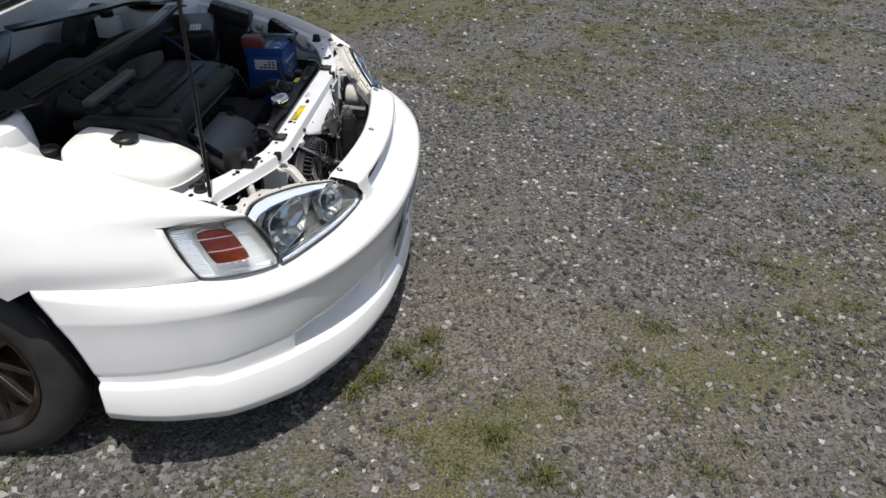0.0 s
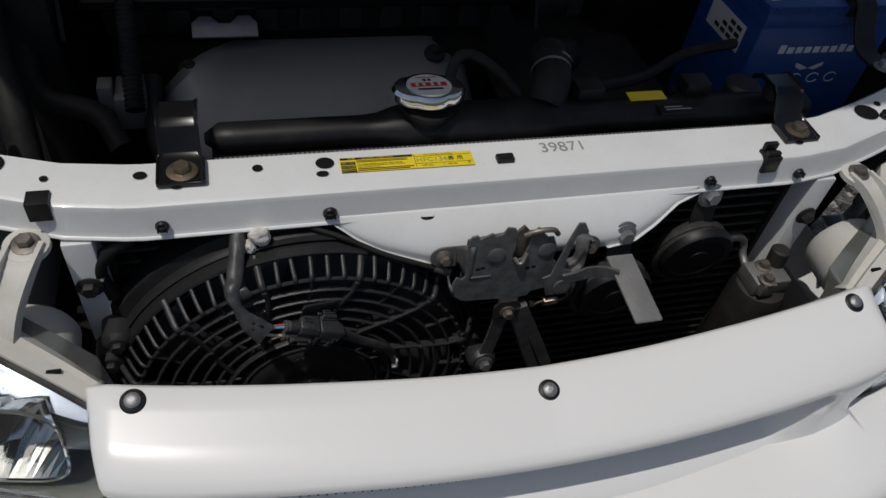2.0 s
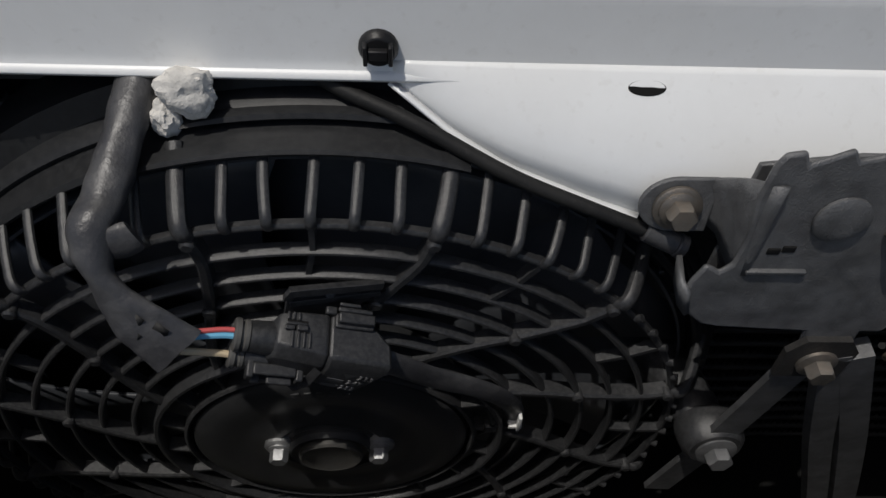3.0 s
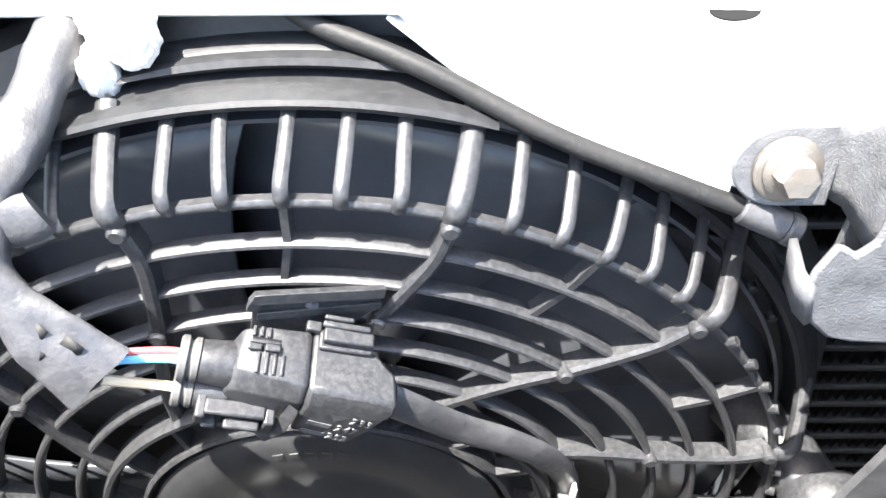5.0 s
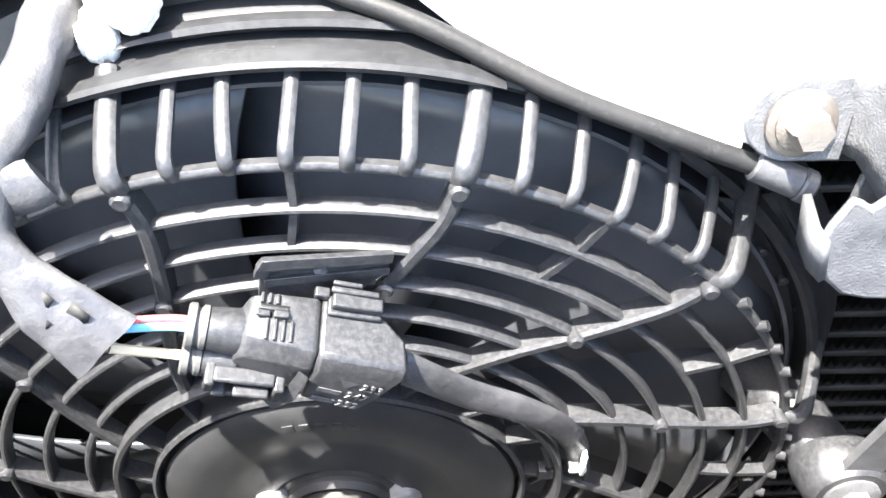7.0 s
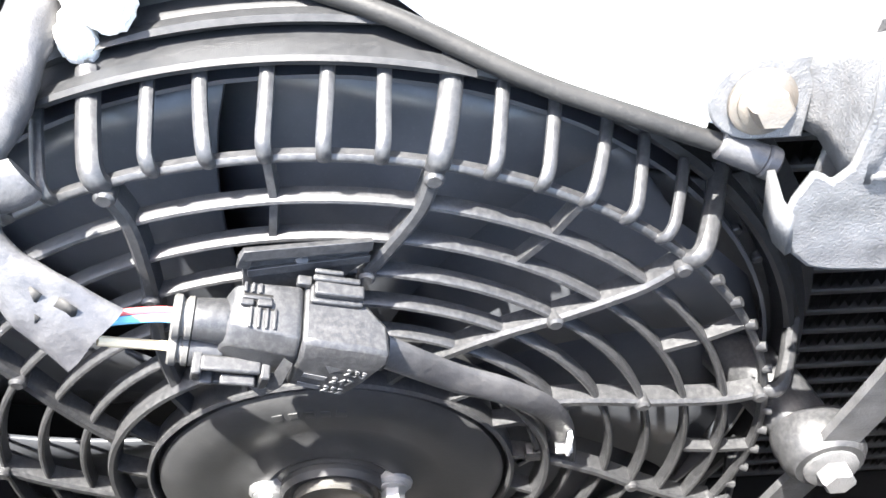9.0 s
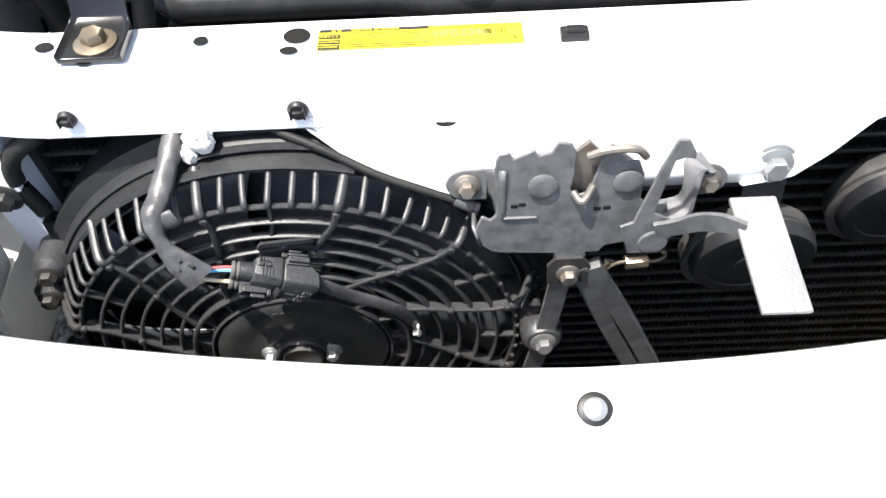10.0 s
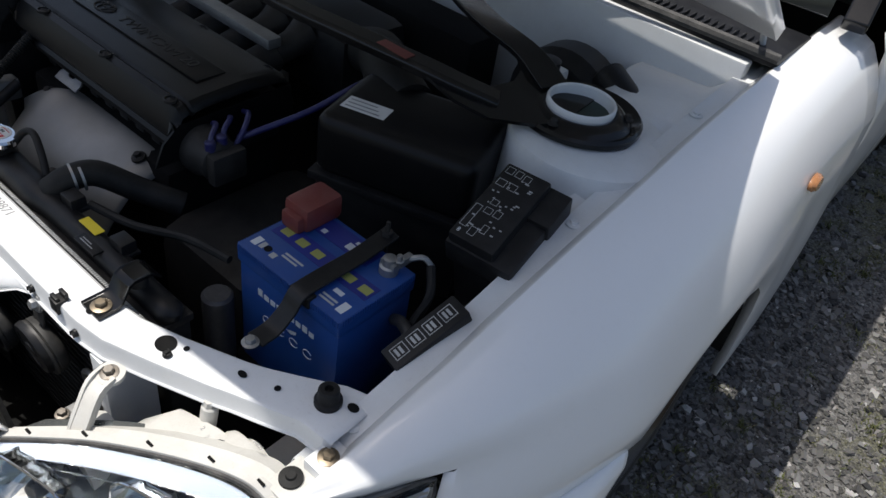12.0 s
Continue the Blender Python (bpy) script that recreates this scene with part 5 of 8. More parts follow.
# the lock hangs from the apron by its ears; shifted to fit the camera's view
for ob in lock.children_recursive:
    if ob is not cable and ob.parent is not cable:
        ob.data.transform(Matrix.Translation((0, -0.0035, 0.0070)))

# front crossmember low down that the stay and condenser stand on
bm = bm_new()
box(bm, -0.48, 0.48, -0.13, 0.06, 0.24, 0.31, 0.01)
part("lower_crossmember", bm, DEEP, car, "dark lower crossmember")
# side baffles at both ends of the condenser
for s in (-1, 1):
    bm = bm_new()
    box(bm, s * 0.352 - 0.012, s * 0.352 + 0.012, -0.035, 0.03, 0.31, 0.672, 0.003)
    baffle = part("side_baffle", bm, INNER_WHITE, car, "white inner panel beside the condenser")
    bm = bm_new()
    bolt(bm, (s * 0.352, -0.036, 0.622), (0, -1, 0), 0.007, 0.006, 0.011)
    part("baffle_bolt", bm, DARK_METAL, baffle)

# ---- condenser and cooling fan in front of the radiator ----
condenser = empty("condenser", (0, 0.0, 0.31), "black air-conditioning condenser with fine dusty fins", "condenser")
for i in range(25):
    z = 0.318 + 0.0148 * i
    bm = bm_new()
    box(bm, -0.335, 0.335, -0.006, 0.010, z - 0.0018, z + 0.0018, 0.0008, segs=1)
    part("cooling_tube", bm, FIN_TUBE, condenser)
bm = bm_new()
for i in range(24):
    z0, z1 = 0.318 + 0.0148 * i + 0.0022, 0.318 + 0.0148 * (i + 1) - 0.0022
    n = 300
    rows = []
    for k in range(n + 1):
        x = -0.335 + 0.67 * k / n
        z = z0 if k % 2 else z1
        rows.append([V(x, -0.0045, z), V(x, 0.008, z)])
    sheet(bm, rows)
fins = part("fin_core", bm, FIN, condenser, "fine zigzag cooling fins", smooth=False, fix=False)
tagged(fins, kind="stuff")
# Near-black sheet that paints the shade behind the fins
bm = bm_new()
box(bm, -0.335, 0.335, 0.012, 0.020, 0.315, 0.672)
part("core_shade_sheet", bm, DEEP, condenser)
for s in (-1, 1):
    bm = bm_new()
    box(bm, s * 0.338 - 0.004, s * 0.338 + 0.004, -0.010, 0.014, 0.312, 0.676, 0.001)
    part("end_plate", bm, DARK_METAL, condenser)

FC = V(-0.1753, 0.0, 0.4866)
GY = -0.0668


def fan_at(r, deg, y):
    a = radians(deg)
    return V(FC.x + r * math.sin(a), y, FC.z + r * math.cos(a))


def arc_band(bm, section, a0, a1, n, taper=0.0):
    """Carries a section, rows of (radius, y), round the fan from one angle to another."""
    loops = []
    for i in range(n + 1):
        t = i / n
        k = min(1.0, min(t, 1 - t) / taper) if taper else 1.0
        mid = sum(r for r, y in section) / len(section)
        loops.append([fan_at(mid + (r - mid) * (0.25 + 0.75 * k), a0 + (a1 - a0) * t, y) for r, y in section])
    if a1 - a0 >= 359.9:
        rows = [[bm.verts.new(q) for q in loop] for loop in loops[:-1]]
        rows.append(rows[0])
        for a, b in zip(rows, rows[1:]):
            for i in range(len(section)):
                j = (i + 1) % len(section)
                bm.faces.new((a[i], a[j], b[j], b[i]))
    else:
        rings(bm, loops, True, True, True)
    return bm


fan = empty("cooling_fan", (-0.1778, -0.045, 0.335), "dusty black cooling fan behind a round plastic guard", "fan")
# shroud: a stepped collar on a plate that widens towards its mountings
bm = bm_new()
lathe(bm, (FC.x, -0.012, FC.z), (0, -1, 0), [(0.187, -0.022), (0.187, 0.011), (0.1775, 0.0135), (0.1765, 0.0205), (0.1745, 0.0225), (0.1725, 0.0215), (0.1718, 0.0265), (0.1712, 0.0340), (0.1690, 0.0350), (0.1675, 0.0340), (0.1650, 0.0180), (0.1630, 0.0)], 120, False, False, up=(0, 0, 1))
shroud = part("shroud", bm, SHROUD, fan, "black shroud ring with a stepped rim")
bm = bm_new()
arc_band(bm, [(0.1700, -0.0465), (0.1702, -0.0520), (0.1716, -0.0525), (0.1728, -0.0515), (0.1730, -0.0465)], -20.5, 17.5, 40, 0.10)
part("rim_flange", bm, SHROUD, shroud, "thin lip along the top of the shroud")
bm = bm_new()
arc_band(bm, [(0.1735, -0.0380), (0.1752, -0.0395), (0.1768, -0.0385), (0.1768, -0.0345), (0.1735, -0.0340)], -15.0, 13.0, 30, 0.25)
part("rim_bead", bm, SHROUD, shroud, "raised bead along the top of the shroud")
bm = bm_new()
plate(bm, [(-0.186, -0.15), (0.186, -0.15), (0.190, -0.02), (0.172, 0.045), (0.160, 0.082)] + [(0.186 * math.cos(a), 0.186 * math.sin(a)) for a in np.linspace(0.52, math.pi - 0.52, 36)] + [(-0.176, 0.045), (-0.184, -0.02)], (FC.x, -0.0085, FC.z), (0, -1, 0), 0.002)
part("shroud_plate", bm, SHROUD, shroud)
# Dark disc on the solid plate, painted as shade inside the shroud
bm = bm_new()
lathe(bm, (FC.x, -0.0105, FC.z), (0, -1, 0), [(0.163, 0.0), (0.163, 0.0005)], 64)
part("opening_shade_disc", bm, DEEP, shroud)
# curved apron of the shroud beside the condenser, with its pins
bm = bm_new()
rows = []
for k in range(13):
    t = k / 12
    p = V(-0.046, -0.030, 0.598).lerp(V(0.004, -0.030, 0.470), t) + V(0.010, 0, 0) * math.sin(math.pi * t)
    rows.append([p + V(-0.022, 0.0, 0.0), p + V(-0.006, -0.006, 0.0), p + V(0.004, -0.004, 0.0), p + V(0.010, 0.006, 0.0), p + V(0.011, 0.018, 0.0)])
sheet(bm, rows)
part("shroud_apron", bm, SHROUD, shroud, "curved side of the shroud", solid=0.002)
for k in range(8):
    bm = bm_new()
    t = k / 7
    p = V(-0.040, -0.026, 0.578).lerp(V(0.004, -0.026, 0.478), t) + V(0.010, 0, 0) * math.sin(math.pi * t)
    cyl(bm, p, p + V(0.001, -0.014, -0.002), 0.0021, 10, bevel=0.0005)
    part("shroud_pin", bm, FAN_BLACK, shroud)
# mounting arm at the lower corner, with its bolt and tab
bm = bm_new()
sweep(bm, spline([V(-0.020, -0.030, 0.500), V(-0.012, -0.055, 0.502), V(-0.006, -0.074, 0.501)], 5), circle(0.0125, 14), up=(0, 0, 1), grow=lambda t: 1.05 - 0.2 * t)
lathe(bm, (-0.0052, -0.070, 0.5008), (0, -1, 0.1), [(0.0145, 0), (0.0150, 0.004), (0.0140, 0.012), (0.0115, 0.0150)], 24)
boss = part("mounting_boss", bm, FAN_BLACK, shroud, "black moulded mounting boss")
bm = bm_new()
bolt(bm, (-0.0050, -0.0850, 0.5020), (0, -1, 0.15), 0.0058, 0.0055, 0.0092)
part("boss_bolt", bm, LOCK_STEEL, boss)
for dx, dz in ((-0.163, 0.075), (-0.172, 0.048)):
    bm = bm_new()
    p = V(FC.x + dx, -0.02, FC.z + dz)
    lathe(bm, p, (0, -1, 0), [(0.014, 0), (0.013, 0.022), (0.009, 0.026)], 16)
    boss = part("mounting_boss", bm, FAN_BLACK, shroud)
    bm = bm_new()
    bolt(bm, p + V(0, -0.026, 0), (0, -1, 0), 0.006, 0.005, 0.009)
    part("boss_bolt", bm, DARK_METAL, boss)
# blades
for k in range(9):
    bm = bm_new()
    rows = []
    for i in range(9):
        r = 0.045 + 0.1165 * i / 8
        a0 = 40 * k + 12 * (i / 8) ** 1.5
        half = interp(i, [0, 8], [22, 24])
        rows.append([fan_at(r, a0 - half, -0.018), fan_at(r, a0 - half * 0.4, -0.0265), fan_at(r, a0 + half * 0.4, -0.0345), fan_at(r, a0 + half, -0.041)])
    sheet(bm, rows)
    part("fan_blade", bm, BLADE, fan, solid=0.002)
bm = bm_new()
lathe(bm, (FC.x, -0.024, FC.z), (0, -1, 0), [(0.1612, 0.0), (0.1625, 0.0), (0.1625, 0.020), (0.1612, 0.020)], 96, False, False)
part("blade_ring", bm, BLADE, fan, "smooth ring round the blade tips")
# guard: rings, swirled spokes and bent fingers
guard_bm = bm_new()
arc_band(guard_bm, [(0.0748, GY + 0.003), (0.0752, GY - 0.0035), (0.0762, GY - 0.0050), (0.0776, GY - 0.0050), (0.0784, GY - 0.0032), (0.0784, GY + 0.003)], 0, 360, 96)
guard = part("guard", guard_bm, FAN_BLACK, fan, "round black plastic fan guard")
bm = bm_new()
arc_band(bm, [(0.0630, GY + 0.003), (0.0632, GY - 0.0040), (0.0640, GY - 0.0050), (0.0652, GY - 0.0042), (0.0655, GY + 0.003)], 0, 360, 96)
part("guard_ring", bm, FAN_BLACK, guard)
RING_AT = [0.0870, 0.1003, 0.1134, 0.1268, 0.1401, 0.1534]
for r in RING_AT:
    bm = bm_new()
    w, d = (0.00125, 0.0046) if r < 0.15 else (0.0013, 0.0030)
    arc_band(bm, [(r - w, GY + d * 0.7), (r - w * 0.8, GY - d * 0.25), (r - w * 0.3, GY - d * 0.36), (r + w * 0.4, GY - d * 0.32), (r + w, GY - d * 0.10), (r + w, GY + d * 0.7)], 0, 360, 120)
    part("guard_ring", bm, FAN_BLACK, guard)


def swirl(r):
    """Angle by which a spoke trails its outer end."""
    return interp(r, [0.0755, 0.087, 0.1003, 0.1134, 0.1268, 0.1401, 0.1534], [-18.5, -13.8, -9.0, -4.8, -2.0, -0.2, 0.0])


A0, STEP = -14.6, 5.0
for k in range(72):
    a = A0 + STEP * k
    thick = k % 6 == 0
    rt, rn = (0.0027, 0.0031) if thick else (0.0015, 0.0019)
    lean = 0.35 * math.sin(k * 2.3)
    bm = bm_new()
    line = [fan_at(0.1532, a, GY - 0.0002), fan_at(0.1560, a, GY - 0.0012), fan_at(0.1590, a, GY + 0.0006), fan_at(0.1618, a + lean * 0.4, GY + 0.0050), fan_at(0.1652, a + lean * 0.8, GY + 0.0112), fan_at(0.1690, a + lean, GY + 0.0190)]
    if thick:
        line.append(fan_at(0.1722, a + lean, GY + 0.0245))
    bare = 47 < a < 125 and not thick
    if bare:
        line = line[:2]
    sweep(bm, spline(line, 3), [(rt * math.cos(t), rn * math.sin(t)) for t in np.linspace(0, 2 * math.pi, 11)[:-1]], up=tuple(fan_at(1, a + 90, 0) - FC))
    part("guard_finger", bm, FAN_BLACK, guard)
    if thick:
        bm = bm_new()
        rr = [0.0765, 0.0870, 0.1003, 0.1134, 0.1268, 0.1401, 0.1515]
        sweep(bm, spline([fan_at(r, a + swirl(r), GY + 0.0003) for r in rr], 3), [(-0.0022, 0.0036), (-0.0020, -0.0020), (-0.0010, -0.0030), (0.0010, -0.0030), (0.0020, -0.0020), (0.0022, 0.0036)], up=(0, 1, 0))
        part("guard_spoke", bm, FAN_BLACK, guard)
        for r in (0.1510, 0.1134):
            bm = bm_new()
            lathe(bm, fan_at(r, a + swirl(r), GY + 0.001), (0, -1, 0), [(0.0026, 0), (0.0026, 0.0042), (0.0018, 0.0050)], 12)
            part("guard_stud", bm, FAN_BLACK, guard)
    if k % 6 == 3:
        bm = bm_new()
        sweep(bm, [fan_at(r, a + 0.6 * swirl(r), GY + 0.0008) for r in (0.1268, 0.1401, 0.1534)], [(-0.0012, 0.003), (-0.0010, -0.0016), (0.0010, -0.0016), (0.0012, 0.003)], up=(0, 1, 0))
        part("guard_spoke", bm, FAN_BLACK, guard)
for k in range(18):
    bm = bm_new()
    a = 20 * k + 5
    sweep(bm, [fan_at(0.0640, a - 4, GY), fan_at(0.0765, a, GY)], [(-0.0009, 0.003), (-0.0008, -0.0034), (0.0008, -0.0034), (0.0009, 0.003)], up=(0, 1, 0))
    part("hub_rib", bm, FAN_BLACK, guard)
# motor plate with a dished middle
bm = bm_new()
lathe(bm, (FC.x, -0.040, FC.z), (0, -1, 0), [(0.0590, 0.0), (0.0622, 0.0270), (0.0612, 0.0305), (0.0580, 0.0325), (0.0480, 0.0330), (0.0400, 0.0318), (0.0330, 0.0312), (0.0290, 0.0330), (0.0240, 0.0335), (0.0215, 0.0318), (0.0200, 0.0330)], 72, True, True)
motor = part("fan_motor", bm, MOTOR, fan, "black motor plate with a steel boss")
bm = bm_new()
lathe(bm, (FC.x, -0.0715, FC.z), (0, -1, 0), [(0.0195, 0), (0.0195, 0.0035), (0.0178, 0.0055), (0.0160, 0.0040), (0.0140, 0.0040)], 40, False, False)
part("boss_collar", bm, MOTOR, motor)
bm = bm_new()
lathe(bm, (FC.x, -0.0720, FC.z), (0, -1, 0), [(0.0142, 0), (0.0142, 0.0062), (0.0132, 0.0072), (0.0118, 0.0064), (0.0, 0.0062)], 36, False, False)
part("motor_boss", bm, BOSS_STEEL, motor, "worn steel boss")
for dx, dz in ((-0.0228, 0.0035), (0.0215, 0.0030)):
    bm = bm_new()
    p = V(FC.x + dx, -0.0720, FC.z + dz)
    lathe(bm, p, (0, -1, 0), [(0.0070, 0), (0.0070, 0.0025), (0.0058, 0.0035)], 14)
    bolt(bm, p + V(0, -0.003, 0), (0, -1, 0), 0.0042, 0.0050, 0.0052)
    part("motor_bolt", bm, ZINC, motor)
for k, (dx, dz, w) in enumerate(((-0.012, 0.050, 0.0035), (-0.007, 0.0506, 0.0030), (-0.002, 0.0508, 0.0032), (0.003, 0.0506, 0.0030), (0.008, 0.050, 0.0034))):
    bm = bm_new()
    box(bm, FC.x + dx - w / 2, FC.x + dx + w / 2, -0.0732, -0.0728, FC.z + dz - 0.0016, FC.z + dz + 0.0016, 0.0001, Matrix.Rotation(radians(dx * 1100), 4, "Y"))
    part("moulded_bar", bm, MOTOR, motor)

# the whole fan is leaned a little forward and flattened to fit the camera's view
FAN_M = Matrix(((0.998, -0.0264, 0.0241, 0), (0.0261, 0.9975, 0.0613, 0), (-0.0098, -0.0649, 0.9270, 0), (0, 0, 0, 1)))
FAN_M = Matrix.Translation((-0.1778, -0.0823, 0.5013)) @ FAN_M @ Matrix.Translation((-FC.x, -GY, -FC.z))
for ob in fan.children_recursive:
    ob.data.transform(FAN_M)

# connector on its bracket
bx = V(0.0306, 0.0095, -0.0085).normalized()
bz = V(0.10, 0.10, 0.98)
bz = (bz - bx * bz.dot(bx)).normalized()
BT = Matrix.Translation((-0.1655, -0.0800, 0.6205)) @ Matrix((bx, bz.cross(bx), bz)).transposed().to_4x4()
bm = bm_new()
plate(bm, [(-0.0165, 0.0), (-0.0170, -0.0035), (-0.0168, -0.0180), (0.0020, -0.0190), (0.0080, -0.0150), (0.0100, -0.0105), (0.0140, -0.0075), (0.0160, -0.0010), (0.0150, 0.0)], (0, 0, 0), (0, -1, 0), 0.0016)
sweep(bm, spline([V(-0.0172, -0.0006, -0.004), V(-0.0164, -0.0012, -0.0005), V(-0.0145, -0.0014, 0.0003), V(0.0150, -0.0014, 0.0003)], 4), [(-0.0016, -0.0010), (0.0016, -0.0010), (0.0014, 0.0010), (-0.0014, 0.0010)], up=(0, 1, 0))
sweep(bm, [V(-0.0160, -0.0004, -0.0062), V(0.0152, -0.0004, -0.0050)], [(-0.0012, -0.0009), (0.0012, -0.0009), (0.0008, 0.0009), (-0.0008, 0.0009)], up=(0, 1, 0))
bmesh.ops.transform(bm, matrix=BT, verts=bm.verts)
bracket = part("connector_bracket", bm, FAN_BLACK, fan, "black bracket on the guard", bevel=0.0003)
# the connector's own axes: along its length, up and towards the viewer
CU = V(0.928, 0.081, -0.363)
CW = V(-0.001, -0.976, -0.220)
CV = V(0.372, -0.204, 0.905)
CT = Matrix((CU.normalized(), CV.normalized(), CW.normalized())).transposed().to_4x4()
CT = Matrix.Translation((-0.1712, -0.0925, 0.6030)) @ CT


def mm(*a):
    return CT @ (Vector(a) * 0.001)


def hull_part(name, rows_mm, mat, parent, label="", bevel=0.0006):
    """A block through four-cornered sections given in millimetres along the connector's axes."""
    b = bm_new()
    rings(b, [[mm(*q) for q in row] for row in rows_mm], True, True, True)
    return part(name, b, mat, parent, label, bevel=bevel)


def blocks(name, boxes_mm, mat, parent, label="", bevel=0.0004):
    b = bm_new()
    for u0, u1, v0, v1, w0, w1 in boxes_mm:
        t = bmesh.new()
        bmesh.ops.create_cube(t, size=1.0)
        bmesh.ops.scale(t, vec=(u1 - u0, v1 - v0, w1 - w0), verts=t.verts)
        bmesh.ops.translate(t, vec=((u0 + u1) / 2, (v0 + v1) / 2, (w0 + w1) / 2), verts=t.verts)
        bmesh.ops.scale(t, vec=(0.001, 0.001, 0.001), verts=t.verts)
        merge(b, t, CT)
    return part(name, b, mat, parent, label, bevel=bevel)


# socket half: a long block whose marked face slopes out towards its foot
plug = hull_part("connector", [
    [(0.0, 8.6, -9.0), (0.0, 8.6, 6.6), (0.0, 5.0, 9.4), (-1.0, -8.5, 11.8), (-1.0, -10.5, -8.0)],
    [(6.0, 8.6, -8.6), (6.0, 8.6, 7.0), (6.0, 5.0, 9.6), (5.0, -9.6, 12.0), (5.0, -10.5, -8.0)],
    [(16.0, 8.6, -4.6), (16.0, 8.6, 7.4), (16.0, 5.4, 9.6), (14.8, -11.4, 12.4), (15.0, -10.5, -5.0)],
    [(21.6, 8.2, 0.4), (22.2, 8.0, 8.0), (22.6, 5.6, 9.4), (19.5, -3.0, 10.2), (20.0, -9.0, 0.0)]], FAN_BLACK, fan, "dusty black two-part wire connector", 0.0010)
blocks("socket_rail", [(1.0, 14.5, 8.6, 10.2, -8.4, -3.4), (1.6, 14.2, 10.2, 12.6, -8.2, -4.6), (1.0, 13.0, 12.0, 13.4, -9.6, -8.0)], FAN_BLACK, plug, "raised rail on the socket", 0.0005)
blocks("rail_stop", [(-2.5, 1.2, 8.4, 10.6, -10.2, -7.6), (1.2, 8.5, 12.6, 13.8, -11.0, -9.8)], FAN_BLACK, plug, "", 0.0004)
bm = bm_new()
lathe(bm, mm(-2.0, 10.5, -14.5), CV + CW * 0.5, [(0.0021, -0.002), (0.0022, 0), (0.0016, 0.0014), (0.0, 0.0018)], 14, True, False)
part("clip_knob", bm, FAN_BLACK, plug)
# plug half with ribs and the slotted latch on its back
plug_half = hull_part("plug_half", [
    [(-19.0, 4.5, -4.0), (-19.0, 5.0, 3.0), (-19.0, 0.0, 7.0), (-19.0, -6.0, 7.0), (-19.0, -8.0, -4.0)],
    [(-17.0, 7.6, -6.6), (-17.0, 7.8, 3.6), (-17.0, 3.8, 7.4), (-17.0, -6.5, 8.0), (-17.0, -9.0, -6.0)],
    [(-12.0, 8.8, -7.4), (-12.0, 8.8, 4.6), (-12.0, 4.4, 8.4), (-12.0, -7.0, 9.0), (-12.0, -9.5, -7.0)],
    [(-1.4, 8.8, -7.8), (-1.2, 8.8, 6.2), (-1.2, 4.4, 9.2), (-1.6, -7.5, 10.0), (-1.2, -9.5, -7.6)],
    [(-0.2, 8.0, -7.2), (-0.2, 8.0, 6.0), (-0.2, 4.2, 8.6), (-0.2, -7.0, 9.2), (-0.2, -9.0, -7.0)]], FAN_BLACK, plug, "ribbed plug half with a moulded latch", 0.0012)
blocks("grip_rib", [(u, u + 0.7, 8.6, 9.5, -0.6, 4.8) for u in (-13.2, -11.2, -9.3, -7.4)] + [(u, u + 0.8, 8.6, 9.6, -7.0, -4.4) for u in (-15.0, -13.2, -11.4)], FAN_BLACK, plug_half, "", 0.0002)
blocks("latch_tab", [(-15.2, -8.2, 8.7, 9.7, -3.6, -2.6), (-11.6, -8.0, 8.7, 10.1, -2.6, -0.8), (-15.6, -12.4, 8.7, 9.9, -2.4, -0.8)], FAN_BLACK, plug_half, "", 0.0003)
# Thin black blocks put the shade of the latch's gaps into colour
blocks("latch_slot_shade", [(-14.8, -7.9, 8.66, 8.86, -4.4, -3.7), (-11.0, -7.2, 8.66, 8.86, -0.7, -0.2), (-12.3, -11.7, 8.66, 8.86, -3.0, -0.8)], DEEP, plug_half, "thin black block for the shade in a latch gap", 0.0)
# skirt flange between the halves and the lock arm below
hull_part("skirt", [
    [(-3.4, 3.0, 9.0), (-1.2, 3.6, 10.6), (-1.0, 2.6, 11.0), (-3.2, 2.0, 9.6)],
    [(-5.2, -6.0, 11.0), (-2.4, -6.2, 13.0), (-2.2, -7.0, 13.2), (-5.2, -7.0, 11.4)],
    [(-10.0, -11.0, 12.0), (-6.4, -12.0, 14.4), (-6.4, -12.8, 14.2), (-10.0, -11.8, 12.0)]], FAN_BLACK, plug, "", 0.0004)
blocks("lock_arm", [(-24.5, -22.0, -8.0, -2.5, 7.0, 13.0), (-22.5, -8.0, -3.6, -2.0, 8.0, 12.0), (-22.5, -19.0, -9.2, -7.4, 8.0, 13.5), (-20.0, -6.0, -11.0, -9.4, 8.5, 12.5), (-8.2, -5.6, -10.5, -2.5, 8.2, 13.0)], FAN_BLACK, plug, "squared lock arm under the plug", 0.0006)
blocks("lock_pad", [(-17.5, -9.0, -6.4, -4.6, 11.4, 14.2), (-17.2, -9.4, -8.2, -6.8, 11.4, 13.4), (-17.0, -10.0, -9.4, -8.4, 11.0, 12.8)], FAN_BLACK, plug, "", 0.0005)
# moulded marks on the socket's sloping face
fw = (mm(14.8, -11.4, 12.4) - mm(5.0, -9.6, 12.0)).normalized()
fu = (mm(6.0, 5.0, 9.6) - mm(5.0, -9.6, 12.0)).normalized()
fn = fw.cross(fu).normalized()
fu = fn.cross(fw).normalized()
face_m = Matrix((fw, fu, fn)).transposed().to_4x4()
face_m = Matrix.Translation(mm(9.2, -3.2, 10.85) + fn * 0.0003) @ face_m
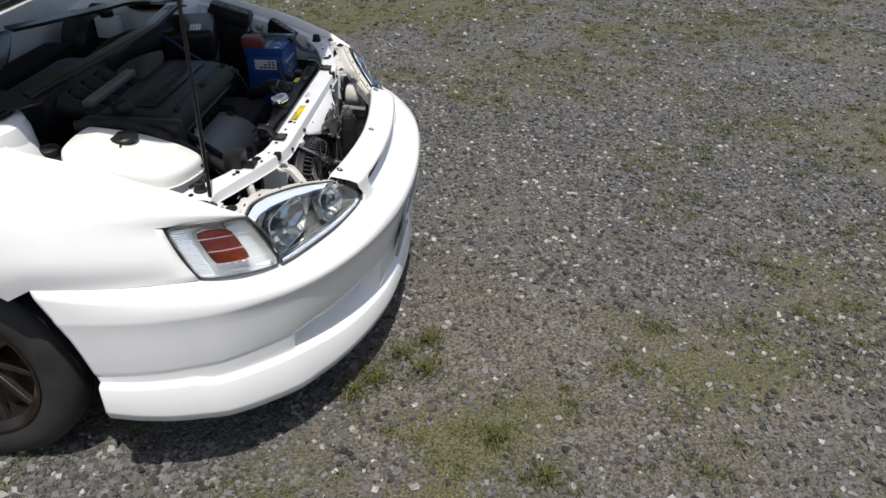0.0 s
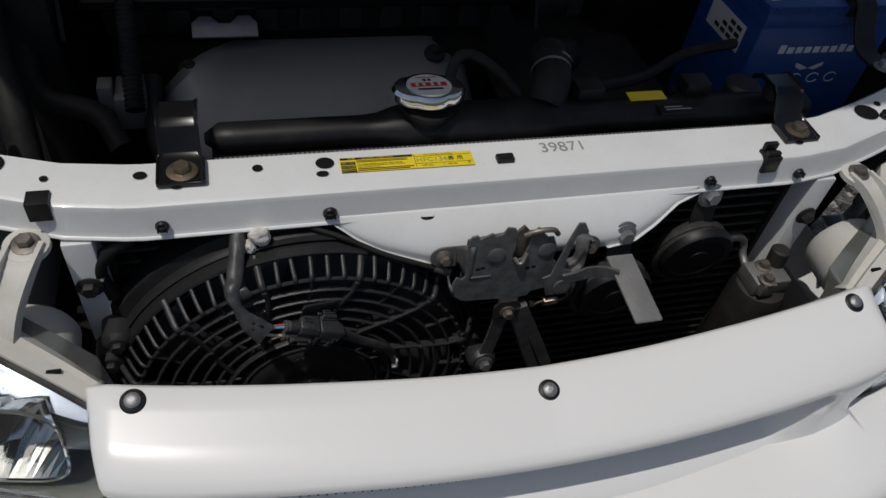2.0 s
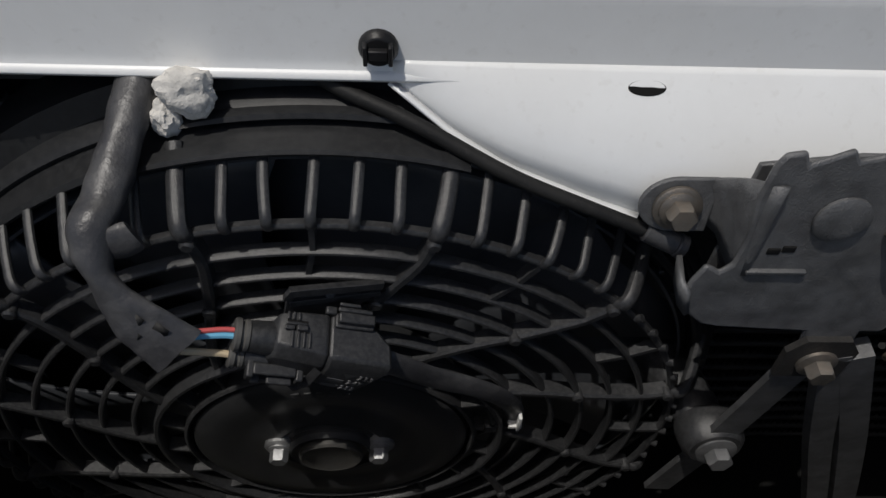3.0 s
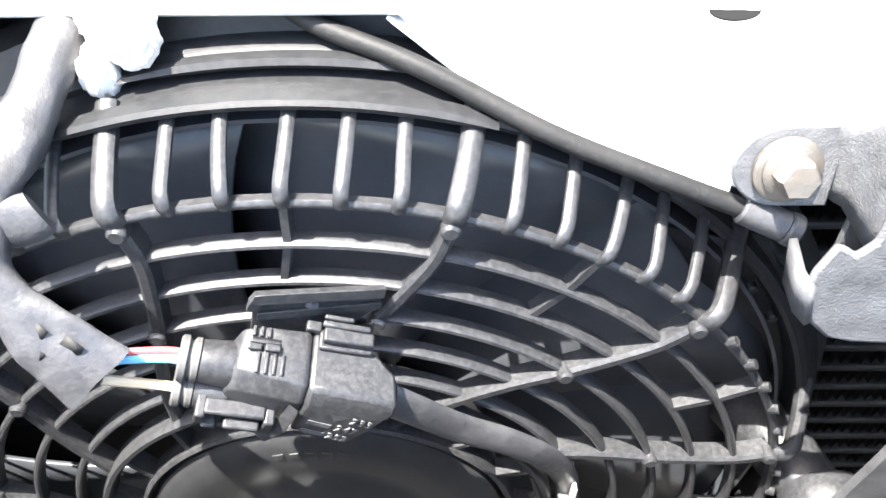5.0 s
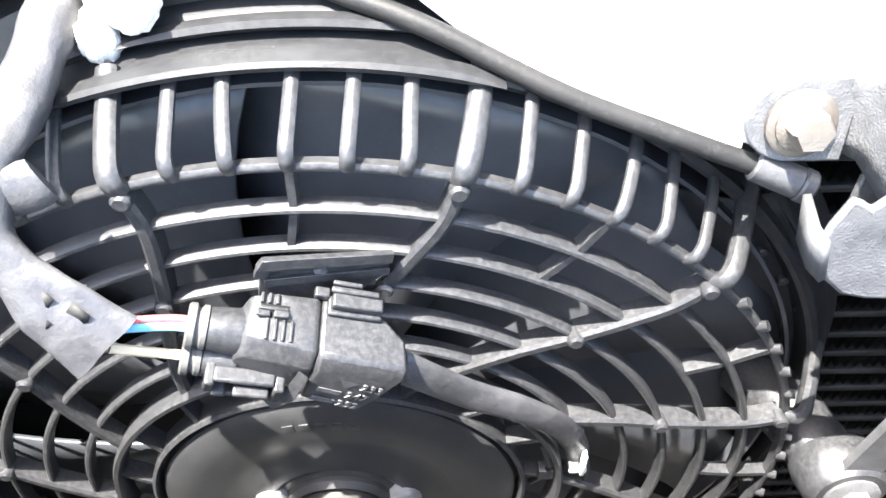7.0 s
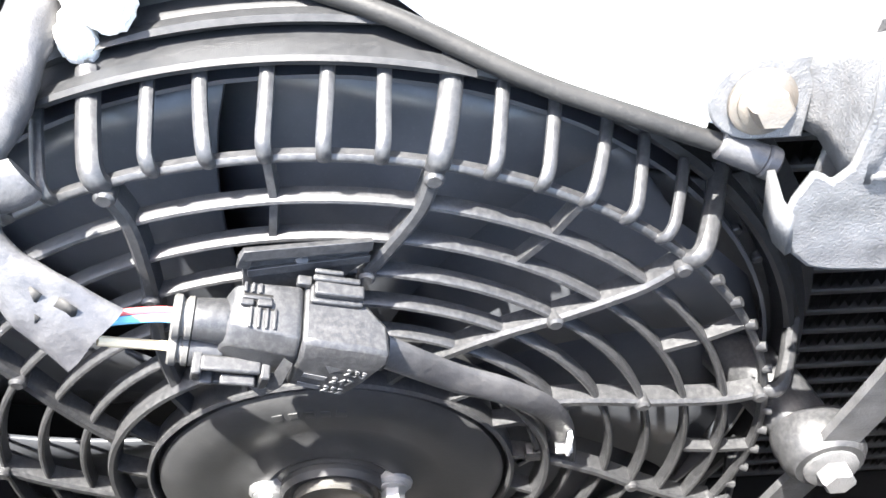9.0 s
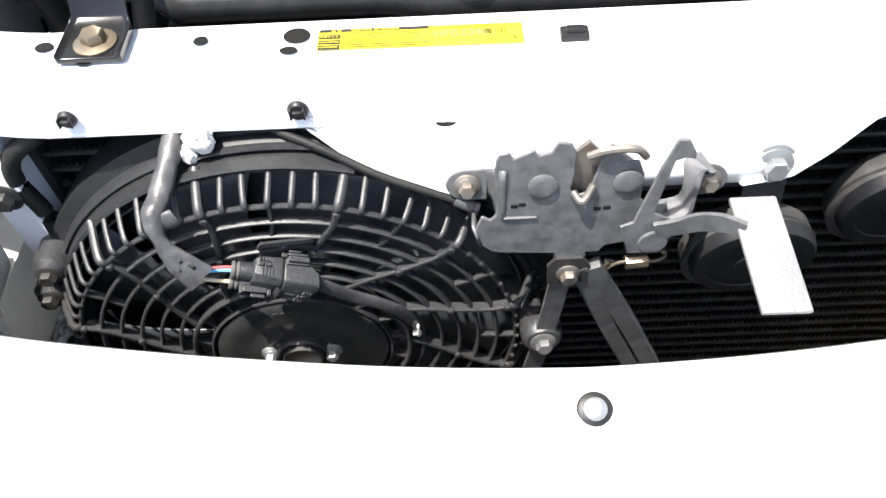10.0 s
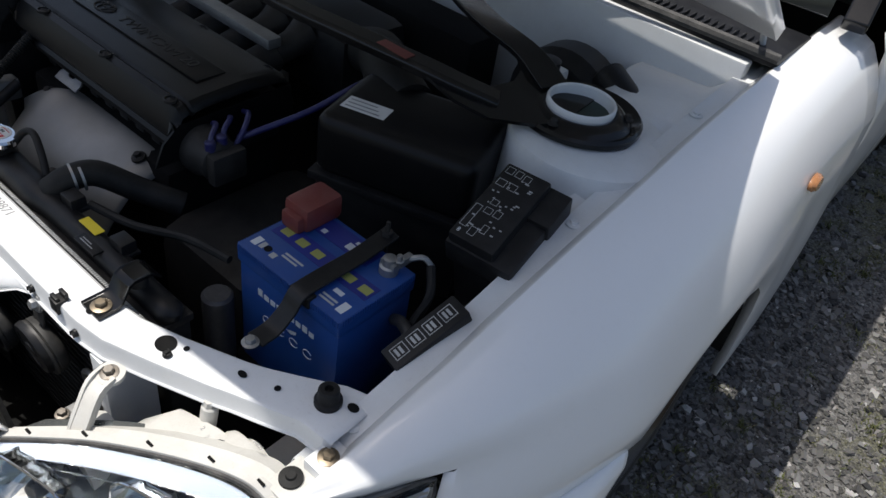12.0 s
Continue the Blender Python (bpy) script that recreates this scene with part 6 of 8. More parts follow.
for words, x, y, size in (("233", 0.0055, 0.0042, 0.0040), ("247", 0.0035, -0.0006, 0.0040), ("252", 0.0030, -0.0052, 0.0040)):
    text_part("moulded_number", words, size, face_m @ Matrix.Translation((x, y, 0.0001)), LOCK_STEEL, plug)
for k, y in enumerate((-0.0006, -0.0052)):
    b = bm_new()
    box(b, -0.0070, -0.0008, y - 0.0009, y + 0.0009, 0, 0.0002)
    bmesh.ops.transform(b, matrix=face_m, verts=b.verts)
    part("moulded_bar", b, LOCK_STEEL, plug)
bm = bm_new()
v = [bm.verts.new(face_m @ V(a, b_, 0.0002)) for a, b_ in ((-0.0010, 0.0024), (-0.0036, 0.0058), (0.0016, 0.0058))]
bm.faces.new(v)
part("moulded_arrow", bm, LOCK_STEEL, plug)
# two stepped wire seals, one over the other
for v0, w0, r in ((1.4, 0.6, 1.0), (-6.4, 5.0, 0.86)):
    bm = bm_new()
    at = mm(-18.6, v0, w0)
    lathe(bm, at, -CU, [(0.0056 * r, -0.001), (0.0058 * r, 0.0), (0.0052 * r, 0.0068), (0.0048 * r, 0.0070)], 24, True, True)
    barrel = part("wire_barrel", bm, FAN_BLACK, plug, "round barrel of the plug")
    bm = bm_new()
    lathe(bm, at - CU * 0.0068, -CU, [(0.0042 * r, 0), (0.0054 * r, 0.0004), (0.0054 * r, 0.0016), (0.0046 * r, 0.0021), (0.0046 * r, 0.0027), (0.0056 * r, 0.0032), (0.0056 * r, 0.0046), (0.0050 * r, 0.0051), (0.0022 * r, 0.0051)], 24)
    part("wire_seal", bm, SEAL_PALE, barrel, "pale ribbed rubber wire seal")
# short wires between the sleeve and the plug
for mat, v0, w0, e, r in ((WIRE_BLUE, 1.2, 1.2, (-45.0, 0.4, 3.4), 0.00115), (WIRE_RED, 2.4, -0.4, (-45.0, 1.8, 2.2), 0.00085), (WIRE_TAN, -6.2, 5.4, (-46.0, -2.6, 7.0), 0.00125)):
    bm = bm_new()
    tube(bm, [mm(-28.0, v0, w0), mm(-33.0, v0 * 0.95, w0), mm(-40.0, (v0 + e[1]) / 2, (w0 + e[2]) / 2), mm(*e)], r, 8)
    part("wire", bm, mat, plug)
# grey sleeve of the wiring, round at the top, pinched at the bend and flat at its mouth
SLEEVE_LINE = [V(-0.2280, -0.022, 0.6710), V(-0.2293, -0.036, 0.6665), V(-0.2319, -0.054, 0.6590), V(-0.2342, -0.069, 0.6540), V(-0.2372, -0.081, 0.6505), V(-0.2360, -0.088, 0.6440), V(-0.2315, -0.0945, 0.6360), V(-0.2245, -0.0995, 0.6275), V(-0.2143, -0.1035, 0.6172)]
line = spline(SLEEVE_LINE, 8)
mouth = V(0.0140, 0.0092, 0.0112).normalized()
bm = bm_new()
loops = []
for i, p in enumerate(line):
    t = i / (len(line) - 1)
    way = (line[min(i + 1, len(line) - 1)] - line[max(i - 1, 0)]).normalized()
    side = V(1, 0, 0).lerp(mouth, min(1.0, max(0.0, (t - 0.45) / 0.4)))
    side = (side - way * side.dot(way)).normalized()
    over = side.cross(way).normalized()
    wide = interp(t, [0, 0.30, 0.50, 0.60, 0.68, 0.76, 0.88, 1.0], [0.0068, 0.0066, 0.0068, 0.0060, 0.0040, 0.0056, 0.0086, 0.0100])
    thick = interp(t, [0, 0.35, 0.55, 0.66, 0.76, 1.0], [0.0056, 0.0054, 0.0046, 0.0050, 0.0030, 0.0026])
    loop = []
    for k in range(28):
        a = 2 * math.pi * k / 28
        fold = 1 + 0.10 * math.exp(-((t - 0.60) / 0.08) ** 2) * math.cos(3 * a + 9 * t)
        loop.append(p + side * (wide * fold * math.cos(a)) + over * (thick * math.sin(a) * (1 + 0.05 * math.sin(21 * t + 2 * a))))
    loops.append(loop)
inner = [[line[-1] + (q - line[-1]) * 0.84 for q in loops[-1]], [line[-3] + (q - line[-3]) * 0.70 for q in loops[-3]]]
rings(bm, loops + inner, True, True, True)
for v in bm.verts:
    v.co += V(noise.noise(v.co * 150), noise.noise(v.co * 150 + V(7, 1, 3)), noise.noise(v.co * 150 + V(2, 9, 5))) * 0.0006
sleeve = part("wiring_sleeve", bm, SLEEVE, fan, "creased grey wiring sleeve, pinched at its bend")
# lobe that the sleeve throws up beside the pinch
bm = bm_new()
lobe = spline([V(-0.2360, -0.0835, 0.6458), V(-0.2315, -0.0840, 0.6466), V(-0.2265, -0.0825, 0.6480), V(-0.2242, -0.0812, 0.6488)], 5)
sweep(bm, lobe, circle(0.0046, 14, 0.42), up=(0.2, -1, 0.4), grow=lambda t: 0.75 + 0.5 * math.sin(math.pi * min(1, t * 0.75)))
part("sleeve_fold", bm, SLEEVE, sleeve)
# torn tape on the sleeve's mouth
for k, (t0, s0, w, h) in enumerate(((0.86, 0.10, 0.0042, 0.0030), (0.93, 0.45, 0.0030, 0.0046), (0.90, -0.35, 0.0026, 0.0022))):
    i = int(t0 * (len(line) - 1))
    way = (line[i + 1] - line[i - 1]).normalized()
    side = (mouth - way * mouth.dot(way)).normalized()
    over = side.cross(way).normalized()
    over = over if over.y < 0 else -over
    bm = bm_new()
    c = line[i] + side * (s0 * 0.0080) + over * 0.0025
    quad = [bm.verts.new(c + side * (w * a) + way * (h * b) + over * e) for a, b, e in ((-0.5, -0.5, 0.0), (0.5, -0.6, 0.0003), (0.6, 0.4, 0.0006), (0.0, 0.55, 0.0002), (-0.5, 0.4, 0.0))]
    bm.faces.new(quad)
    part("tape_scrap", bm, RUBBER, sleeve, "dark torn tape", solid=0.0001)
# flat motor cable from the plug to the hub
bm = bm_new()
q = mm(21.0, -1.0, 3.0)
tube(bm, [q, mm(25.5, -2.0, 3.5), V(-0.1325, -0.0900, 0.5735), V(-0.1175, -0.0875, 0.5610), V(-0.1045, -0.0845, 0.5455), V(-0.0972, -0.0815, 0.5280), V(-0.0955, -0.0790, 0.5120), V(-0.1005, -0.0780, 0.4960)], 0.0050, 14, 7, up=(0, -1, 0.6), flat=0.42, grow=lambda t: 1.0 - 0.2 * t)
motor_cable = part("motor_cable", bm, SLEEVE, fan, "flat grey motor cable")
bm = bm_new()
lathe(bm, mm(20.8, -1.0, 3.0), CU, [(0.0052, 0), (0.0054, 0.002), (0.0046, 0.0026)], 18)
part("cable_gland", bm, RUBBER, motor_cable, "black cable gland")
bm = bm_new()
box(bm, -0.0980, -0.0920, -0.0840, -0.0740, 0.5115, 0.5140, 0.0004)
box(bm, -0.0945, -0.0930, -0.0850, -0.0740, 0.5115, 0.5245, 0.0003)
part("cable_clip", bm, PAPER, motor_cable, "pale cable clip")
bm = bm_new()
tube(bm, [V(-0.1075, -0.0800, 0.5250), V(-0.1050, -0.0830, 0.5160), V(-0.1065, -0.0815, 0.5060), V(-0.1100, -0.0800, 0.4980)], 0.0012, 8)
box(bm, -0.1085, -0.1030, -0.0840, -0.0795, 0.5070, 0.5130, 0.0008)
part("cable_tie", bm, FAN_BLACK, motor_cable)
# lump of torn foam between shroud and support
foam_bm = bm_new()
for cx, cz, rx, rz, seed in ((-0.2110, 0.6700, 0.0092, 0.0085, 0), (-0.2205, 0.6590, 0.0046, 0.0066, 5)):
    tmp = bmesh.new()
    bmesh.ops.create_icosphere(tmp, subdivisions=4, radius=1.0)
    for v in tmp.verts:
        c = v.co + V(seed, 0, 0)
        k = 1 + 0.30 * noise.noise(c * 1.5) + 0.18 * abs(noise.noise(c * 3.7)) - 0.10 * abs(noise.noise(c * 9.0))
        v.co = V(cx + rx * v.co.x * k, -0.0415 + 0.0060 * v.co.y * k, cz + rz * v.co.z * k)
    merge(foam_bm, tmp)
foam = part("foam_lump", foam_bm, FOAM, None, angle=30)
tagged(foam, "torn lump of off-white foam under the support", "foam")

# dark hose on the far side of the fan
bm = bm_new()
tube(bm, [V(-0.312, -0.028, 0.668), V(-0.335, -0.030, 0.652), V(-0.343, -0.030, 0.630), V(-0.338, -0.030, 0.595), V(-0.346, -0.030, 0.560), V(-0.350, -0.032, 0.525)], 0.006, 10, 6)
wiring = part("wiring_branch", bm, RUBBER, None)
tagged(wiring, "black taped wiring branch beside the condenser", "wiring")

# ---- horns ----
horn = empty("horn", (0.219, -0.034, 0.655), "round black disc horn on a steel strap", "horn", "horns under the support")
bm = bm_new()
sweep(bm, spline([V(0.219, -0.0335, 0.668), V(0.219, -0.0350, 0.650), V(0.2195, -0.0385, 0.632), V(0.221, -0.0400, 0.605)], 4), [(-0.0125, -0.0012), (0.0125, -0.0012), (0.0125, 0.0012), (-0.0125, 0.0012)], up=(0, -1, 0))
part("strap", bm, DARK_METAL, horn, "dark steel strap")
bm = bm_new()
lathe(bm, (0.2195, -0.034, 0.664), (0, -1, 0.2), [(0.0135, 0), (0.0135, 0.0015), (0.012, 0.002)], 24)
bolt(bm, (0.2195, -0.0358, 0.664), (0, -1, 0.2), 0.0072, 0.0065, 0.0115)
part("bolt", bm, ZINC, horn)
HC = V(0.2212, -0.050, 0.597)
HW = V(0, -1, -0.12)
bm = bm_new()
lathe(bm, HC + V(0, 0.028, -0.003), HW, [(0.020, 0), (0.034, 0.004), (0.041, 0.012), (0.0415, 0.020), (0.0395, 0.021), (0.0405, 0.0225), (0.0420, 0.0230), (0.0420, 0.0265), (0.0400, 0.0275)], 48, True, True)
part("horn_body", bm, FIN_TUBE, horn, "grey-rimmed horn shell")
bm = bm_new()
lathe(bm, HC + V(0, 0.0010, -0.0001), HW, [(0.0395, 0), (0.0385, 0.006), (0.0370, 0.0085), (0.0290, 0.0090), (0.0285, 0.0078), (0.0120, 0.0082), (0.0115, 0.0095), (0.006, 0.0100), (0.0, 0.0096)], 48, True, False)
part("horn_face", bm, BLACK, horn, "ribbed black face")
copy_thing(horn, pose(0.1225, -0.056, 0.636))
# pipe loop and valve block beside the lamp
bm = bm_new()
tube(bm, [V(0.270, -0.012, 0.520), V(0.268, -0.018, 0.553), V(0.277, -0.020, 0.573), V(0.295, -0.020, 0.580), V(0.309, -0.020, 0.572), V(0.312, -0.026, 0.555), V(0.312, -0.045, 0.545)], 0.0042, 10, 6)
pipe = part("refrigerant_pipe", bm, ALU, None)
tagged(pipe, "bent grey refrigerant pipe", "pipe")
drier = empty("receiver_drier", (0.325, -0.055, 0.36), "grey receiver drier with a bolted top block", "receiver drier")
bm = bm_new()
lathe(bm, (0.325, -0.058, 0.34), (0, 0, 1), [(0.030, 0), (0.031, 0.005), (0.031, 0.185), (0.027, 0.198), (0.012, 0.203)], 32)
part("canister", bm, DARK_METAL, drier, "dull grey canister")
bm = bm_new()
box(bm, 0.302, 0.346, -0.074, -0.040, 0.540, 0.560, 0.003)
box(bm, 0.306, 0.322, -0.080, -0.062, 0.545, 0.563, 0.002)
part("top_block", bm, ALU, drier, "cast aluminium top block")
for x, y, z in ((0.313, -0.072, 0.563), (0.322, -0.050, 0.560)):
    bm = bm_new()
    bolt(bm, (x, y, z), (0, 0, 1), 0.006, 0.005, 0.009)
    part("block_bolt", bm, BOLT, drier)
bm = bm_new()
cyl(bm, (0.340, -0.046, 0.558), (0.340, -0.044, 0.580), 0.0105, 18, bevel=0.002)
part("valve_cap", bm, DARK_METAL, drier, "dark valve cap")

# ---- radiator: tank, cap and brackets ----
radiator = empty("radiator", (0.06, 0.062, 0.36), "black radiator with a plastic top tank behind the support", "radiator")
bm = bm_new()
rows = []
for x in np.linspace(-0.250, 0.378, 50):
    r = interp(x, [-0.25, -0.10, -0.075, 0.02, 0.055, 0.09, 0.11, 0.378], [0.013, 0.013, 0.021, 0.021, 0.022, 0.017, 0.016, 0.016])
    end = min(1.0, (x + 0.250) / 0.006 + 0.35, (0.378 - x) / 0.006 + 0.35)
    zc = 0.694
    rows.append([V(x, 0.060 + r * end * 1.15 * math.cos(a), zc + r * end * math.sin(a)) for a in np.linspace(0, 2 * math.pi, 15)[:-1]])
rings(bm, rows, True, True, True)
part("top_tank", bm, BLACK, radiator, "black plastic top tank", angle=50)
bm = bm_new()
box(bm, -0.245, 0.372, 0.0285, 0.086, 0.672, 0.6835, 0.001)
box(bm, -0.245, 0.372, 0.0310, 0.0345, 0.682, 0.6925, 0.0008)
part("tank_rim", bm, DARK_METAL, radiator, "crimped metal rim")
bm = bm_new()
for i in range(150):
    x = -0.243 + i * 0.0041
    box(bm, x, x + 0.0027, 0.0270, 0.0320, 0.6830, 0.6950)
teeth = part("crimp_teeth", bm, ZINC, radiator, "row of small crimped teeth")
tagged(teeth, kind="stuff")
bm = bm_new()
box(bm, -0.245, 0.372, 0.042, 0.080, 0.36, 0.672, 0.001)
part("core", bm, FIN, radiator)
bm = bm_new()
lathe(bm, (-0.051, 0.061, 0.705), (0, -0.12, 1), [(0.022, 0), (0.022, 0.012), (0.026, 0.014), (0.026, 0.019), (0.020, 0.020)], 32)
part("filler_neck", bm, BLACK, radiator, "black filler neck")
cap_m = Matrix.Translation((-0.051, 0.0585, 0.7285)) @ Matrix.Rotation(radians(-7), 4, "X")
bm = bm_new()
loops = []
for k, (g, h) in enumerate(((0.96, 0.0), (1.0, 0.002), (1.0, 0.008), (0.93, 0.0115))):
    loop = []
    for i in range(48):
        a = 2 * math.pi * i / 48
        r = 0.0255 + 0.0085 * max(0, abs(math.cos(a)) - 0.62) / 0.38
        loop.append(cap_m @ V(r * g * math.cos(a), r * g * math.sin(a), h))
    loops.append(loop)
rings(bm, loops, True, True, True)
cap = part("radiator_cap", bm, CHROME, radiator, "bright metal cap with a red and white label", angle=30)
bm = bm_new()
lathe(bm, cap_m @ V(0, 0, 0.0112), cap_m.to_3x3() @ V(0, 0, 1), [(0.0205, 0), (0.0205, 0.0008)], 40)
disc = part("cap_label", bm, PAPER, cap, "white round label")
for x0, x1, y0, y1, mat in ((-0.0165, 0.0165, -0.0025, 0.0045, RED_INK), (-0.0115, 0.0115, -0.0085, -0.0055, INK), (-0.004, -0.001, 0.0075, 0.0115, INK), (0.0005, 0.0035, 0.0075, 0.0115, INK), (-0.010, 0.010, 0.0140, 0.0152, RED_INK)):
    b = bm_new()
    box(b, x0, x1, y0, y1, 0.0119, 0.0123)
    bmesh.ops.transform(b, matrix=cap_m, verts=b.verts)
    part("label_bar", b, mat, disc)
for x in (-0.011, -0.0045, 0.003, 0.0095):
    b = bm_new()
    box(b, x - 0.0012, x + 0.0012, -0.0015, 0.0035, 0.0122, 0.0126)
    bmesh.ops.transform(b, matrix=cap_m, verts=b.verts)
    part("label_bar", b, PAPER, disc)
for x in (-0.268, 0.316):
    bm = bm_new()
    pts = [V(x, -0.014, 0.7080), V(x, 0.012, 0.7085), V(x, 0.020, 0.7120), V(x, 0.030, 0.7300), V(x, 0.038, 0.7345), V(x, 0.060, 0.7340), V(x, 0.072, 0.7250)]
    loops = []
    for k, p in enumerate(pts):
        w = 0.019 if k in (0, 1) else 0.0165
        loops.append([p + V(-w, 0, -0.002), p + V(-w, 0, 0.004), p + V(-w + 0.003, 0, 0.0015), p + V(w - 0.003, 0, 0.0015), p + V(w, 0, 0.004), p + V(w, 0, -0.002)])
    rings(bm, loops, True, True, True)
    brk = part("tank_bracket", bm, GLOSS_BLACK, radiator, "black pressed bracket", bevel=0.0008)
    bm = bm_new()
    bolt(bm, (x + 0.001, 0.0, 0.7095), (0, 0, 1), 0.0072, 0.006, 0.0125)
    part("bracket_bolt", bm, BRASS_BOLT, brk, "brassy flanged bolt")
    bm = bm_new()
    cyl(bm, (x, 0.050, 0.715), (x, 0.050, 0.733), 0.012, 16)
    part("rubber_bush", bm, RUBBER, brk)
# small clips and yellow tag on the tank
for x in (0.118, 0.238):
    bm = bm_new()
    box(bm, x - 0.014, x + 0.014, 0.066, 0.088, 0.704, 0.722, 0.002)
    box(bm, x - 0.018, x + 0.018, 0.064, 0.090, 0.701, 0.706, 0.001)
    part("tank_clip", bm, BLACK, radiator, "black tank clip")
bm = bm_new()
box(bm, 0.160, 0.200, 0.060, 0.074, 0.7105, 0.7115)
tag = part("tank_tag", bm, YELLOW, radiator, "small yellow tag")
bm = bm_new()
box(bm, 0.185, 0.232, 0.038, 0.054, 0.7065, 0.7100, 0.002)
plate_ob = part("tank_plate", bm, BLACK, radiator)
for k in range(2):
    b = bm_new()
    box(b, 0.192, 0.220 - 0.008 * k, 0.0435 + 0.004 * k, 0.0448 + 0.004 * k, 0.7101, 0.7104)
    part("print_bar", b, PALE_INK, plate_ob)
# hoses
bm = bm_new()
tube(bm, [V(0.070, 0.068, 0.704), V(0.083, 0.090, 0.722), V(0.092, 0.125, 0.722), V(0.120, 0.170, 0.690), V(0.160, 0.215, 0.665)], 0.019, 16, 6)
hose = part("upper_hose", bm, RUBBER, radiator, "thick black upper radiator hose")
bm = bm_new()
for d in (0.0, 0.010):
    tube_pts = [V(0.0835 + d * 0.5, 0.094 + d, 0.7225)]
    lathe(bm, tube_pts[0], (0.25, 1, 0.1), [(0.0205, 0), (0.0205, 0.0035)], 24, False, False)
part("hose_clamp", bm, ZINC, hose, "bright wire hose clamp")
bm = bm_new()
tube(bm, [V(-0.030, 0.066, 0.722), V(-0.022, 0.085, 0.745), V(-0.005, 0.092, 0.750), V(0.022, 0.086, 0.735), V(0.045, 0.078, 0.712)], 0.0052, 10, 6)
part("overflow_hose", bm, RUBBER, radiator, "thin black overflow hose")

# ---- engine ----
engine = empty("engine", (-0.10, 0.35, 0.40), "dark four-cylinder engine under a black plastic cover", "engine")
CZ = 0.790
bm = bm_new()
rows = []
for x in np.linspace(-0.375, 0.110, 30):
    e = min(1.0, (0.110 - x) / 0.014, (x + 0.375) / 0.02)
    k = 0.35 + 0.65 * math.sqrt(max(e, 0))
    z = CZ - 0.016 * (1 - k)
    back = 0.470
    rows.append([V(x, 0.250, CZ - 0.080), V(x, 0.243, CZ - 0.074), V(x, 0.243, CZ - 0.066), V(x, 0.248, CZ - 0.060 + 0.02 * (k - 1)), V(x, 0.240, CZ - 0.048 * k - 0.01 * (1 - k)), V(x, 0.246, z - 0.026), V(x, 0.258, z - 0.007), V(x, 0.270, z - 0.003), V(x, 0.276, z - 0.007), V(x, 0.280, z - 0.003), V(x, 0.300, z), V(x, 0.380, z + 0.003), V(x, 0.440, z), V(x, 0.458, z - 0.008), V(x, back, z - 0.05)])
sheet(bm, rows)
cover = part("engine_cover", bm, COVER, engine, "matt black ribbed plastic cover", solid=0.003, angle=30)
for s, x in ((-1, -0.376), (1, 0.1105)):
    bm = bm_new()
    plate(bm, [(0.206 - 0.35, CZ - 0.085 - 0.70), (0.470 - 0.35, CZ - 0.085 - 0.70), (0.462 - 0.35, CZ - 0.022 - 0.70), (0.25 - 0.35, CZ - 0.026 - 0.70), (0.222 - 0.35, CZ - 0.050 - 0.70)] if s > 0 else [(-(0.206 - 0.35), CZ - 0.085 - 0.70), (-(0.470 - 0.35), CZ - 0.085 - 0.70), (-(0.462 - 0.35), CZ - 0.022 - 0.70), (-(0.25 - 0.35), CZ - 0.026 - 0.70), (-(0.222 - 0.35), CZ - 0.050 - 0.70)], (x, 0.35, 0.70), (s, 0, 0), 0.004)
    part("cover_end", bm, COVER, cover)
# raised panel with emblem and words
bm = bm_new()
box(bm, -0.300, 0.060, 0.318, 0.372, CZ + 0.0015, CZ + 0.0045, 0.0015)
raised = part("name_panel", bm, COVER, cover)
text_part("cover_words", "TWINCAM 20", 0.030, Matrix.Translation((-0.085, 0.345, CZ + 0.0048)) @ Matrix.Diagonal((1.15, 1, 1, 1)), DARK_METAL, raised, "embossed grey words", 0.0008)
bm = bm_new()
ring = [V(-0.239 + 0.023 * math.cos(2 * math.pi * i / 32), 0.345 + 0.0155 * math.sin(2 * math.pi * i / 32), CZ + 0.0052) for i in range(32)]
sweep(bm, ring, circle(0.0014, 6), close=True)
for rx, ry, dy in ((0.009, 0.0148, 0), (0.017, 0.006, 0.006)):
    sweep(bm, [V(-0.239 + rx * math.cos(2 * math.pi * i / 32), 0.345 + dy + ry * math.sin(2 * math.pi * i / 32), CZ + 0.0052) for i in range(32)], circle(0.0011, 6), close=True)
part("emblem", bm, DARK_METAL, raised, "embossed oval emblem")
for x, y in ((-0.29, 0.262), (-0.10, 0.262), (0.075, 0.262), (-0.10, 0.44), (0.075, 0.44), (-0.29, 0.44)):
    bm = bm_new()
    lathe(bm, (x, y, CZ - 0.005), (0, 0, 1), [(0.011, 0), (0.011, 0.004), (0.008, 0.005), (0.0075, 0.002), (0.005, 0.0025), (0.0, 0.006)], 20, True, False)
    part("cover_bolt", bm, DARK_METAL, cover)
# head and block
bm = bm_new()
box(bm, -0.350, 0.085, 0.285, 0.46, 0.660, 0.716, 0.006)
for i in range(9):
    box(bm, -0.33 + i * 0.046, -0.305 + i * 0.046, 0.270, 0.29, 0.672, 0.706, 0.004)
part("cylinder_head", bm, DARK_METAL, engine, "dusty cast cylinder head")
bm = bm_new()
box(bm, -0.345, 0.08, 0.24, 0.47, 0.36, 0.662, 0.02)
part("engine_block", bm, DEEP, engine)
bm = bm_new()
box(bm, 0.085, 0.34, 0.20, 0.50, 0.36, 0.60, 0.05)
part("gearbox", bm, DARK_METAL, engine)
# lifting eye
bm = bm_new()
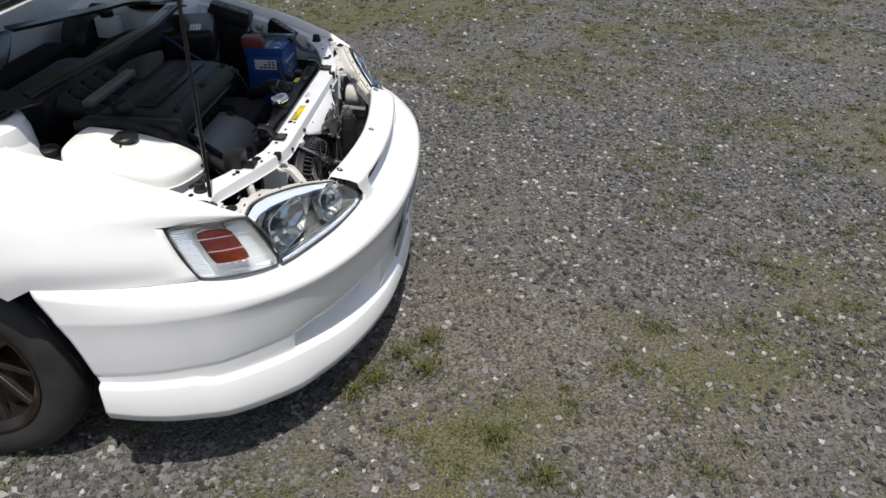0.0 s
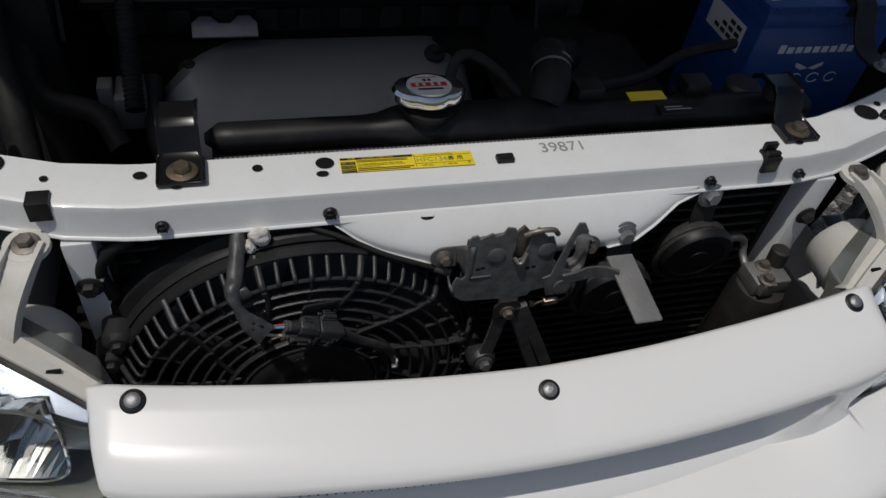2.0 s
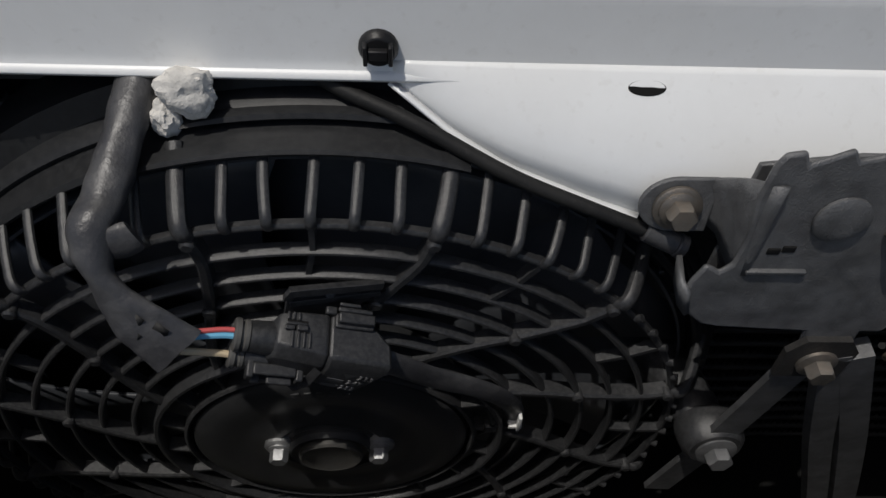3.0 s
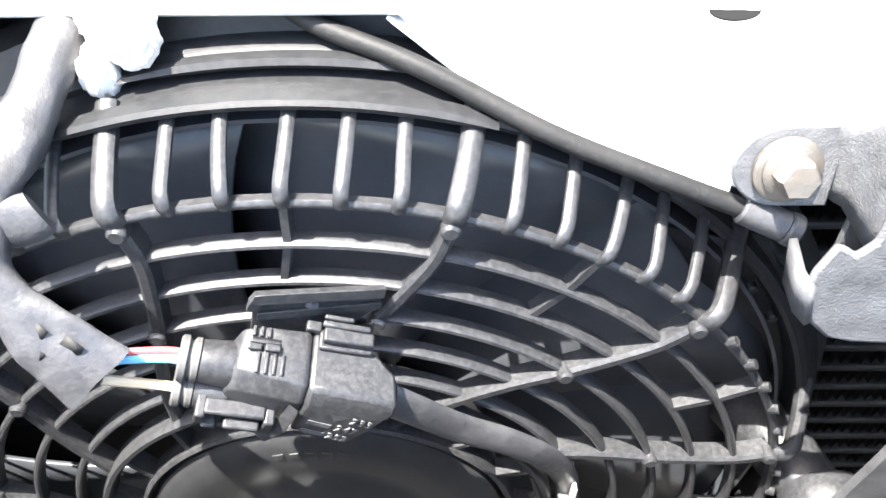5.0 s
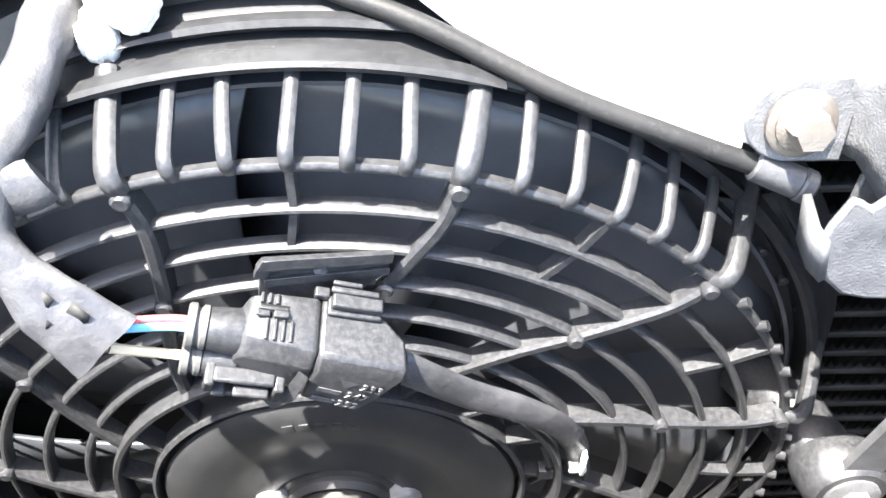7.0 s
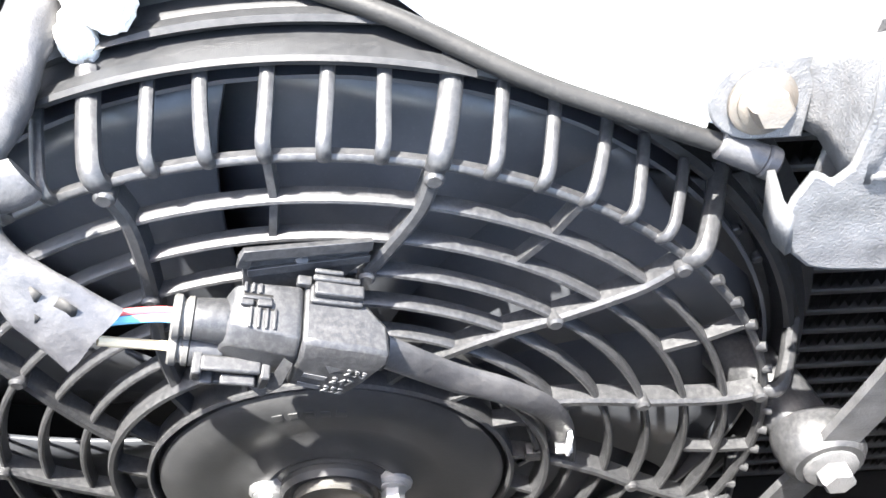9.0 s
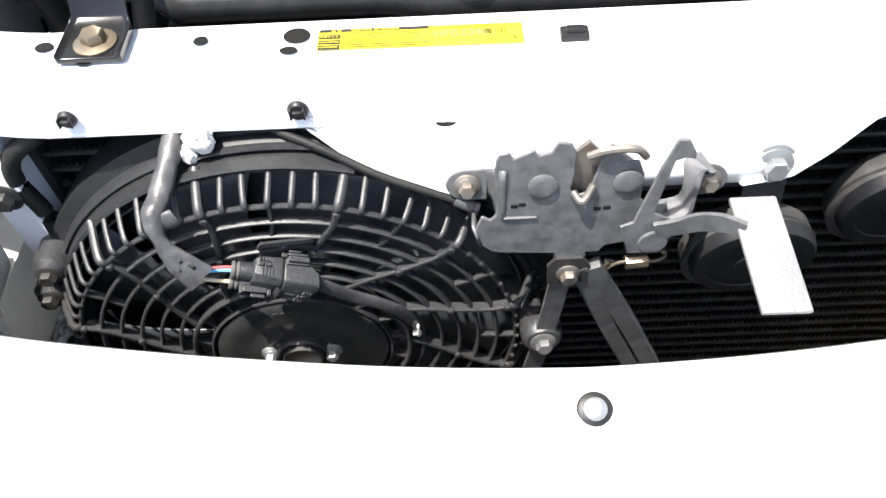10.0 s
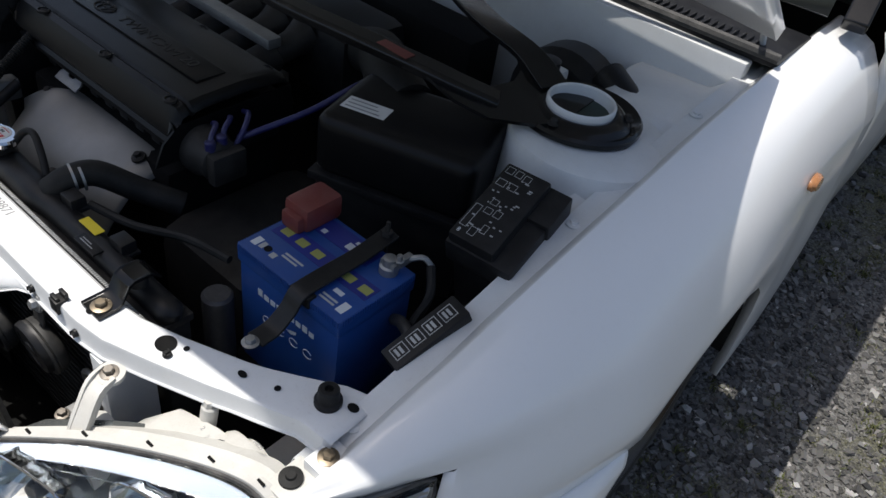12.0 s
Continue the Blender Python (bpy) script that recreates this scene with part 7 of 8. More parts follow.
plate(bm, [(-0.034, -0.010), (0.034, -0.010), (0.034, 0.006), (0.026, 0.014), (0.014, 0.014), (0.006, 0.006), (-0.006, 0.006), (-0.014, 0.014), (-0.026, 0.014), (-0.034, 0.006)], (-0.225, 0.252, 0.688), (0, -0.6, 0.8), 0.004)
part("lifting_eye", bm, ALU, engine, "dull cast lifting eye", bevel=0.001)
# heat shield over the exhaust manifold
bm = bm_new()
rows = []
for x in np.linspace(-0.292, 0.044, 34):
    e = min(1.0, (x + 0.292) / 0.05, (0.044 - x) / 0.05)
    d = (1 - e) ** 2 * 0.022
    wob = 0.002 * math.sin(x * 26)
    top = 0.270 - 0.05 * max(0, (-0.22 - x) / 0.07)
    rows.append([V(x, top + 0.004, 0.655 - d), V(x, top - 0.004, 0.664 - d), V(x, top - 0.020, 0.662 - d + wob), V(x, 0.205 - 0.01 * (1 - e), 0.642 - d + wob), V(x, 0.165, 0.612 - d + wob), V(x, 0.135, 0.575 - d), V(x, 0.118, 0.52 - d)])
sheet(bm, rows)
shield = part("heat_shield", bm, SHIELD, engine, "smooth grey pressed heat shield", solid=0.0015)
for x, y, z in ((-0.265, 0.232, 0.652), (0.005, 0.238, 0.657), (-0.115, 0.150, 0.5955)):
    bm = bm_new()
    lathe(bm, (x, y, z), (0, -0.35, 1), [(0.0125, 0), (0.0115, 0.003), (0.0085, 0.0035)], 24)
    bolt(bm, (x, y - 0.001, z + 0.003), (0, -0.35, 1), 0.0062, 0.005, 0.0085)
    part("shield_bolt", bm, DARK_METAL, shield, "dark recessed bolt")
# exhaust side clutter
bm = bm_new()
tube(bm, [V(-0.300, 0.200, 0.665), V(-0.302, 0.160, 0.640), V(-0.296, 0.120, 0.620), V(-0.290, 0.090, 0.600)], 0.009, 10, 6)
part("corrugated_loom", bm, RUBBER, engine)
bm = bm_new()
lathe(bm, V(-0.318, 0.262, 0.748), (0.02, -0.8, -0.6), [(0.008 + 0.0018 * (i % 2), 0.0024 * i) for i in range(60)], 12)
part("corrugated_conduit", bm, RUBBER, engine, "black corrugated conduit")
bm = bm_new()
box(bm, -0.336, -0.306, 0.160, 0.205, 0.630, 0.668, 0.006)
box(bm, -0.350, -0.336, 0.17, 0.19, 0.645, 0.675, 0.002)
part("sensor_block", bm, ALU, engine, "grey sensor block")
# timing-belt end cover
bm = bm_new()
box(bm, -0.425, -0.377, 0.205, 0.47, 0.45, 0.800, 0.018)
part("belt_cover", bm, BLACK, engine, "black belt cover")
bm = bm_new()
lathe(bm, (-0.325, 0.395, CZ), (0, 0, 1), [(0.026, 0), (0.026, 0.010), (0.022, 0.020), (0.020, 0.024)], 28)
box(bm, -0.342, -0.308, 0.390, 0.400, CZ + 0.020, CZ + 0.032, 0.002)
part("oil_cap", bm, BLACK, engine, "black oil filler cap")
# intake side: rail, throttle bodies, trumpets
bm = bm_new()
box(bm, -0.27, 0.00, 0.505, 0.535, 0.770, 0.790, 0.004)
part("fuel_rail", bm, ALU, engine, "pale aluminium fuel rail")
for k in range(4):
    x = -0.245 + 0.075 * k
    bm = bm_new()
    lathe(bm, (x, 0.48, 0.735), (0, 1, 0.25), [(0.030, 0), (0.030, 0.05), (0.024, 0.055), (0.026, 0.10), (0.036, 0.13)], 24)
    part("throttle_body", bm, DARK_METAL, engine)
bm = bm_new()
box(bm, -0.33, 0.09, 0.60, 0.78, 0.66, 0.80, 0.04)
part("air_plenum", bm, BLACK, engine, "black intake plenum")
bm = bm_new()
tube(bm, [V(0.09, 0.66, 0.77), V(0.16, 0.62, 0.80), V(0.24, 0.56, 0.81), V(0.31, 0.53, 0.80)], 0.042, 18, 6)
part("intake_duct", bm, RUBBER, engine, "wide black intake duct")
# distributor and its blue plug leads
bm = bm_new()
lathe(bm, (0.112, 0.285, 0.715), (1, 0, 0), [(0.040, 0), (0.040, 0.020), (0.034, 0.030), (0.034, 0.050), (0.026, 0.056)], 28)
box(bm, 0.165, 0.185, 0.255, 0.315, 0.690, 0.740, 0.005)
part("distributor", bm, DARK_METAL, engine, "black distributor cap")
for y0, z0, pts in ((0.290, 0.745, [V(0.150, 0.300, 0.758), V(0.136, 0.322, 0.764), V(0.116, 0.335, 0.752)]), (0.270, 0.742, [V(0.152, 0.275, 0.754), V(0.136, 0.296, 0.762), V(0.114, 0.306, 0.750)]), (0.300, 0.728, [V(0.164, 0.322, 0.752), V(0.144, 0.350, 0.766), V(0.116, 0.362, 0.754)])):
    bm = bm_new()
    tube(bm, [V(0.158, y0, z0 - 0.012)] + pts, 0.0044, 8, 6)
    part("plug_lead", bm, BLUE_CABLE, engine, "dark blue plug lead")
    bm = bm_new()
    cyl(bm, V(0.158, y0, z0 - 0.022), V(0.157, y0, z0 + 0.012), 0.0085, 12, bevel=0.002)
    part("lead_boot", bm, BLUE_CABLE, engine)
bm = bm_new()
tube(bm, [V(0.158, 0.318, 0.742), V(0.172, 0.345, 0.752), V(0.205, 0.420, 0.778), V(0.232, 0.490, 0.812), V(0.245, 0.545, 0.828), V(0.268, 0.590, 0.826), V(0.282, 0.615, 0.815)], 0.0052, 10, 8)
lead = part("coil_lead", bm, BLUE_CABLE, engine, "dark blue coil lead")
bm = bm_new()
lathe(bm, (0.279, 0.609, 0.818), (0.1, 0.5, -0.2), [(0.0062, 0), (0.0062, 0.006)], 10)
part("lead_tag", bm, PAPER, lead)
# black hoses at the belt end
for pts, r in (([V(-0.405, 0.085, 0.640), V(-0.412, 0.125, 0.690), V(-0.428, 0.190, 0.735), V(-0.436, 0.260, 0.775), V(-0.44, 0.36, 0.80), V(-0.46, 0.45, 0.80)], 0.014), ([V(-0.330, 0.120, 0.640), V(-0.350, 0.150, 0.660), V(-0.400, 0.170, 0.672), V(-0.415, 0.220, 0.700)], 0.011)):
    bm = bm_new()
    tube(bm, pts, r, 12, 6)
    h = part("coolant_hose", bm, RUBBER, engine, "black rubber hose")
bm = bm_new()
cyl(bm, V(-0.4345, 0.225, 0.757), V(-0.437, 0.265, 0.777), 0.0185, 16, bevel=0.002)
part("hose_sleeve", bm, RUBBER, engine)
bm = bm_new()
tube(bm, [V(0.130, 0.092, 0.705), V(0.20, 0.115, 0.700), V(0.27, 0.150, 0.704), V(0.34, 0.165, 0.705)], 0.006, 8, 6)
part("battery_hose", bm, RUBBER, engine, "thin black hose")

# ---- washer reservoir ----
washer = empty("washer_reservoir", (-0.56, 0.25, 0.55), "off-white translucent washer reservoir in the sun", "reservoir")
poly = [(-0.660, 0.375), (-0.600, 0.410), (-0.500, 0.412), (-0.474, 0.392), (-0.455, 0.300), (-0.462, 0.200), (-0.482, 0.142), (-0.515, 0.128), (-0.600, 0.150), (-0.642, 0.190), (-0.658, 0.270)]
cxm, cym = sum(p[0] for p in poly) / len(poly), sum(p[1] for p in poly) / len(poly)
pp = [Vector((a, b, 0)) for a, b in poly]
dense = spline(pp + [pp[0]], 5)[:-1]
bm = bm_new()
loops = []
for g, dz in ((0.90, 0.0), (0.97, 0.10), (1.0, 0.180), (1.0, 0.196), (0.985, 0.206), (0.94, 0.212), (0.6, 0.2165)):
    loops.append([V(cxm + (p.x - cxm) * g, cym + (p.y - cym) * g, 0.545 + dz + (p.y - 0.14) * 0.20 * min(1, dz / 0.1)) for p in dense])
rings(bm, loops, True, True, True)
part("tank", bm, RESERVOIR, washer, "off-white moulded tank", angle=50)
bm = bm_new()
seam_pts = [V(cxm + (p.x - cxm) * 1.012, cym + (p.y - cym) * 1.012, 0.722 + (p.y - 0.14) * 0.20) for p in dense]
sweep(bm, seam_pts, circle(0.0025, 6), close=True)
part("mould_seam", bm, RESERVOIR, washer)
cap_at = V(-0.517, 0.302, 0.789)
bm = bm_new()
lathe(bm, cap_at, (0, 0.05, 1), [(0.026, -0.006), (0.027, 0.004), (0.033, 0.006), (0.034, 0.014), (0.030, 0.018), (0.022, 0.0175), (0.010, 0.0195), (0.0, 0.020)], 36, True, False)
wc = part("filler_cap", bm, BLACK, washer, "black snap-on filler cap")
bm = bm_new()
tube(bm, [cap_at + V(-0.030, -0.006, 0.008), cap_at + V(-0.044, -0.010, 0.004), cap_at + V(-0.046, -0.012, -0.006)], 0.003, 6)
part("cap_tether", bm, BLACK, wc)
bm = bm_new()
tube(bm, [V(-0.500, 0.145, 0.735), V(-0.520, 0.110, 0.730), V(-0.560, 0.108, 0.725), V(-0.600, 0.125, 0.72)], 0.004, 8, 6)
part("washer_hose", bm, RUBBER, washer, "thin washer hose")

# power-steering bottle
psr = empty("steering_reservoir", (-0.52, 0.50, 0.62), "black power-steering fluid bottle", "reservoir")
bm = bm_new()
lathe(bm, (-0.53, 0.49, 0.64), (0, 0, 1), [(0.036, 0), (0.038, 0.01), (0.038, 0.10), (0.030, 0.112), (0.024, 0.114)], 28)
part("bottle", bm, BLACK, psr)
bm = bm_new()
lathe(bm, (-0.53, 0.49, 0.752), (0, 0, 1), [(0.027, 0), (0.027, 0.018), (0.022, 0.022), (0.0, 0.023)], 24, True, False)
part("cap", bm, BLACK, psr)
bm = bm_new()
box(bm, -0.60, -0.47, 0.44, 0.54, 0.56, 0.64, 0.008)
part("bottle_bracket", bm, DEEP, psr)

# small black relay on the support's wing
relay = empty("relay", (-0.455, 0.050, 0.71), "small black relay box beside the support", "relay")
bm = bm_new()
box(bm, -0.480, -0.430, 0.040, 0.085, 0.705, 0.748, 0.005)
part("relay_body", bm, BLACK, relay)
bm = bm_new()
box(bm, -0.474, -0.436, 0.012, 0.046, 0.7125, 0.7165, 0.001)
bolt(bm, (-0.455, 0.026, 0.7165), (0, 0, 1), 0.006, 0.005, 0.010)
part("relay_foot", bm, BLACK, relay)

# ---- battery ----
battery = empty("battery", (0.457, 0.226, 0.55), "bright blue car battery with a black hold-down strap", "battery")
bm = bm_new()
box(bm, 0.366, 0.549, 0.162, 0.290, 0.550, 0.728, 0.004)
case = part("case", bm, BLUE, battery, "glossy blue case")
bm = bm_new()
box(bm, 0.3640, 0.5510, 0.1600, 0.2920, 0.726, 0.7530, 0.0025)
lid = part("lid", bm, BLUE, battery, "blue lid with a knurled rim")
bm = bm_new()
for i in range(46):
    x = 0.3665 + i * 0.0040
    box(bm, x, x + 0.0022, 0.1588, 0.1602, 0.7435, 0.7525)
for i in range(32):
    y = 0.1625 + i * 0.0040
    box(bm, 0.5508, 0.5522, y, y + 0.0022, 0.7435, 0.7525)
    box(bm, 0.3628, 0.3642, y, y + 0.0022, 0.7435, 0.7525)
part("knurled_rim", bm, BLUE, lid)
bm = bm_new()
box(bm, 0.372, 0.543, 0.208, 0.236, 0.7530, 0.7536)
band = part("cap_band", bm, BLUE_LABEL, lid, "dark blue band with olive cell caps")
for i in range(6):
    bm = bm_new()
    box(bm, 0.380 + i * 0.0285, 0.397 + i * 0.0285, 0.2155, 0.2285, 0.7535, 0.7541)
    part("cell_cap", bm, OLIVE, band, "olive cell cap")
bm = bm_new()
box(bm, 0.405, 0.500, 0.252, 0.285, 0.7530, 0.7536)
lb = part("top_label", bm, BLUE_LABEL, lid, "dark blue top label")
for x0, x1, y0, y1, mat in ((0.455, 0.492, 0.258, 0.270, SILVER_INK), (0.412, 0.420, 0.256, 0.264, SILVER_INK), (0.460, 0.488, 0.273, 0.279, SILVER_INK)):
    b = bm_new()
    box(b, x0, x1, y0, y1, 0.7536, 0.7539)
    part("print_bar", b, mat, lb)
for x0, x1, y0, y1, mat in ((0.372, 0.382, 0.174, 0.190, SILVER_INK), (0.385, 0.392, 0.176, 0.188, PALE_INK), (0.407, 0.416, 0.174, 0.183, PALE_INK), (0.505, 0.520, 0.192, 0.199, SILVER_INK), (0.418, 0.450, 0.192, 0.195, PALE_INK), (0.418, 0.445, 0.186, 0.189, PALE_INK), (0.500, 0.525, 0.180, 0.183, PALE_INK), (0.500, 0.525, 0.174, 0.177, PALE_INK), (0.530, 0.541, 0.172, 0.190, SILVER_INK)):
    b = bm_new()
    box(b, x0, x1, y0, y1, 0.7531, 0.7535)
    part("print_bar", b, mat, lid)
bm = bm_new()
lathe(bm, (0.398, 0.182, 0.7529), (0, 0, 1), [(0.0055, 0), (0.0055, 0.0006)], 18)
part("sight_hole", bm, DEEP, lid)
# plain silver strokes where the maker's words stand
heights = (0.011, 0.008, 0.008, 0.008, 0.008, 0.008, 0.008, 0.010, 0.008)
for i, h in enumerate(heights):
    b = bm_new()
    x = 0.403 + i * 0.0121
    box(b, x, x + 0.0085, 0.1612, 0.1622, 0.691, 0.691 + h)
    part("print_bar", b, SILVER_INK, case)
for i in range(4):
    b = bm_new()
    x = 0.412 + i * 0.026
    sweep(b, [V(x + 0.008 + 0.008 * math.cos(a), 0.1616, 0.655 + 0.0065 * math.sin(a)) for a in np.linspace(0.5, 5.8, 14)], circle(0.0007, 5))
    part("print_stroke", b, SILVER_INK, case)
b = bm_new()
for e in (-1, 1):
    tmpv = [b.verts.new(V(0.457 + e * c, 0.1614, d)) for c, d in ((0.0, 0.669), (0.010, 0.674), (0.020, 0.6775), (0.019, 0.672), (0.010, 0.667))]
    b.faces.new(tmpv)
part("print_wings", b, SILVER_INK, case)
b = bm_new()
box(b, 0.3650, 0.3662, 0.186, 0.262, 0.678, 0.712)
side = part("side_label", b, PAPER, case, "white side label with small print")
for k in range(3):
    for j in range(4 - k):
        b = bm_new()
        box(b, 0.3646, 0.3651, 0.192 + j * 0.014, 0.202 + j * 0.014, 0.684 + k * 0.009, 0.689 + k * 0.009)
        part("print_bar", b, INK, side)
# terminals
bm = bm_new()
box(bm, 0.362, 0.408, 0.236, 0.300, 0.753, 0.790, 0.008)
box(bm, 0.368, 0.402, 0.226, 0.250, 0.753, 0.778, 0.006)
part("terminal_cover", bm, RED_COVER, battery, "dull red plastic terminal cover")
bm = bm_new()
lathe(bm, (0.525, 0.268, 0.752), (0, 0, 1), [(0.0125, 0), (0.0125, 0.012), (0.0095, 0.014), (0.0088, 0.024), (0.006, 0.025)], 24)
term = part("terminal", bm, ZINC, battery, "grey lead terminal and clamp")
bm = bm_new()
box(bm, 0.514, 0.538, 0.262, 0.274, 0.760, 0.772, 0.002)
box(bm, 0.531, 0.540, 0.272, 0.296, 0.764, 0.776, 0.002)
bolt(bm, (0.5355, 0.274, 0.774), (0, 0, 1), 0.004, 0.008, 0.006)
tube(bm, [V(0.537, 0.290, 0.770), V(0.552, 0.300, 0.776), V(0.565, 0.305, 0.766)], 0.004, 8)
part("terminal_clamp", bm, ZINC, term)
bm = bm_new()
tube(bm, [V(0.563, 0.304, 0.767), V(0.585, 0.280, 0.745), V(0.585, 0.250, 0.71), V(0.60, 0.22, 0.68)], 0.006, 8, 6)
part("earth_cable", bm, RUBBER, term)
# strap
bm = bm_new()
pts = spline([V(0.482, 0.094, 0.7165), V(0.482, 0.120, 0.719), V(0.484, 0.142, 0.738), V(0.485, 0.156, 0.757), V(0.486, 0.190, 0.7615), V(0.487, 0.250, 0.7625), V(0.487, 0.300, 0.768), V(0.488, 0.312, 0.772)], 4)
sweep(bm, pts, [(-0.0135, -0.0018), (0.0135, -0.0018), (0.0135, 0.0018), (-0.0135, 0.0018)], grow=lambda t: 1.0)
strap = part("hold_down_strap", bm, BLACK, battery, "black steel hold-down strap", bevel=0.0008)
bm = bm_new()
bolt(bm, (0.482, 0.088, 0.7175), (0, 0, 1), 0.0068, 0.006, 0.0105)
part("strap_bolt", bm, ZINC, strap)
bm = bm_new()
cyl(bm, (0.4875, 0.302, 0.700), (0.4875, 0.302, 0.792), 0.003, 8)
lathe(bm, (0.4875, 0.302, 0.771), (0, 0, 1), [(0.008, 0), (0.008, 0.006)], 6)
part("strap_stud", bm, DARK_METAL, strap)
bm = bm_new()
box(bm, 0.468, 0.502, 0.1565, 0.1700, 0.7400, 0.7570, 0.002)
part("strap_pad", bm, RUBBER, strap)
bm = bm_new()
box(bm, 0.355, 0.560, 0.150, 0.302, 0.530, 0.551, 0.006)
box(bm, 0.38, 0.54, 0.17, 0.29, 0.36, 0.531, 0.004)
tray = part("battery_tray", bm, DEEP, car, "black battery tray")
bm = bm_new()
cyl(bm, (0.352, 0.135, 0.55), (0.352, 0.135, 0.672), 0.021, 20, bevel=0.004)
pipe2 = part("cold_air_pipe", bm, SLEEVE, None)
tagged(pipe2, "pale grey plastic pipe beside the battery", "pipe")

# ---- air cleaner ----
air = empty("air_cleaner", (0.38, 0.48, 0.60), "matt black air cleaner box with a paper label", "air cleaner")
AM = Matrix.Translation((0.372, 0.478, 0.0)) @ Matrix.Rotation(radians(18), 4, "Z")
b = bm_new()
box(b, -0.125, 0.125, -0.085, 0.085, 0.735, 0.832, 0.022, segs=4)
bmesh.ops.transform(b, matrix=AM, verts=b.verts)
lid2 = part("upper_shell", b, COVER, air, "matt black lid")
b = bm_new()
box(b, -0.130, 0.130, -0.090, 0.090, 0.722, 0.736, 0.003)
bmesh.ops.transform(b, matrix=AM, verts=b.verts)
part("clamp_rim", b, BLACK, air)
b = bm_new()
box(b, -0.122, 0.122, -0.082, 0.082, 0.58, 0.724, 0.012)
bmesh.ops.transform(b, matrix=AM, verts=b.verts)
part("lower_shell", b, BLACK, air)
b = bm_new()
box(b, -0.105, -0.035, -0.045, -0.010, 0.8320, 0.8326)
bmesh.ops.transform(b, matrix=AM, verts=b.verts)
paper = part("paper_label", b, PAPER, air, "small white label with lines of print")
for k in range(3):
    b = bm_new()
    box(b, -0.100, -0.045 - 0.006 * k, -0.040 + 0.010 * k, -0.037 + 0.010 * k, 0.8326, 0.8329)
    bmesh.ops.transform(b, matrix=AM, verts=b.verts)
    part("print_bar", b, GREY_INK, paper)
b = bm_new()
box(b, -0.12, 0.12, -0.08, 0.08, 0.36, 0.581, 0.01)
bmesh.ops.transform(b, matrix=AM, verts=b.verts)
part("support_bracket", b, DEEP, air)

# ---- fuse box and relay box along the wing ----
fuse = empty("fuse_box", (0.60, 0.40, 0.70), "black under-bonnet fuse box with printed lid", "fuse box")
FM = Matrix.Translation((0.5905, 0.398, 0.832)) @ Matrix.Rotation(radians(6), 4, "Z") @ Matrix.Rotation(radians(17), 4, "X")
b = bm_new()
box(b, -0.036, 0.030, -0.070, 0.070, -0.030, 0.0, 0.004)
bmesh.ops.transform(b, matrix=FM, verts=b.verts)
fl = part("lid", b, BLACK, fuse, "stepped black lid")
b = bm_new()
box(b, -0.040, 0.058, -0.074, 0.074, -0.055, -0.016, 0.006)
box(b, 0.005, 0.062, 0.010, 0.072, -0.05, -0.010, 0.004)
bmesh.ops.transform(b, matrix=FM, verts=b.verts)
part("lid_step", b, BLACK, fuse)
b = bm_new()
box(b, -0.034, 0.050, -0.066, 0.066, -0.20, -0.054, 0.006)
bmesh.ops.transform(b, matrix=FM, verts=b.verts)
part("base", b, BLACK, fuse)


def outline_print(x0, x1, y0, y1, m, parent, w=0.0007):
    b_ = bm_new()
    for a0, a1, c0, c1 in ((x0, x1, y0, y0 + w), (x0, x1, y1 - w, y1), (x0, x0 + w, y0, y1), (x1 - w, x1, y0, y1)):
        box(b_, a0, a1, c0, c1, 0, 0.0003)
    bmesh.ops.transform(b_, matrix=m, verts=b_.verts)
    return part("print_outline", b_, PALE_INK, parent)


rng = random.Random(4)
FP = FM @ Matrix.Translation((0, 0, 0.0001))
cells = [(-0.031, -0.020, 0.052, 0.064), (-0.017, -0.007, 0.052, 0.064), (-0.004, 0.006, 0.050, 0.062), (-0.031, -0.018, 0.028, 0.040), (-0.014, -0.002, 0.028, 0.040), (-0.032, -0.022, -0.052, -0.012), (-0.018, -0.008, -0.004, 0.006), (-0.018, -0.007, -0.020, -0.010), (-0.004, 0.006, -0.020, -0.008), (-0.016, -0.006, -0.060, -0.046), (-0.004, 0.004, -0.050, -0.036)]
for c in cells:
    outline_print(*c, FP, fl)
for k in range(26):
    b = bm_new()
    x, y = rng.uniform(-0.030, 0.016), rng.uniform(-0.058, 0.060)
    box(b, x, x + rng.uniform(0.002, 0.006), y, y + 0.0022, 0, 0.0003)
    bmesh.ops.transform(b, matrix=FP, verts=b.verts)
    part("print_bar", b, PALE_INK, fl)
text_part("lid_number", "8", 0.009, FP @ Matrix.Translation((-0.027, -0.060, 0.0002)), SILVER_INK, fl)
rel = empty("relay_box", (0.632, 0.22, 0.66), "narrow black relay box with printed lid", "relay box")
RM = Matrix.Translation((0.6275, 0.222, 0.758)) @ Matrix.Rotation(radians(-13), 4, "Z") @ Matrix.Rotation(radians(26), 4, "X")
b = bm_new()
box(b, -0.017, 0.017, -0.054, 0.054, -0.03, 0.0, 0.003)
bmesh.ops.transform(b, matrix=RM, verts=b.verts)
rl = part("lid", b, BLACK, rel)
b = bm_new()
box(b, -0.015, 0.015, -0.050, 0.050, -0.12, -0.029, 0.003)
bmesh.ops.transform(b, matrix=RM, verts=b.verts)
part("base", b, BLACK, rel)
RP = RM @ Matrix.Translation((0, 0, 0.0001))
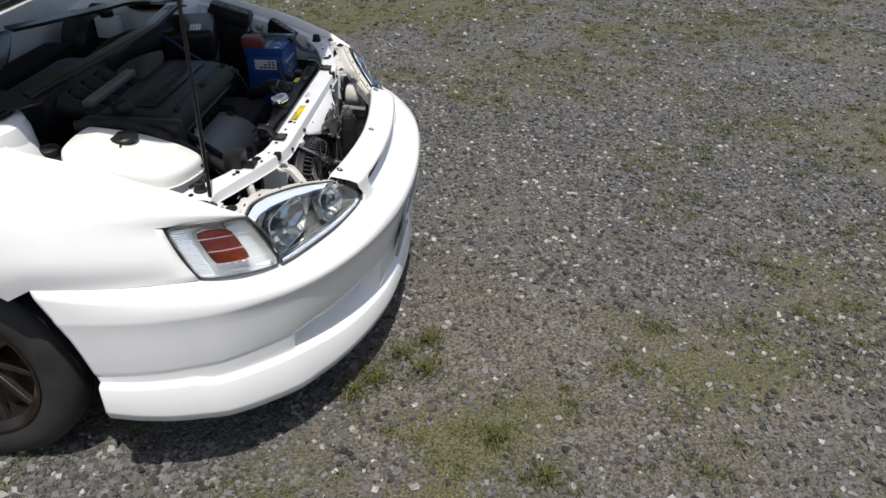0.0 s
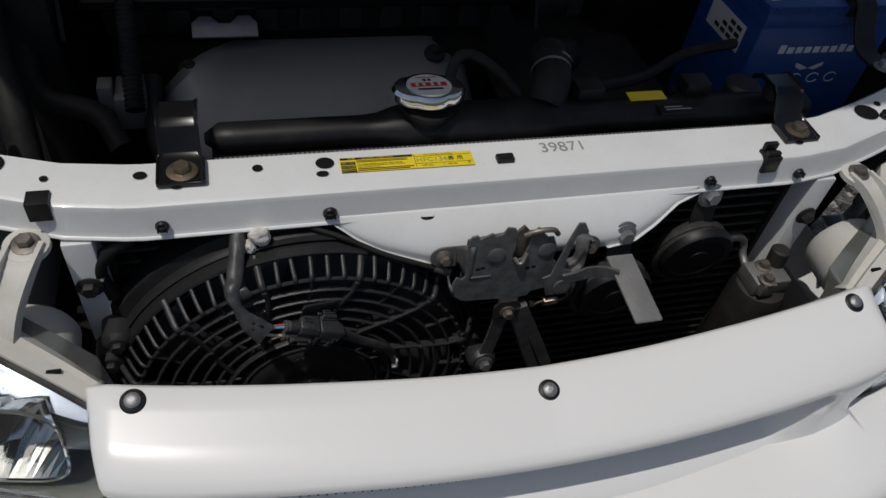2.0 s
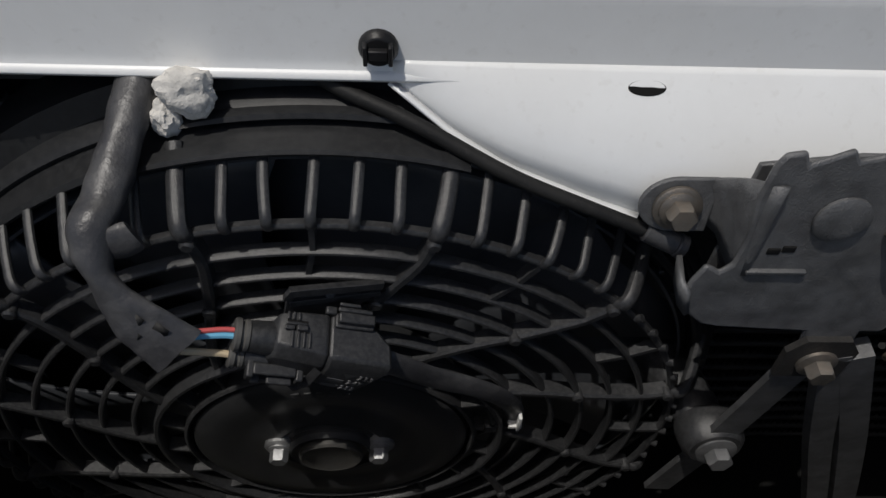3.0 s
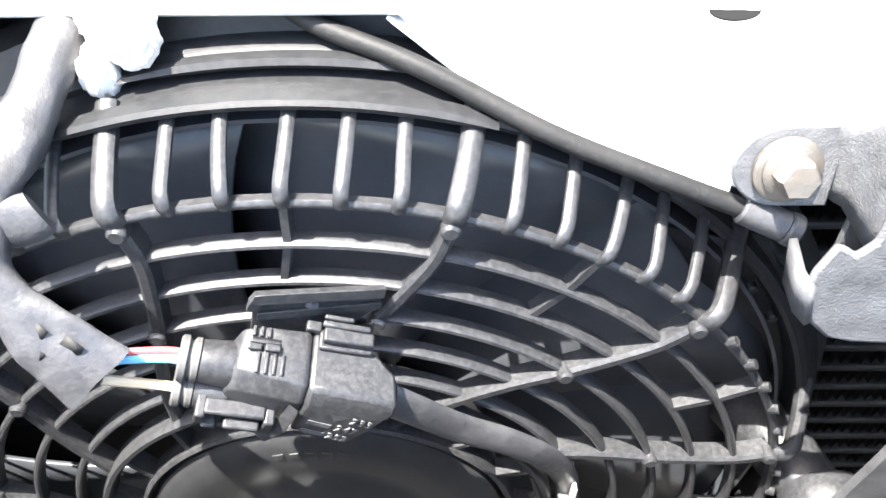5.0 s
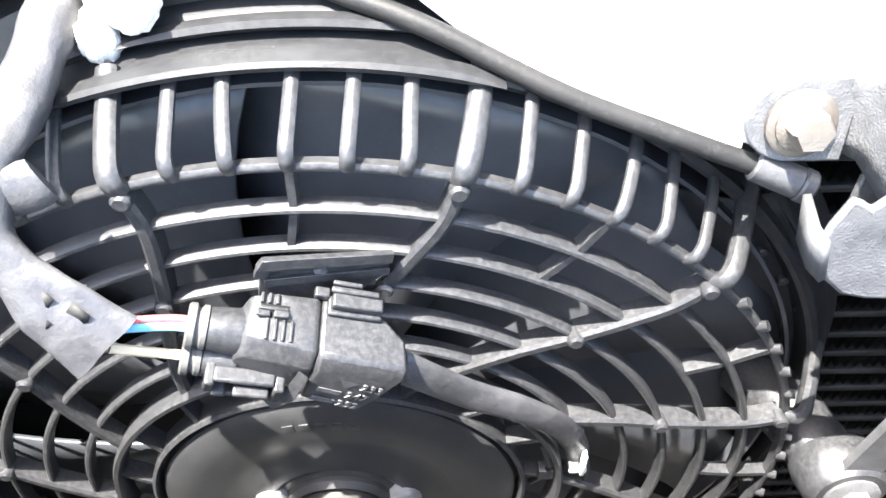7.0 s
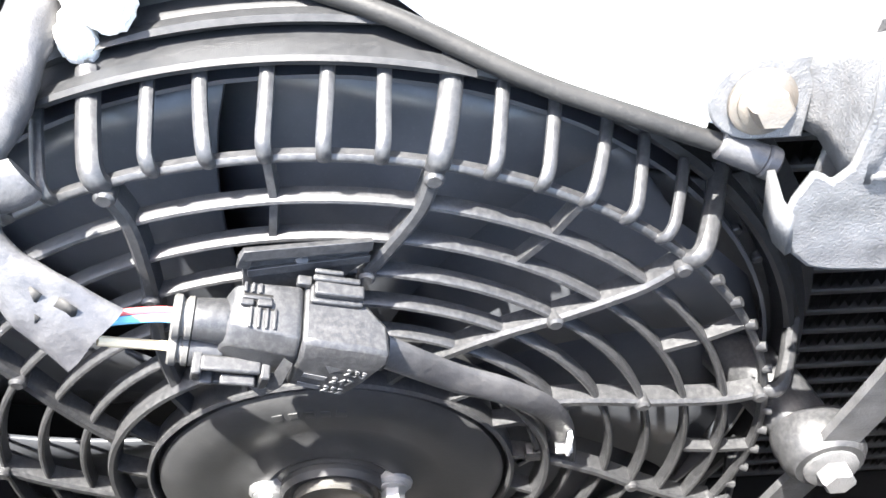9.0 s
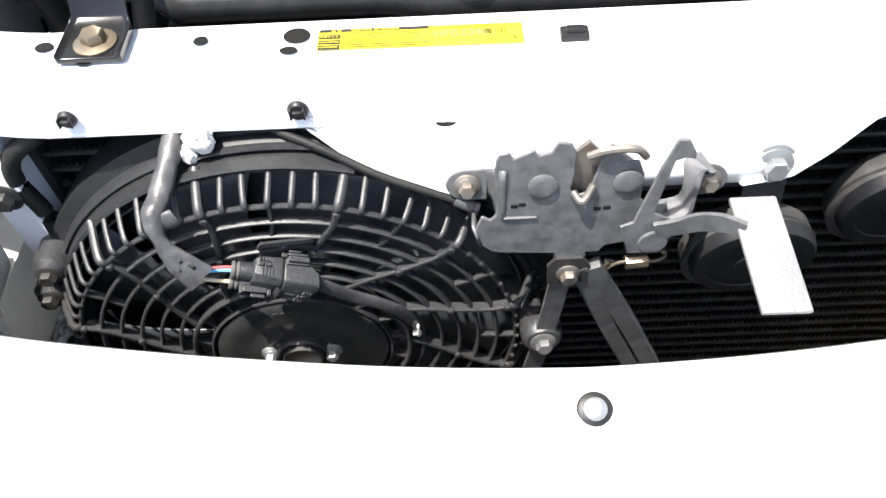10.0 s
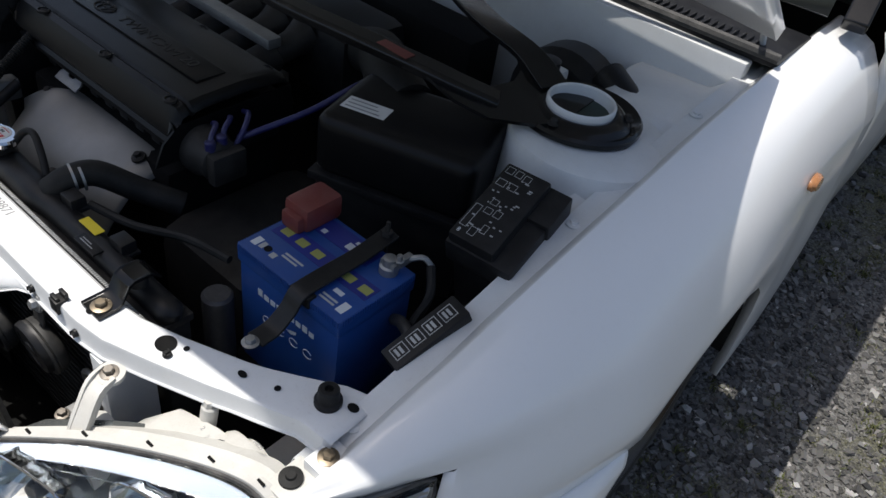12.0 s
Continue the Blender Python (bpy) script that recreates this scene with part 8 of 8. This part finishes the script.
for k in range(4):
    y = -0.046 + k * 0.0235
    outline_print(-0.0095, 0.0085, y, y + 0.019, RP, rl, 0.001)
    for j in range(2):
        b = bm_new()
        box(b, -0.006, 0.005, y + 0.004 + j * 0.006, y + 0.0075 + j * 0.006, 0, 0.0003)
        bmesh.ops.transform(b, matrix=RP, verts=b.verts)
        part("print_bar", b, PALE_INK, rl)
b = bm_new()
tube(b, [V(0.556, 0.255, 0.70), V(0.575, 0.245, 0.716), V(0.600, 0.235, 0.715)], 0.008, 10, 5)
w = part("wrapped_lead", b, FIN_TUBE, None)
tagged(w, "grey taped battery lead", "lead")

# ---- strut towers, brace, bulkhead and bay sides ----
for s in (-1, 1):
    bm = bm_new()
    lathe(bm, (s * 0.570, 0.645, 0.60), (0, 0, 1), [(0.150, 0), (0.140, 0.12), (0.130, 0.215), (0.122, 0.238), (0.108, 0.246), (0.060, 0.247), (0.056, 0.244)], 48, False, False)
    tower = part("strut_tower", bm, INNER_WHITE, car, "white strut tower")
    bm = bm_new()
    lathe(bm, (s * 0.534, 0.655, 0.848), (0, 0, 1), [(0.092, 0.0), (0.097, 0.003), (0.097, 0.010), (0.093, 0.014), (0.088, 0.011), (0.081, 0.007), (0.074, 0.012), (0.064, 0.019), (0.057, 0.019), (0.050, 0.012)], 48, True, False)
    ringo = part("top_mount", bm, GLOSS_BLACK, tower, "glossy black brace ring")
    bm = bm_new()
    lathe(bm, (s * 0.534, 0.655, 0.862), (0, 0, 1), [(0.050, -0.004), (0.053, 0.004), (0.053, 0.013), (0.051, 0.016), (0.048, 0.014), (0.046, -0.006)], 40, False, False)
    part("mount_collar", bm, INNER_WHITE, tower, "white collar")
    bm = bm_new()
    lathe(bm, (s * 0.534, 0.655, 0.858), (0, 0, 1), [(0.0475, 0), (0.0475, 0.001)], 32)
    part("mount_well", bm, WELL_GREEN, tower, "dark green well")
    for k in range(3):
        a = radians(30 + 120 * k)
        bm = bm_new()
        bolt(bm, (s * 0.534 + 0.072 * math.cos(a), 0.655 + 0.072 * math.sin(a), 0.861), (0, 0, 1), 0.006, 0.006, 0.009)
        part("mount_nut", bm, DARK_METAL, tower)
    # apron between tower and wing
    bm = bm_new()
    rows = []
    for y in np.linspace(0.10, 1.0, 28):
        zi = interp(y, [-0.018, 0.06, 0.17, 0.3, 0.48, 0.7, 0.9, 1.1, 1.3], [0.680, 0.722, 0.765, 0.805, 0.845, 0.882, 0.905, 0.92, 0.93]) - 0.036
        mid = interp(y, [0.10, 0.38, 0.46, 0.54, 0.62, 0.72, 0.84, 1.0], [0.62, 0.62, 0.74, 0.826, 0.842, 0.846, 0.842, 0.838])
        inner = interp(y, [0.10, 0.44, 0.56, 0.80, 1.0], [0.570, 0.570, 0.500, 0.490, 0.46])
        rows.append([V(s * 0.652, y, zi), V(s * 0.640, y, zi - 0.010), V(s * 0.618, y, lerp(zi, mid, 0.85)), V(s * (inner + 0.020), y, mid - 0.003), V(s * inner, y, mid - 0.02), V(s * (inner - 0.02), y, mid - 0.16), V(s * (inner - 0.05), y, 0.38)])
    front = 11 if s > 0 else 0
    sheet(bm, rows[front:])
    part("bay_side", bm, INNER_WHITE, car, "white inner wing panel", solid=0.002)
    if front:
        # Front of the inner wing in near-black: its shade is painted in
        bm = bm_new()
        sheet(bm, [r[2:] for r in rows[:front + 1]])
        part("wing_shade_panel", bm, DEEP, car, "inner wing panel coloured black for the shade under the relay boxes", solid=0.002)
bm = bm_new()
sweep(bm, spline([V(-0.45, 0.560, 0.866), V(-0.40, 0.530, 0.880), V(-0.34, 0.512, 0.888), V(-0.20, 0.494, 0.890), V(0.05, 0.480, 0.891), V(0.20, 0.494, 0.890), V(0.34, 0.512, 0.888), V(0.40, 0.530, 0.880), V(0.45, 0.560, 0.866)], 5), [(-0.021, -0.008), (0.021, -0.008), (0.021, 0.004), (0.015, 0.009), (-0.015, 0.009), (-0.021, 0.004)])
brace = part("strut_brace", bm, GLOSS_BLACK, None, bevel=0.0015)
tagged(brace, "glossy black strut brace across the engine bay", "strut brace")
for s in (-1, 1):
    bm = bm_new()
    sweep(bm, spline([V(s * 0.480, 0.665, 0.868), V(s * 0.40, 0.700, 0.884), V(s * 0.28, 0.735, 0.890), V(s * 0.10, 0.83, 0.892), V(s * 0.02, 0.88, 0.892)], 5), [(-0.026, -0.006), (0.026, -0.006), (0.026, 0.004), (-0.026, 0.004)])
    part("rear_arm", bm, GLOSS_BLACK, brace, bevel=0.0015)
    # web that spreads from the two arms to the ring
    bm = bm_new()
    web = [(0.350, 0.496), (0.418, 0.492), (0.470, 0.512), (0.520, 0.560), (0.540, 0.600), (0.530, 0.720), (0.495, 0.705), (0.462, 0.690), (0.405, 0.712), (0.392, 0.680), (0.420, 0.655), (0.432, 0.620), (0.425, 0.575), (0.405, 0.548), (0.350, 0.540)]
    loops = []
    for up in (0.0, 0.005):
        loops.append([V(s * x, y, interp(x, [0.35, 0.40, 0.45, 0.49], [0.884, 0.876, 0.862, 0.856]) + up) for x, y in web])
    rings(bm, loops, True, True, True)
    bmesh.ops.triangulate(bm, faces=[f for f in bm.faces if len(f.verts) > 4])
    part("ring_web", bm, GLOSS_BLACK, brace, "flared black web", angle=60)
bm = bm_new()
box(bm, 0.265, 0.325, 0.490, 0.510, 0.8975, 0.8990)
part("faded_sticker", bm, RED_COVER, brace, "faded red sticker")
bm = bm_new()
box(bm, -0.66, 0.66, 0.955, 0.985, 0.36, 0.905, 0.004)
part("bulkhead", bm, INNER_WHITE, car, "white bulkhead")
bm = bm_new()
box(bm, -0.30, 0.22, 0.80, 0.902, 0.42, 0.80, 0.02)
part("bulkhead_pad", bm, DEEP, car)
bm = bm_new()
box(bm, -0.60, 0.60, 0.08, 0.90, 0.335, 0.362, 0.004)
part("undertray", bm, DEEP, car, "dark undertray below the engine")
for s in (-1, 1):
    bm = bm_new()
    box(bm, s * 0.50 - 0.04, s * 0.50 + 0.04, -0.10, 0.90, 0.36, 0.45, 0.006)
    part("chassis_rail", bm, INNER_WHITE, car)
# brake master cylinder and bottle near the bulkhead
mc = empty("brake_cylinder", (0.42, 0.80, 0.70), "dark brake servo with a white fluid bottle", "brake cylinder")
bm = bm_new()
lathe(bm, (0.40, 0.895, 0.74), (0, -1, 0), [(0.11, 0), (0.11, 0.05), (0.09, 0.075), (0.03, 0.085), (0.024, 0.17)], 32)
part("servo", bm, BLACK, mc)
bm = bm_new()
box(bm, 0.375, 0.425, 0.735, 0.81, 0.765, 0.835, 0.008)
part("fluid_bottle", bm, RESERVOIR, mc, "white fluid bottle")
bm = bm_new()
lathe(bm, (0.40, 0.772, 0.835), (0, 0, 1), [(0.022, 0), (0.022, 0.018), (0.016, 0.021)], 20)
part("bottle_cap", bm, BLACK, mc)
motor_ob = empty("wiper_unit", (0.55, 0.84, 0.74), "black wiper motor by the white bulkhead", "wiper motor")
bm = bm_new()
cyl(bm, (0.47, 0.86, 0.83), (0.59, 0.80, 0.80), 0.030, 20, bevel=0.005)
box(bm, 0.52, 0.60, 0.80, 0.89, 0.74, 0.80, 0.01)
part("motor_body", bm, BLACK, motor_ob)

# ---- ground: worn gravel with thin grass ----
def ground_material():
    mat = bpy.data.materials.new("gravel_ground")
    mat.use_nodes = True
    nt = mat.node_tree
    bsdf = nt.nodes["Principled BSDF"]
    bsdf.inputs["Roughness"].default_value = 0.9
    geo = nt.nodes.new("ShaderNodeNewGeometry")

    def tex(s, d=5.0, r=0.62):
        n = nt.nodes.new("ShaderNodeTexNoise")
        n.inputs["Scale"].default_value, n.inputs["Detail"].default_value, n.inputs["Roughness"].default_value = s, d, r
        nt.links.new(geo.outputs["Position"], n.inputs["Vector"])
        return n.outputs["Fac"]

    def remap(fac, a, b, c, d):
        n = nt.nodes.new("ShaderNodeMapRange")
        for k, v in zip((1, 2, 3, 4), (a, b, c, d)):
            n.inputs[k].default_value = v
        nt.links.new(fac, n.inputs[0])
        return n.outputs[0]

    def mix(fac, a, b):
        n = nt.nodes.new("ShaderNodeMix")
        n.data_type = "RGBA"
        for sock, v in ((n.inputs[0], fac), (n.inputs[6], a), (n.inputs[7], b)):
            if isinstance(v, tuple):
                sock.default_value = (*v, 1)
            elif isinstance(v, float):
                sock.default_value = v
            else:
                nt.links.new(v, sock)
        return n.outputs[2]

    vor = nt.nodes.new("ShaderNodeTexVoronoi")
    vor.inputs["Scale"].default_value = 85
    nt.links.new(geo.outputs["Position"], vor.inputs["Vector"])
    vor2 = nt.nodes.new("ShaderNodeTexVoronoi")
    vor2.inputs["Scale"].default_value = 230
    nt.links.new(geo.outputs["Position"], vor2.inputs["Vector"])
    grey = mix(remap(vor.outputs["Color"], 0.2, 0.8, 0, 1), (0.022, 0.021, 0.020), (0.205, 0.198, 0.188))
    fine = mix(remap(vor2.outputs["Color"], 0.2, 0.9, 0, 1), (0.016, 0.015, 0.014), (0.21, 0.202, 0.19))
    col = mix(0.5, grey, fine)
    growth = nt.nodes.new("ShaderNodeAttribute")
    growth.attribute_name = "growth"

    def patch(channel, spread, low, high, most):
        n = nt.nodes.new("ShaderNodeMath")
        n.operation = "MULTIPLY_ADD"
        nt.links.new(tex(spread, 7, 0.75), n.inputs[0])
        n.inputs[1].default_value = 0.9
        nt.links.new(channel, n.inputs[2])
        return remap(n.outputs[0], low + 0.45, high + 0.45, 0, most)

    split = nt.nodes.new("ShaderNodeSeparateColor")
    nt.links.new(growth.outputs["Color"], split.inputs[0])
    col = mix(patch(split.outputs[1], 9, 0.50, 0.75, 0.85), col, mix(remap(tex(110), 0.4, 0.6, 0, 1), (0.042, 0.034, 0.025), (0.225, 0.195, 0.155)))
    col = mix(patch(split.outputs[0], 12, 0.50, 0.90, 0.75), col, mix(remap(tex(170), 0.4, 0.6, 0, 1), (0.026, 0.029, 0.011), (0.17, 0.165, 0.062)))
    nt.links.new(col, bsdf.inputs["Base Color"])
    add = nt.nodes.new("ShaderNodeMath")
    add.operation = "MULTIPLY_ADD"
    nt.links.new(vor.outputs["Distance"], add.inputs[0])
    add.inputs[1].default_value = -1.5
    nt.links.new(tex(120, 6), add.inputs[2])
    b = nt.nodes.new("ShaderNodeBump")
    b.inputs["Strength"].default_value, b.inputs["Distance"].default_value = 1.0, 0.006
    nt.links.new(add.outputs[0], b.inputs["Height"])
    nt.links.new(b.outputs[0], bsdf.inputs["Normal"])
    return mat


GROUND = ground_material()
bm = bm_new()
xs = [-400, -60, -12, -5] + [(-3 + 0.1 * i) for i in range(101)] + [9, 14, 60, 400]
ys = [-400, -60, -12, -6] + [(-4 + 0.1 * i) for i in range(101)] + [8, 12, 60, 400]
rows = []
for x in xs:
    rows.append([V(x, y, (0.010 * noise.noise(V(x * 0.9, y * 0.9, 3)) + 0.004 * noise.noise(V(x * 4, y * 4, 7))) if abs(x) < 8 and abs(y) < 7 else 0.0) for y in ys])
sheet(bm, rows)
ground = part("ground", bm, GROUND, None, fix=False)


def moss(x, y):
    """How far grass and moss have grown over the gravel, from 0 to 1."""
    g = 0.47 + 0.62 * noise.noise(V(x * 0.9 + 3, y * 0.9, 20)) + 0.50 * noise.noise(V(x * 2.7, y * 2.7, 5)) + 0.32 * noise.noise(V(x * 7.5, y * 7.5, 6))
    g += 0.16 * min(max((x - 1.0) / 0.8, 0), 1) * (1 if y > -0.8 else 0.4) + 0.15 * min(max((-0.75 - y) / 0.5, 0), 1) * min(max((0.9 - x) / 0.6, 0), 1)
    return min(max(g, 0.0), 1.0)


def earth(x, y):
    """Bare earth, mostly close to the car."""
    g = 0.36 + 0.7 * noise.noise(V(x * 1.1 + 9, y * 1.1, 40)) + 0.3 * noise.noise(V(x * 3.3, y * 3.3, 8))
    g += 0.50 * max(0.0, 1 - math.hypot(x + 0.1, y + 1.0) / 1.5)
    return min(max(g, 0.0), 1.0)


layer = ground.data.color_attributes.new("growth", "FLOAT_COLOR", "POINT")
for v, item in zip(ground.data.vertices, layer.data):
    item.color = (moss(v.co.x, v.co.y), earth(v.co.x, v.co.y), 0.0, 1.0) if abs(v.co.x) < 8 and abs(v.co.y) < 7 else (0.3, 0.3, 0.0, 1.0)
tagged(ground, "worn grey gravel ground with earth showing through", "ground", kind="structure")


def ground_z(x, y):
    return 0.010 * noise.noise(V(x * 0.9, y * 0.9, 3)) + 0.004 * noise.noise(V(x * 4, y * 4, 7))


def stone_material(name, dark, light, pale):
    mat = bpy.data.materials.new(name)
    mat.use_nodes = True
    nt = mat.node_tree
    bsdf = nt.nodes["Principled BSDF"]
    bsdf.inputs["Roughness"].default_value = 0.85
    geo = nt.nodes.new("ShaderNodeNewGeometry")
    ramp = nt.nodes.new("ShaderNodeValToRGB")
    ramp.color_ramp.elements[0].color, ramp.color_ramp.elements[1].color = (*dark, 1), (*pale, 1)
    ramp.color_ramp.elements.new(0.93).color = (*light, 1)
    nt.links.new(geo.outputs["Random Per Island"], ramp.inputs[0])
    n = nt.nodes.new("ShaderNodeTexNoise")
    n.inputs["Scale"].default_value = 240
    nt.links.new(geo.outputs["Position"], n.inputs["Vector"])
    mx = nt.nodes.new("ShaderNodeMix")
    mx.data_type, mx.blend_type = "RGBA", "MULTIPLY"
    mx.inputs[0].default_value = 0.35
    nt.links.new(ramp.outputs[0], mx.inputs[6])
    nt.links.new(n.outputs["Color"], mx.inputs[7])
    nt.links.new(mx.outputs[2], bsdf.inputs["Base Color"])
    return mat


STONE = stone_material("crushed_stone", (0.026, 0.026, 0.026), (0.215, 0.208, 0.197), (0.50, 0.485, 0.46))
GRASS = stone_material("grass_blades", (0.050, 0.065, 0.015), (0.14, 0.15, 0.042), (0.28, 0.235, 0.11))


def scatter_stones(name, count, x0, x1, y0, y1, low, high, seed, label):
    rng = np.random.default_rng(seed)
    cube = np.array([(a, b, c) for a in (-1, 1) for b in (-1, 1) for c in (-1, 1)], float)
    faces = np.array([(0, 1, 3, 2), (4, 6, 7, 5), (0, 4, 5, 1), (2, 3, 7, 6), (0, 2, 6, 4), (1, 5, 7, 3)])
    xy = np.stack([rng.uniform(x0, x1, count), rng.uniform(y0, y1, count)], 1)
    keep = np.array([1.05 - 0.60 * moss(a, b) - 0.70 * earth(a, b) + 0.3 * noise.noise(V(a * 3.7, b * 3.7, 9)) for a, b in xy]) + rng.uniform(-0.45, 0.45, count) > 0.22
    keep &= ~((np.abs(xy[:, 0]) < 0.7) & (xy[:, 1] > 0.05))
    if low > 0.004:
        keep &= ~((xy[:, 0] > -1.5) & (xy[:, 0] < 2.6) & (xy[:, 1] > -2.2) & (xy[:, 1] < 1.8))
    xy = xy[keep]
    n = len(xy)
    size = low + (high - low) * rng.random(n) ** 3.0
    pts = cube[None] * (0.55 + 0.6 * rng.random((n, 8, 3)))
    pts *= size[:, None, None] * np.stack([0.7 + 0.6 * rng.random(n), 0.7 + 0.6 * rng.random(n), 0.32 + 0.38 * rng.random(n)], 1)[:, None]
    a = rng.uniform(0, 2 * np.pi, n)
    c, s = np.cos(a)[:, None], np.sin(a)[:, None]
    t = rng.uniform(-0.75, 0.75, n)[:, None]
    px, py, pz = pts[..., 0], pts[..., 1], pts[..., 2]
    py, pz = py * np.cos(t) - pz * np.sin(t), py * np.sin(t) + pz * np.cos(t)
    z0 = np.array([ground_z(p, q) for p, q in xy])
    out = np.stack([px * c - py * s + xy[:, :1], px * s + py * c + xy[:, 1:], pz + z0[:, None] + size[:, None] * 0.12], -1)
    mesh = bpy.data.meshes.new(name)
    mesh.from_pydata(out.reshape(-1, 3).tolist(), [], (faces[None] + 8 * np.arange(n)[:, None, None]).reshape(-1, 4).tolist())
    mesh.materials.append(STONE)
    ob = new(name, mesh)
    return tagged(ob, label, "gravel", kind="stuff")


scatter_stones("gravel", 150000, -1.6, 2.6, -2.3, 1.9, 0.0022, 0.0110, 5, "loose crushed grey stones lying on the ground")
scatter_stones("far_gravel", 120000, -4.0, 6.5, -4.6, 4.6, 0.0041, 0.015, 6, "loose crushed grey stones farther off")
scatter_stones("pebbles", 900, -1.6, 4.5, -2.5, 4.0, 0.006, 0.015, 8, "larger stones among the gravel")


def scatter_grass(name, spots, seed, label):
    rng = np.random.default_rng(seed)
    verts, faces = [], []
    for x, y, spread, count, tall in spots:
        for _ in range(count):
            a, d = rng.uniform(0, 2 * np.pi), spread * abs(rng.normal()) * 0.6
            bx, by = x + d * np.cos(a), y + d * np.sin(a)
            z = ground_z(bx, by) - 0.002
            h, lean, w = tall * rng.uniform(0.4, 1.1), rng.uniform(0, 2 * np.pi), rng.uniform(0.0009, 0.0020)
            lx, ly = np.cos(lean), np.sin(lean)
            k = rng.uniform(0.3, 1.1) * h
            i = len(verts)
            verts += [(bx - ly * w, by + lx * w, z), (bx + ly * w, by - lx * w, z), (bx + lx * k * 0.4 + ly * w * 0.8, by + ly * k * 0.4 - lx * w * 0.8, z + h * 0.6), (bx + lx * k * 0.4 - ly * w * 0.8, by + ly * k * 0.4 + lx * w * 0.8, z + h * 0.6), (bx + lx * k, by + ly * k, z + h * 0.85)]
            faces += [(i, i + 1, i + 2, i + 3), (i + 3, i + 2, i + 4)]
    mesh = bpy.data.meshes.new(name)
    mesh.from_pydata(verts, [], faces)
    mesh.materials.append(GRASS)
    ob = new(name, mesh)
    return tagged(ob, label, "grass", kind="stuff")


rng = random.Random(11)
spots = []
for _ in range(9000):
    x, y = rng.uniform(-1.5, 6.5), rng.uniform(-3.6, 4.5)
    if moss(x, y) > 0.50 and not (abs(x) < 0.8 and -0.2 < y):
        spots.append((x, y, rng.uniform(0.03, 0.10), rng.randint(25, 80), rng.uniform(0.008, 0.024)))
for x, y in ((-0.30, -0.32), (-0.42, -0.26), (-0.22, -0.40), (-0.48, -0.20), (-0.36, -0.40), (-0.62, -0.62), (-0.75, -0.75)):
    spots.append((x, y, 0.06, 220, 0.042))
scatter_grass("grass", spots, 12, "thin tufts of grass and moss growing through the gravel")
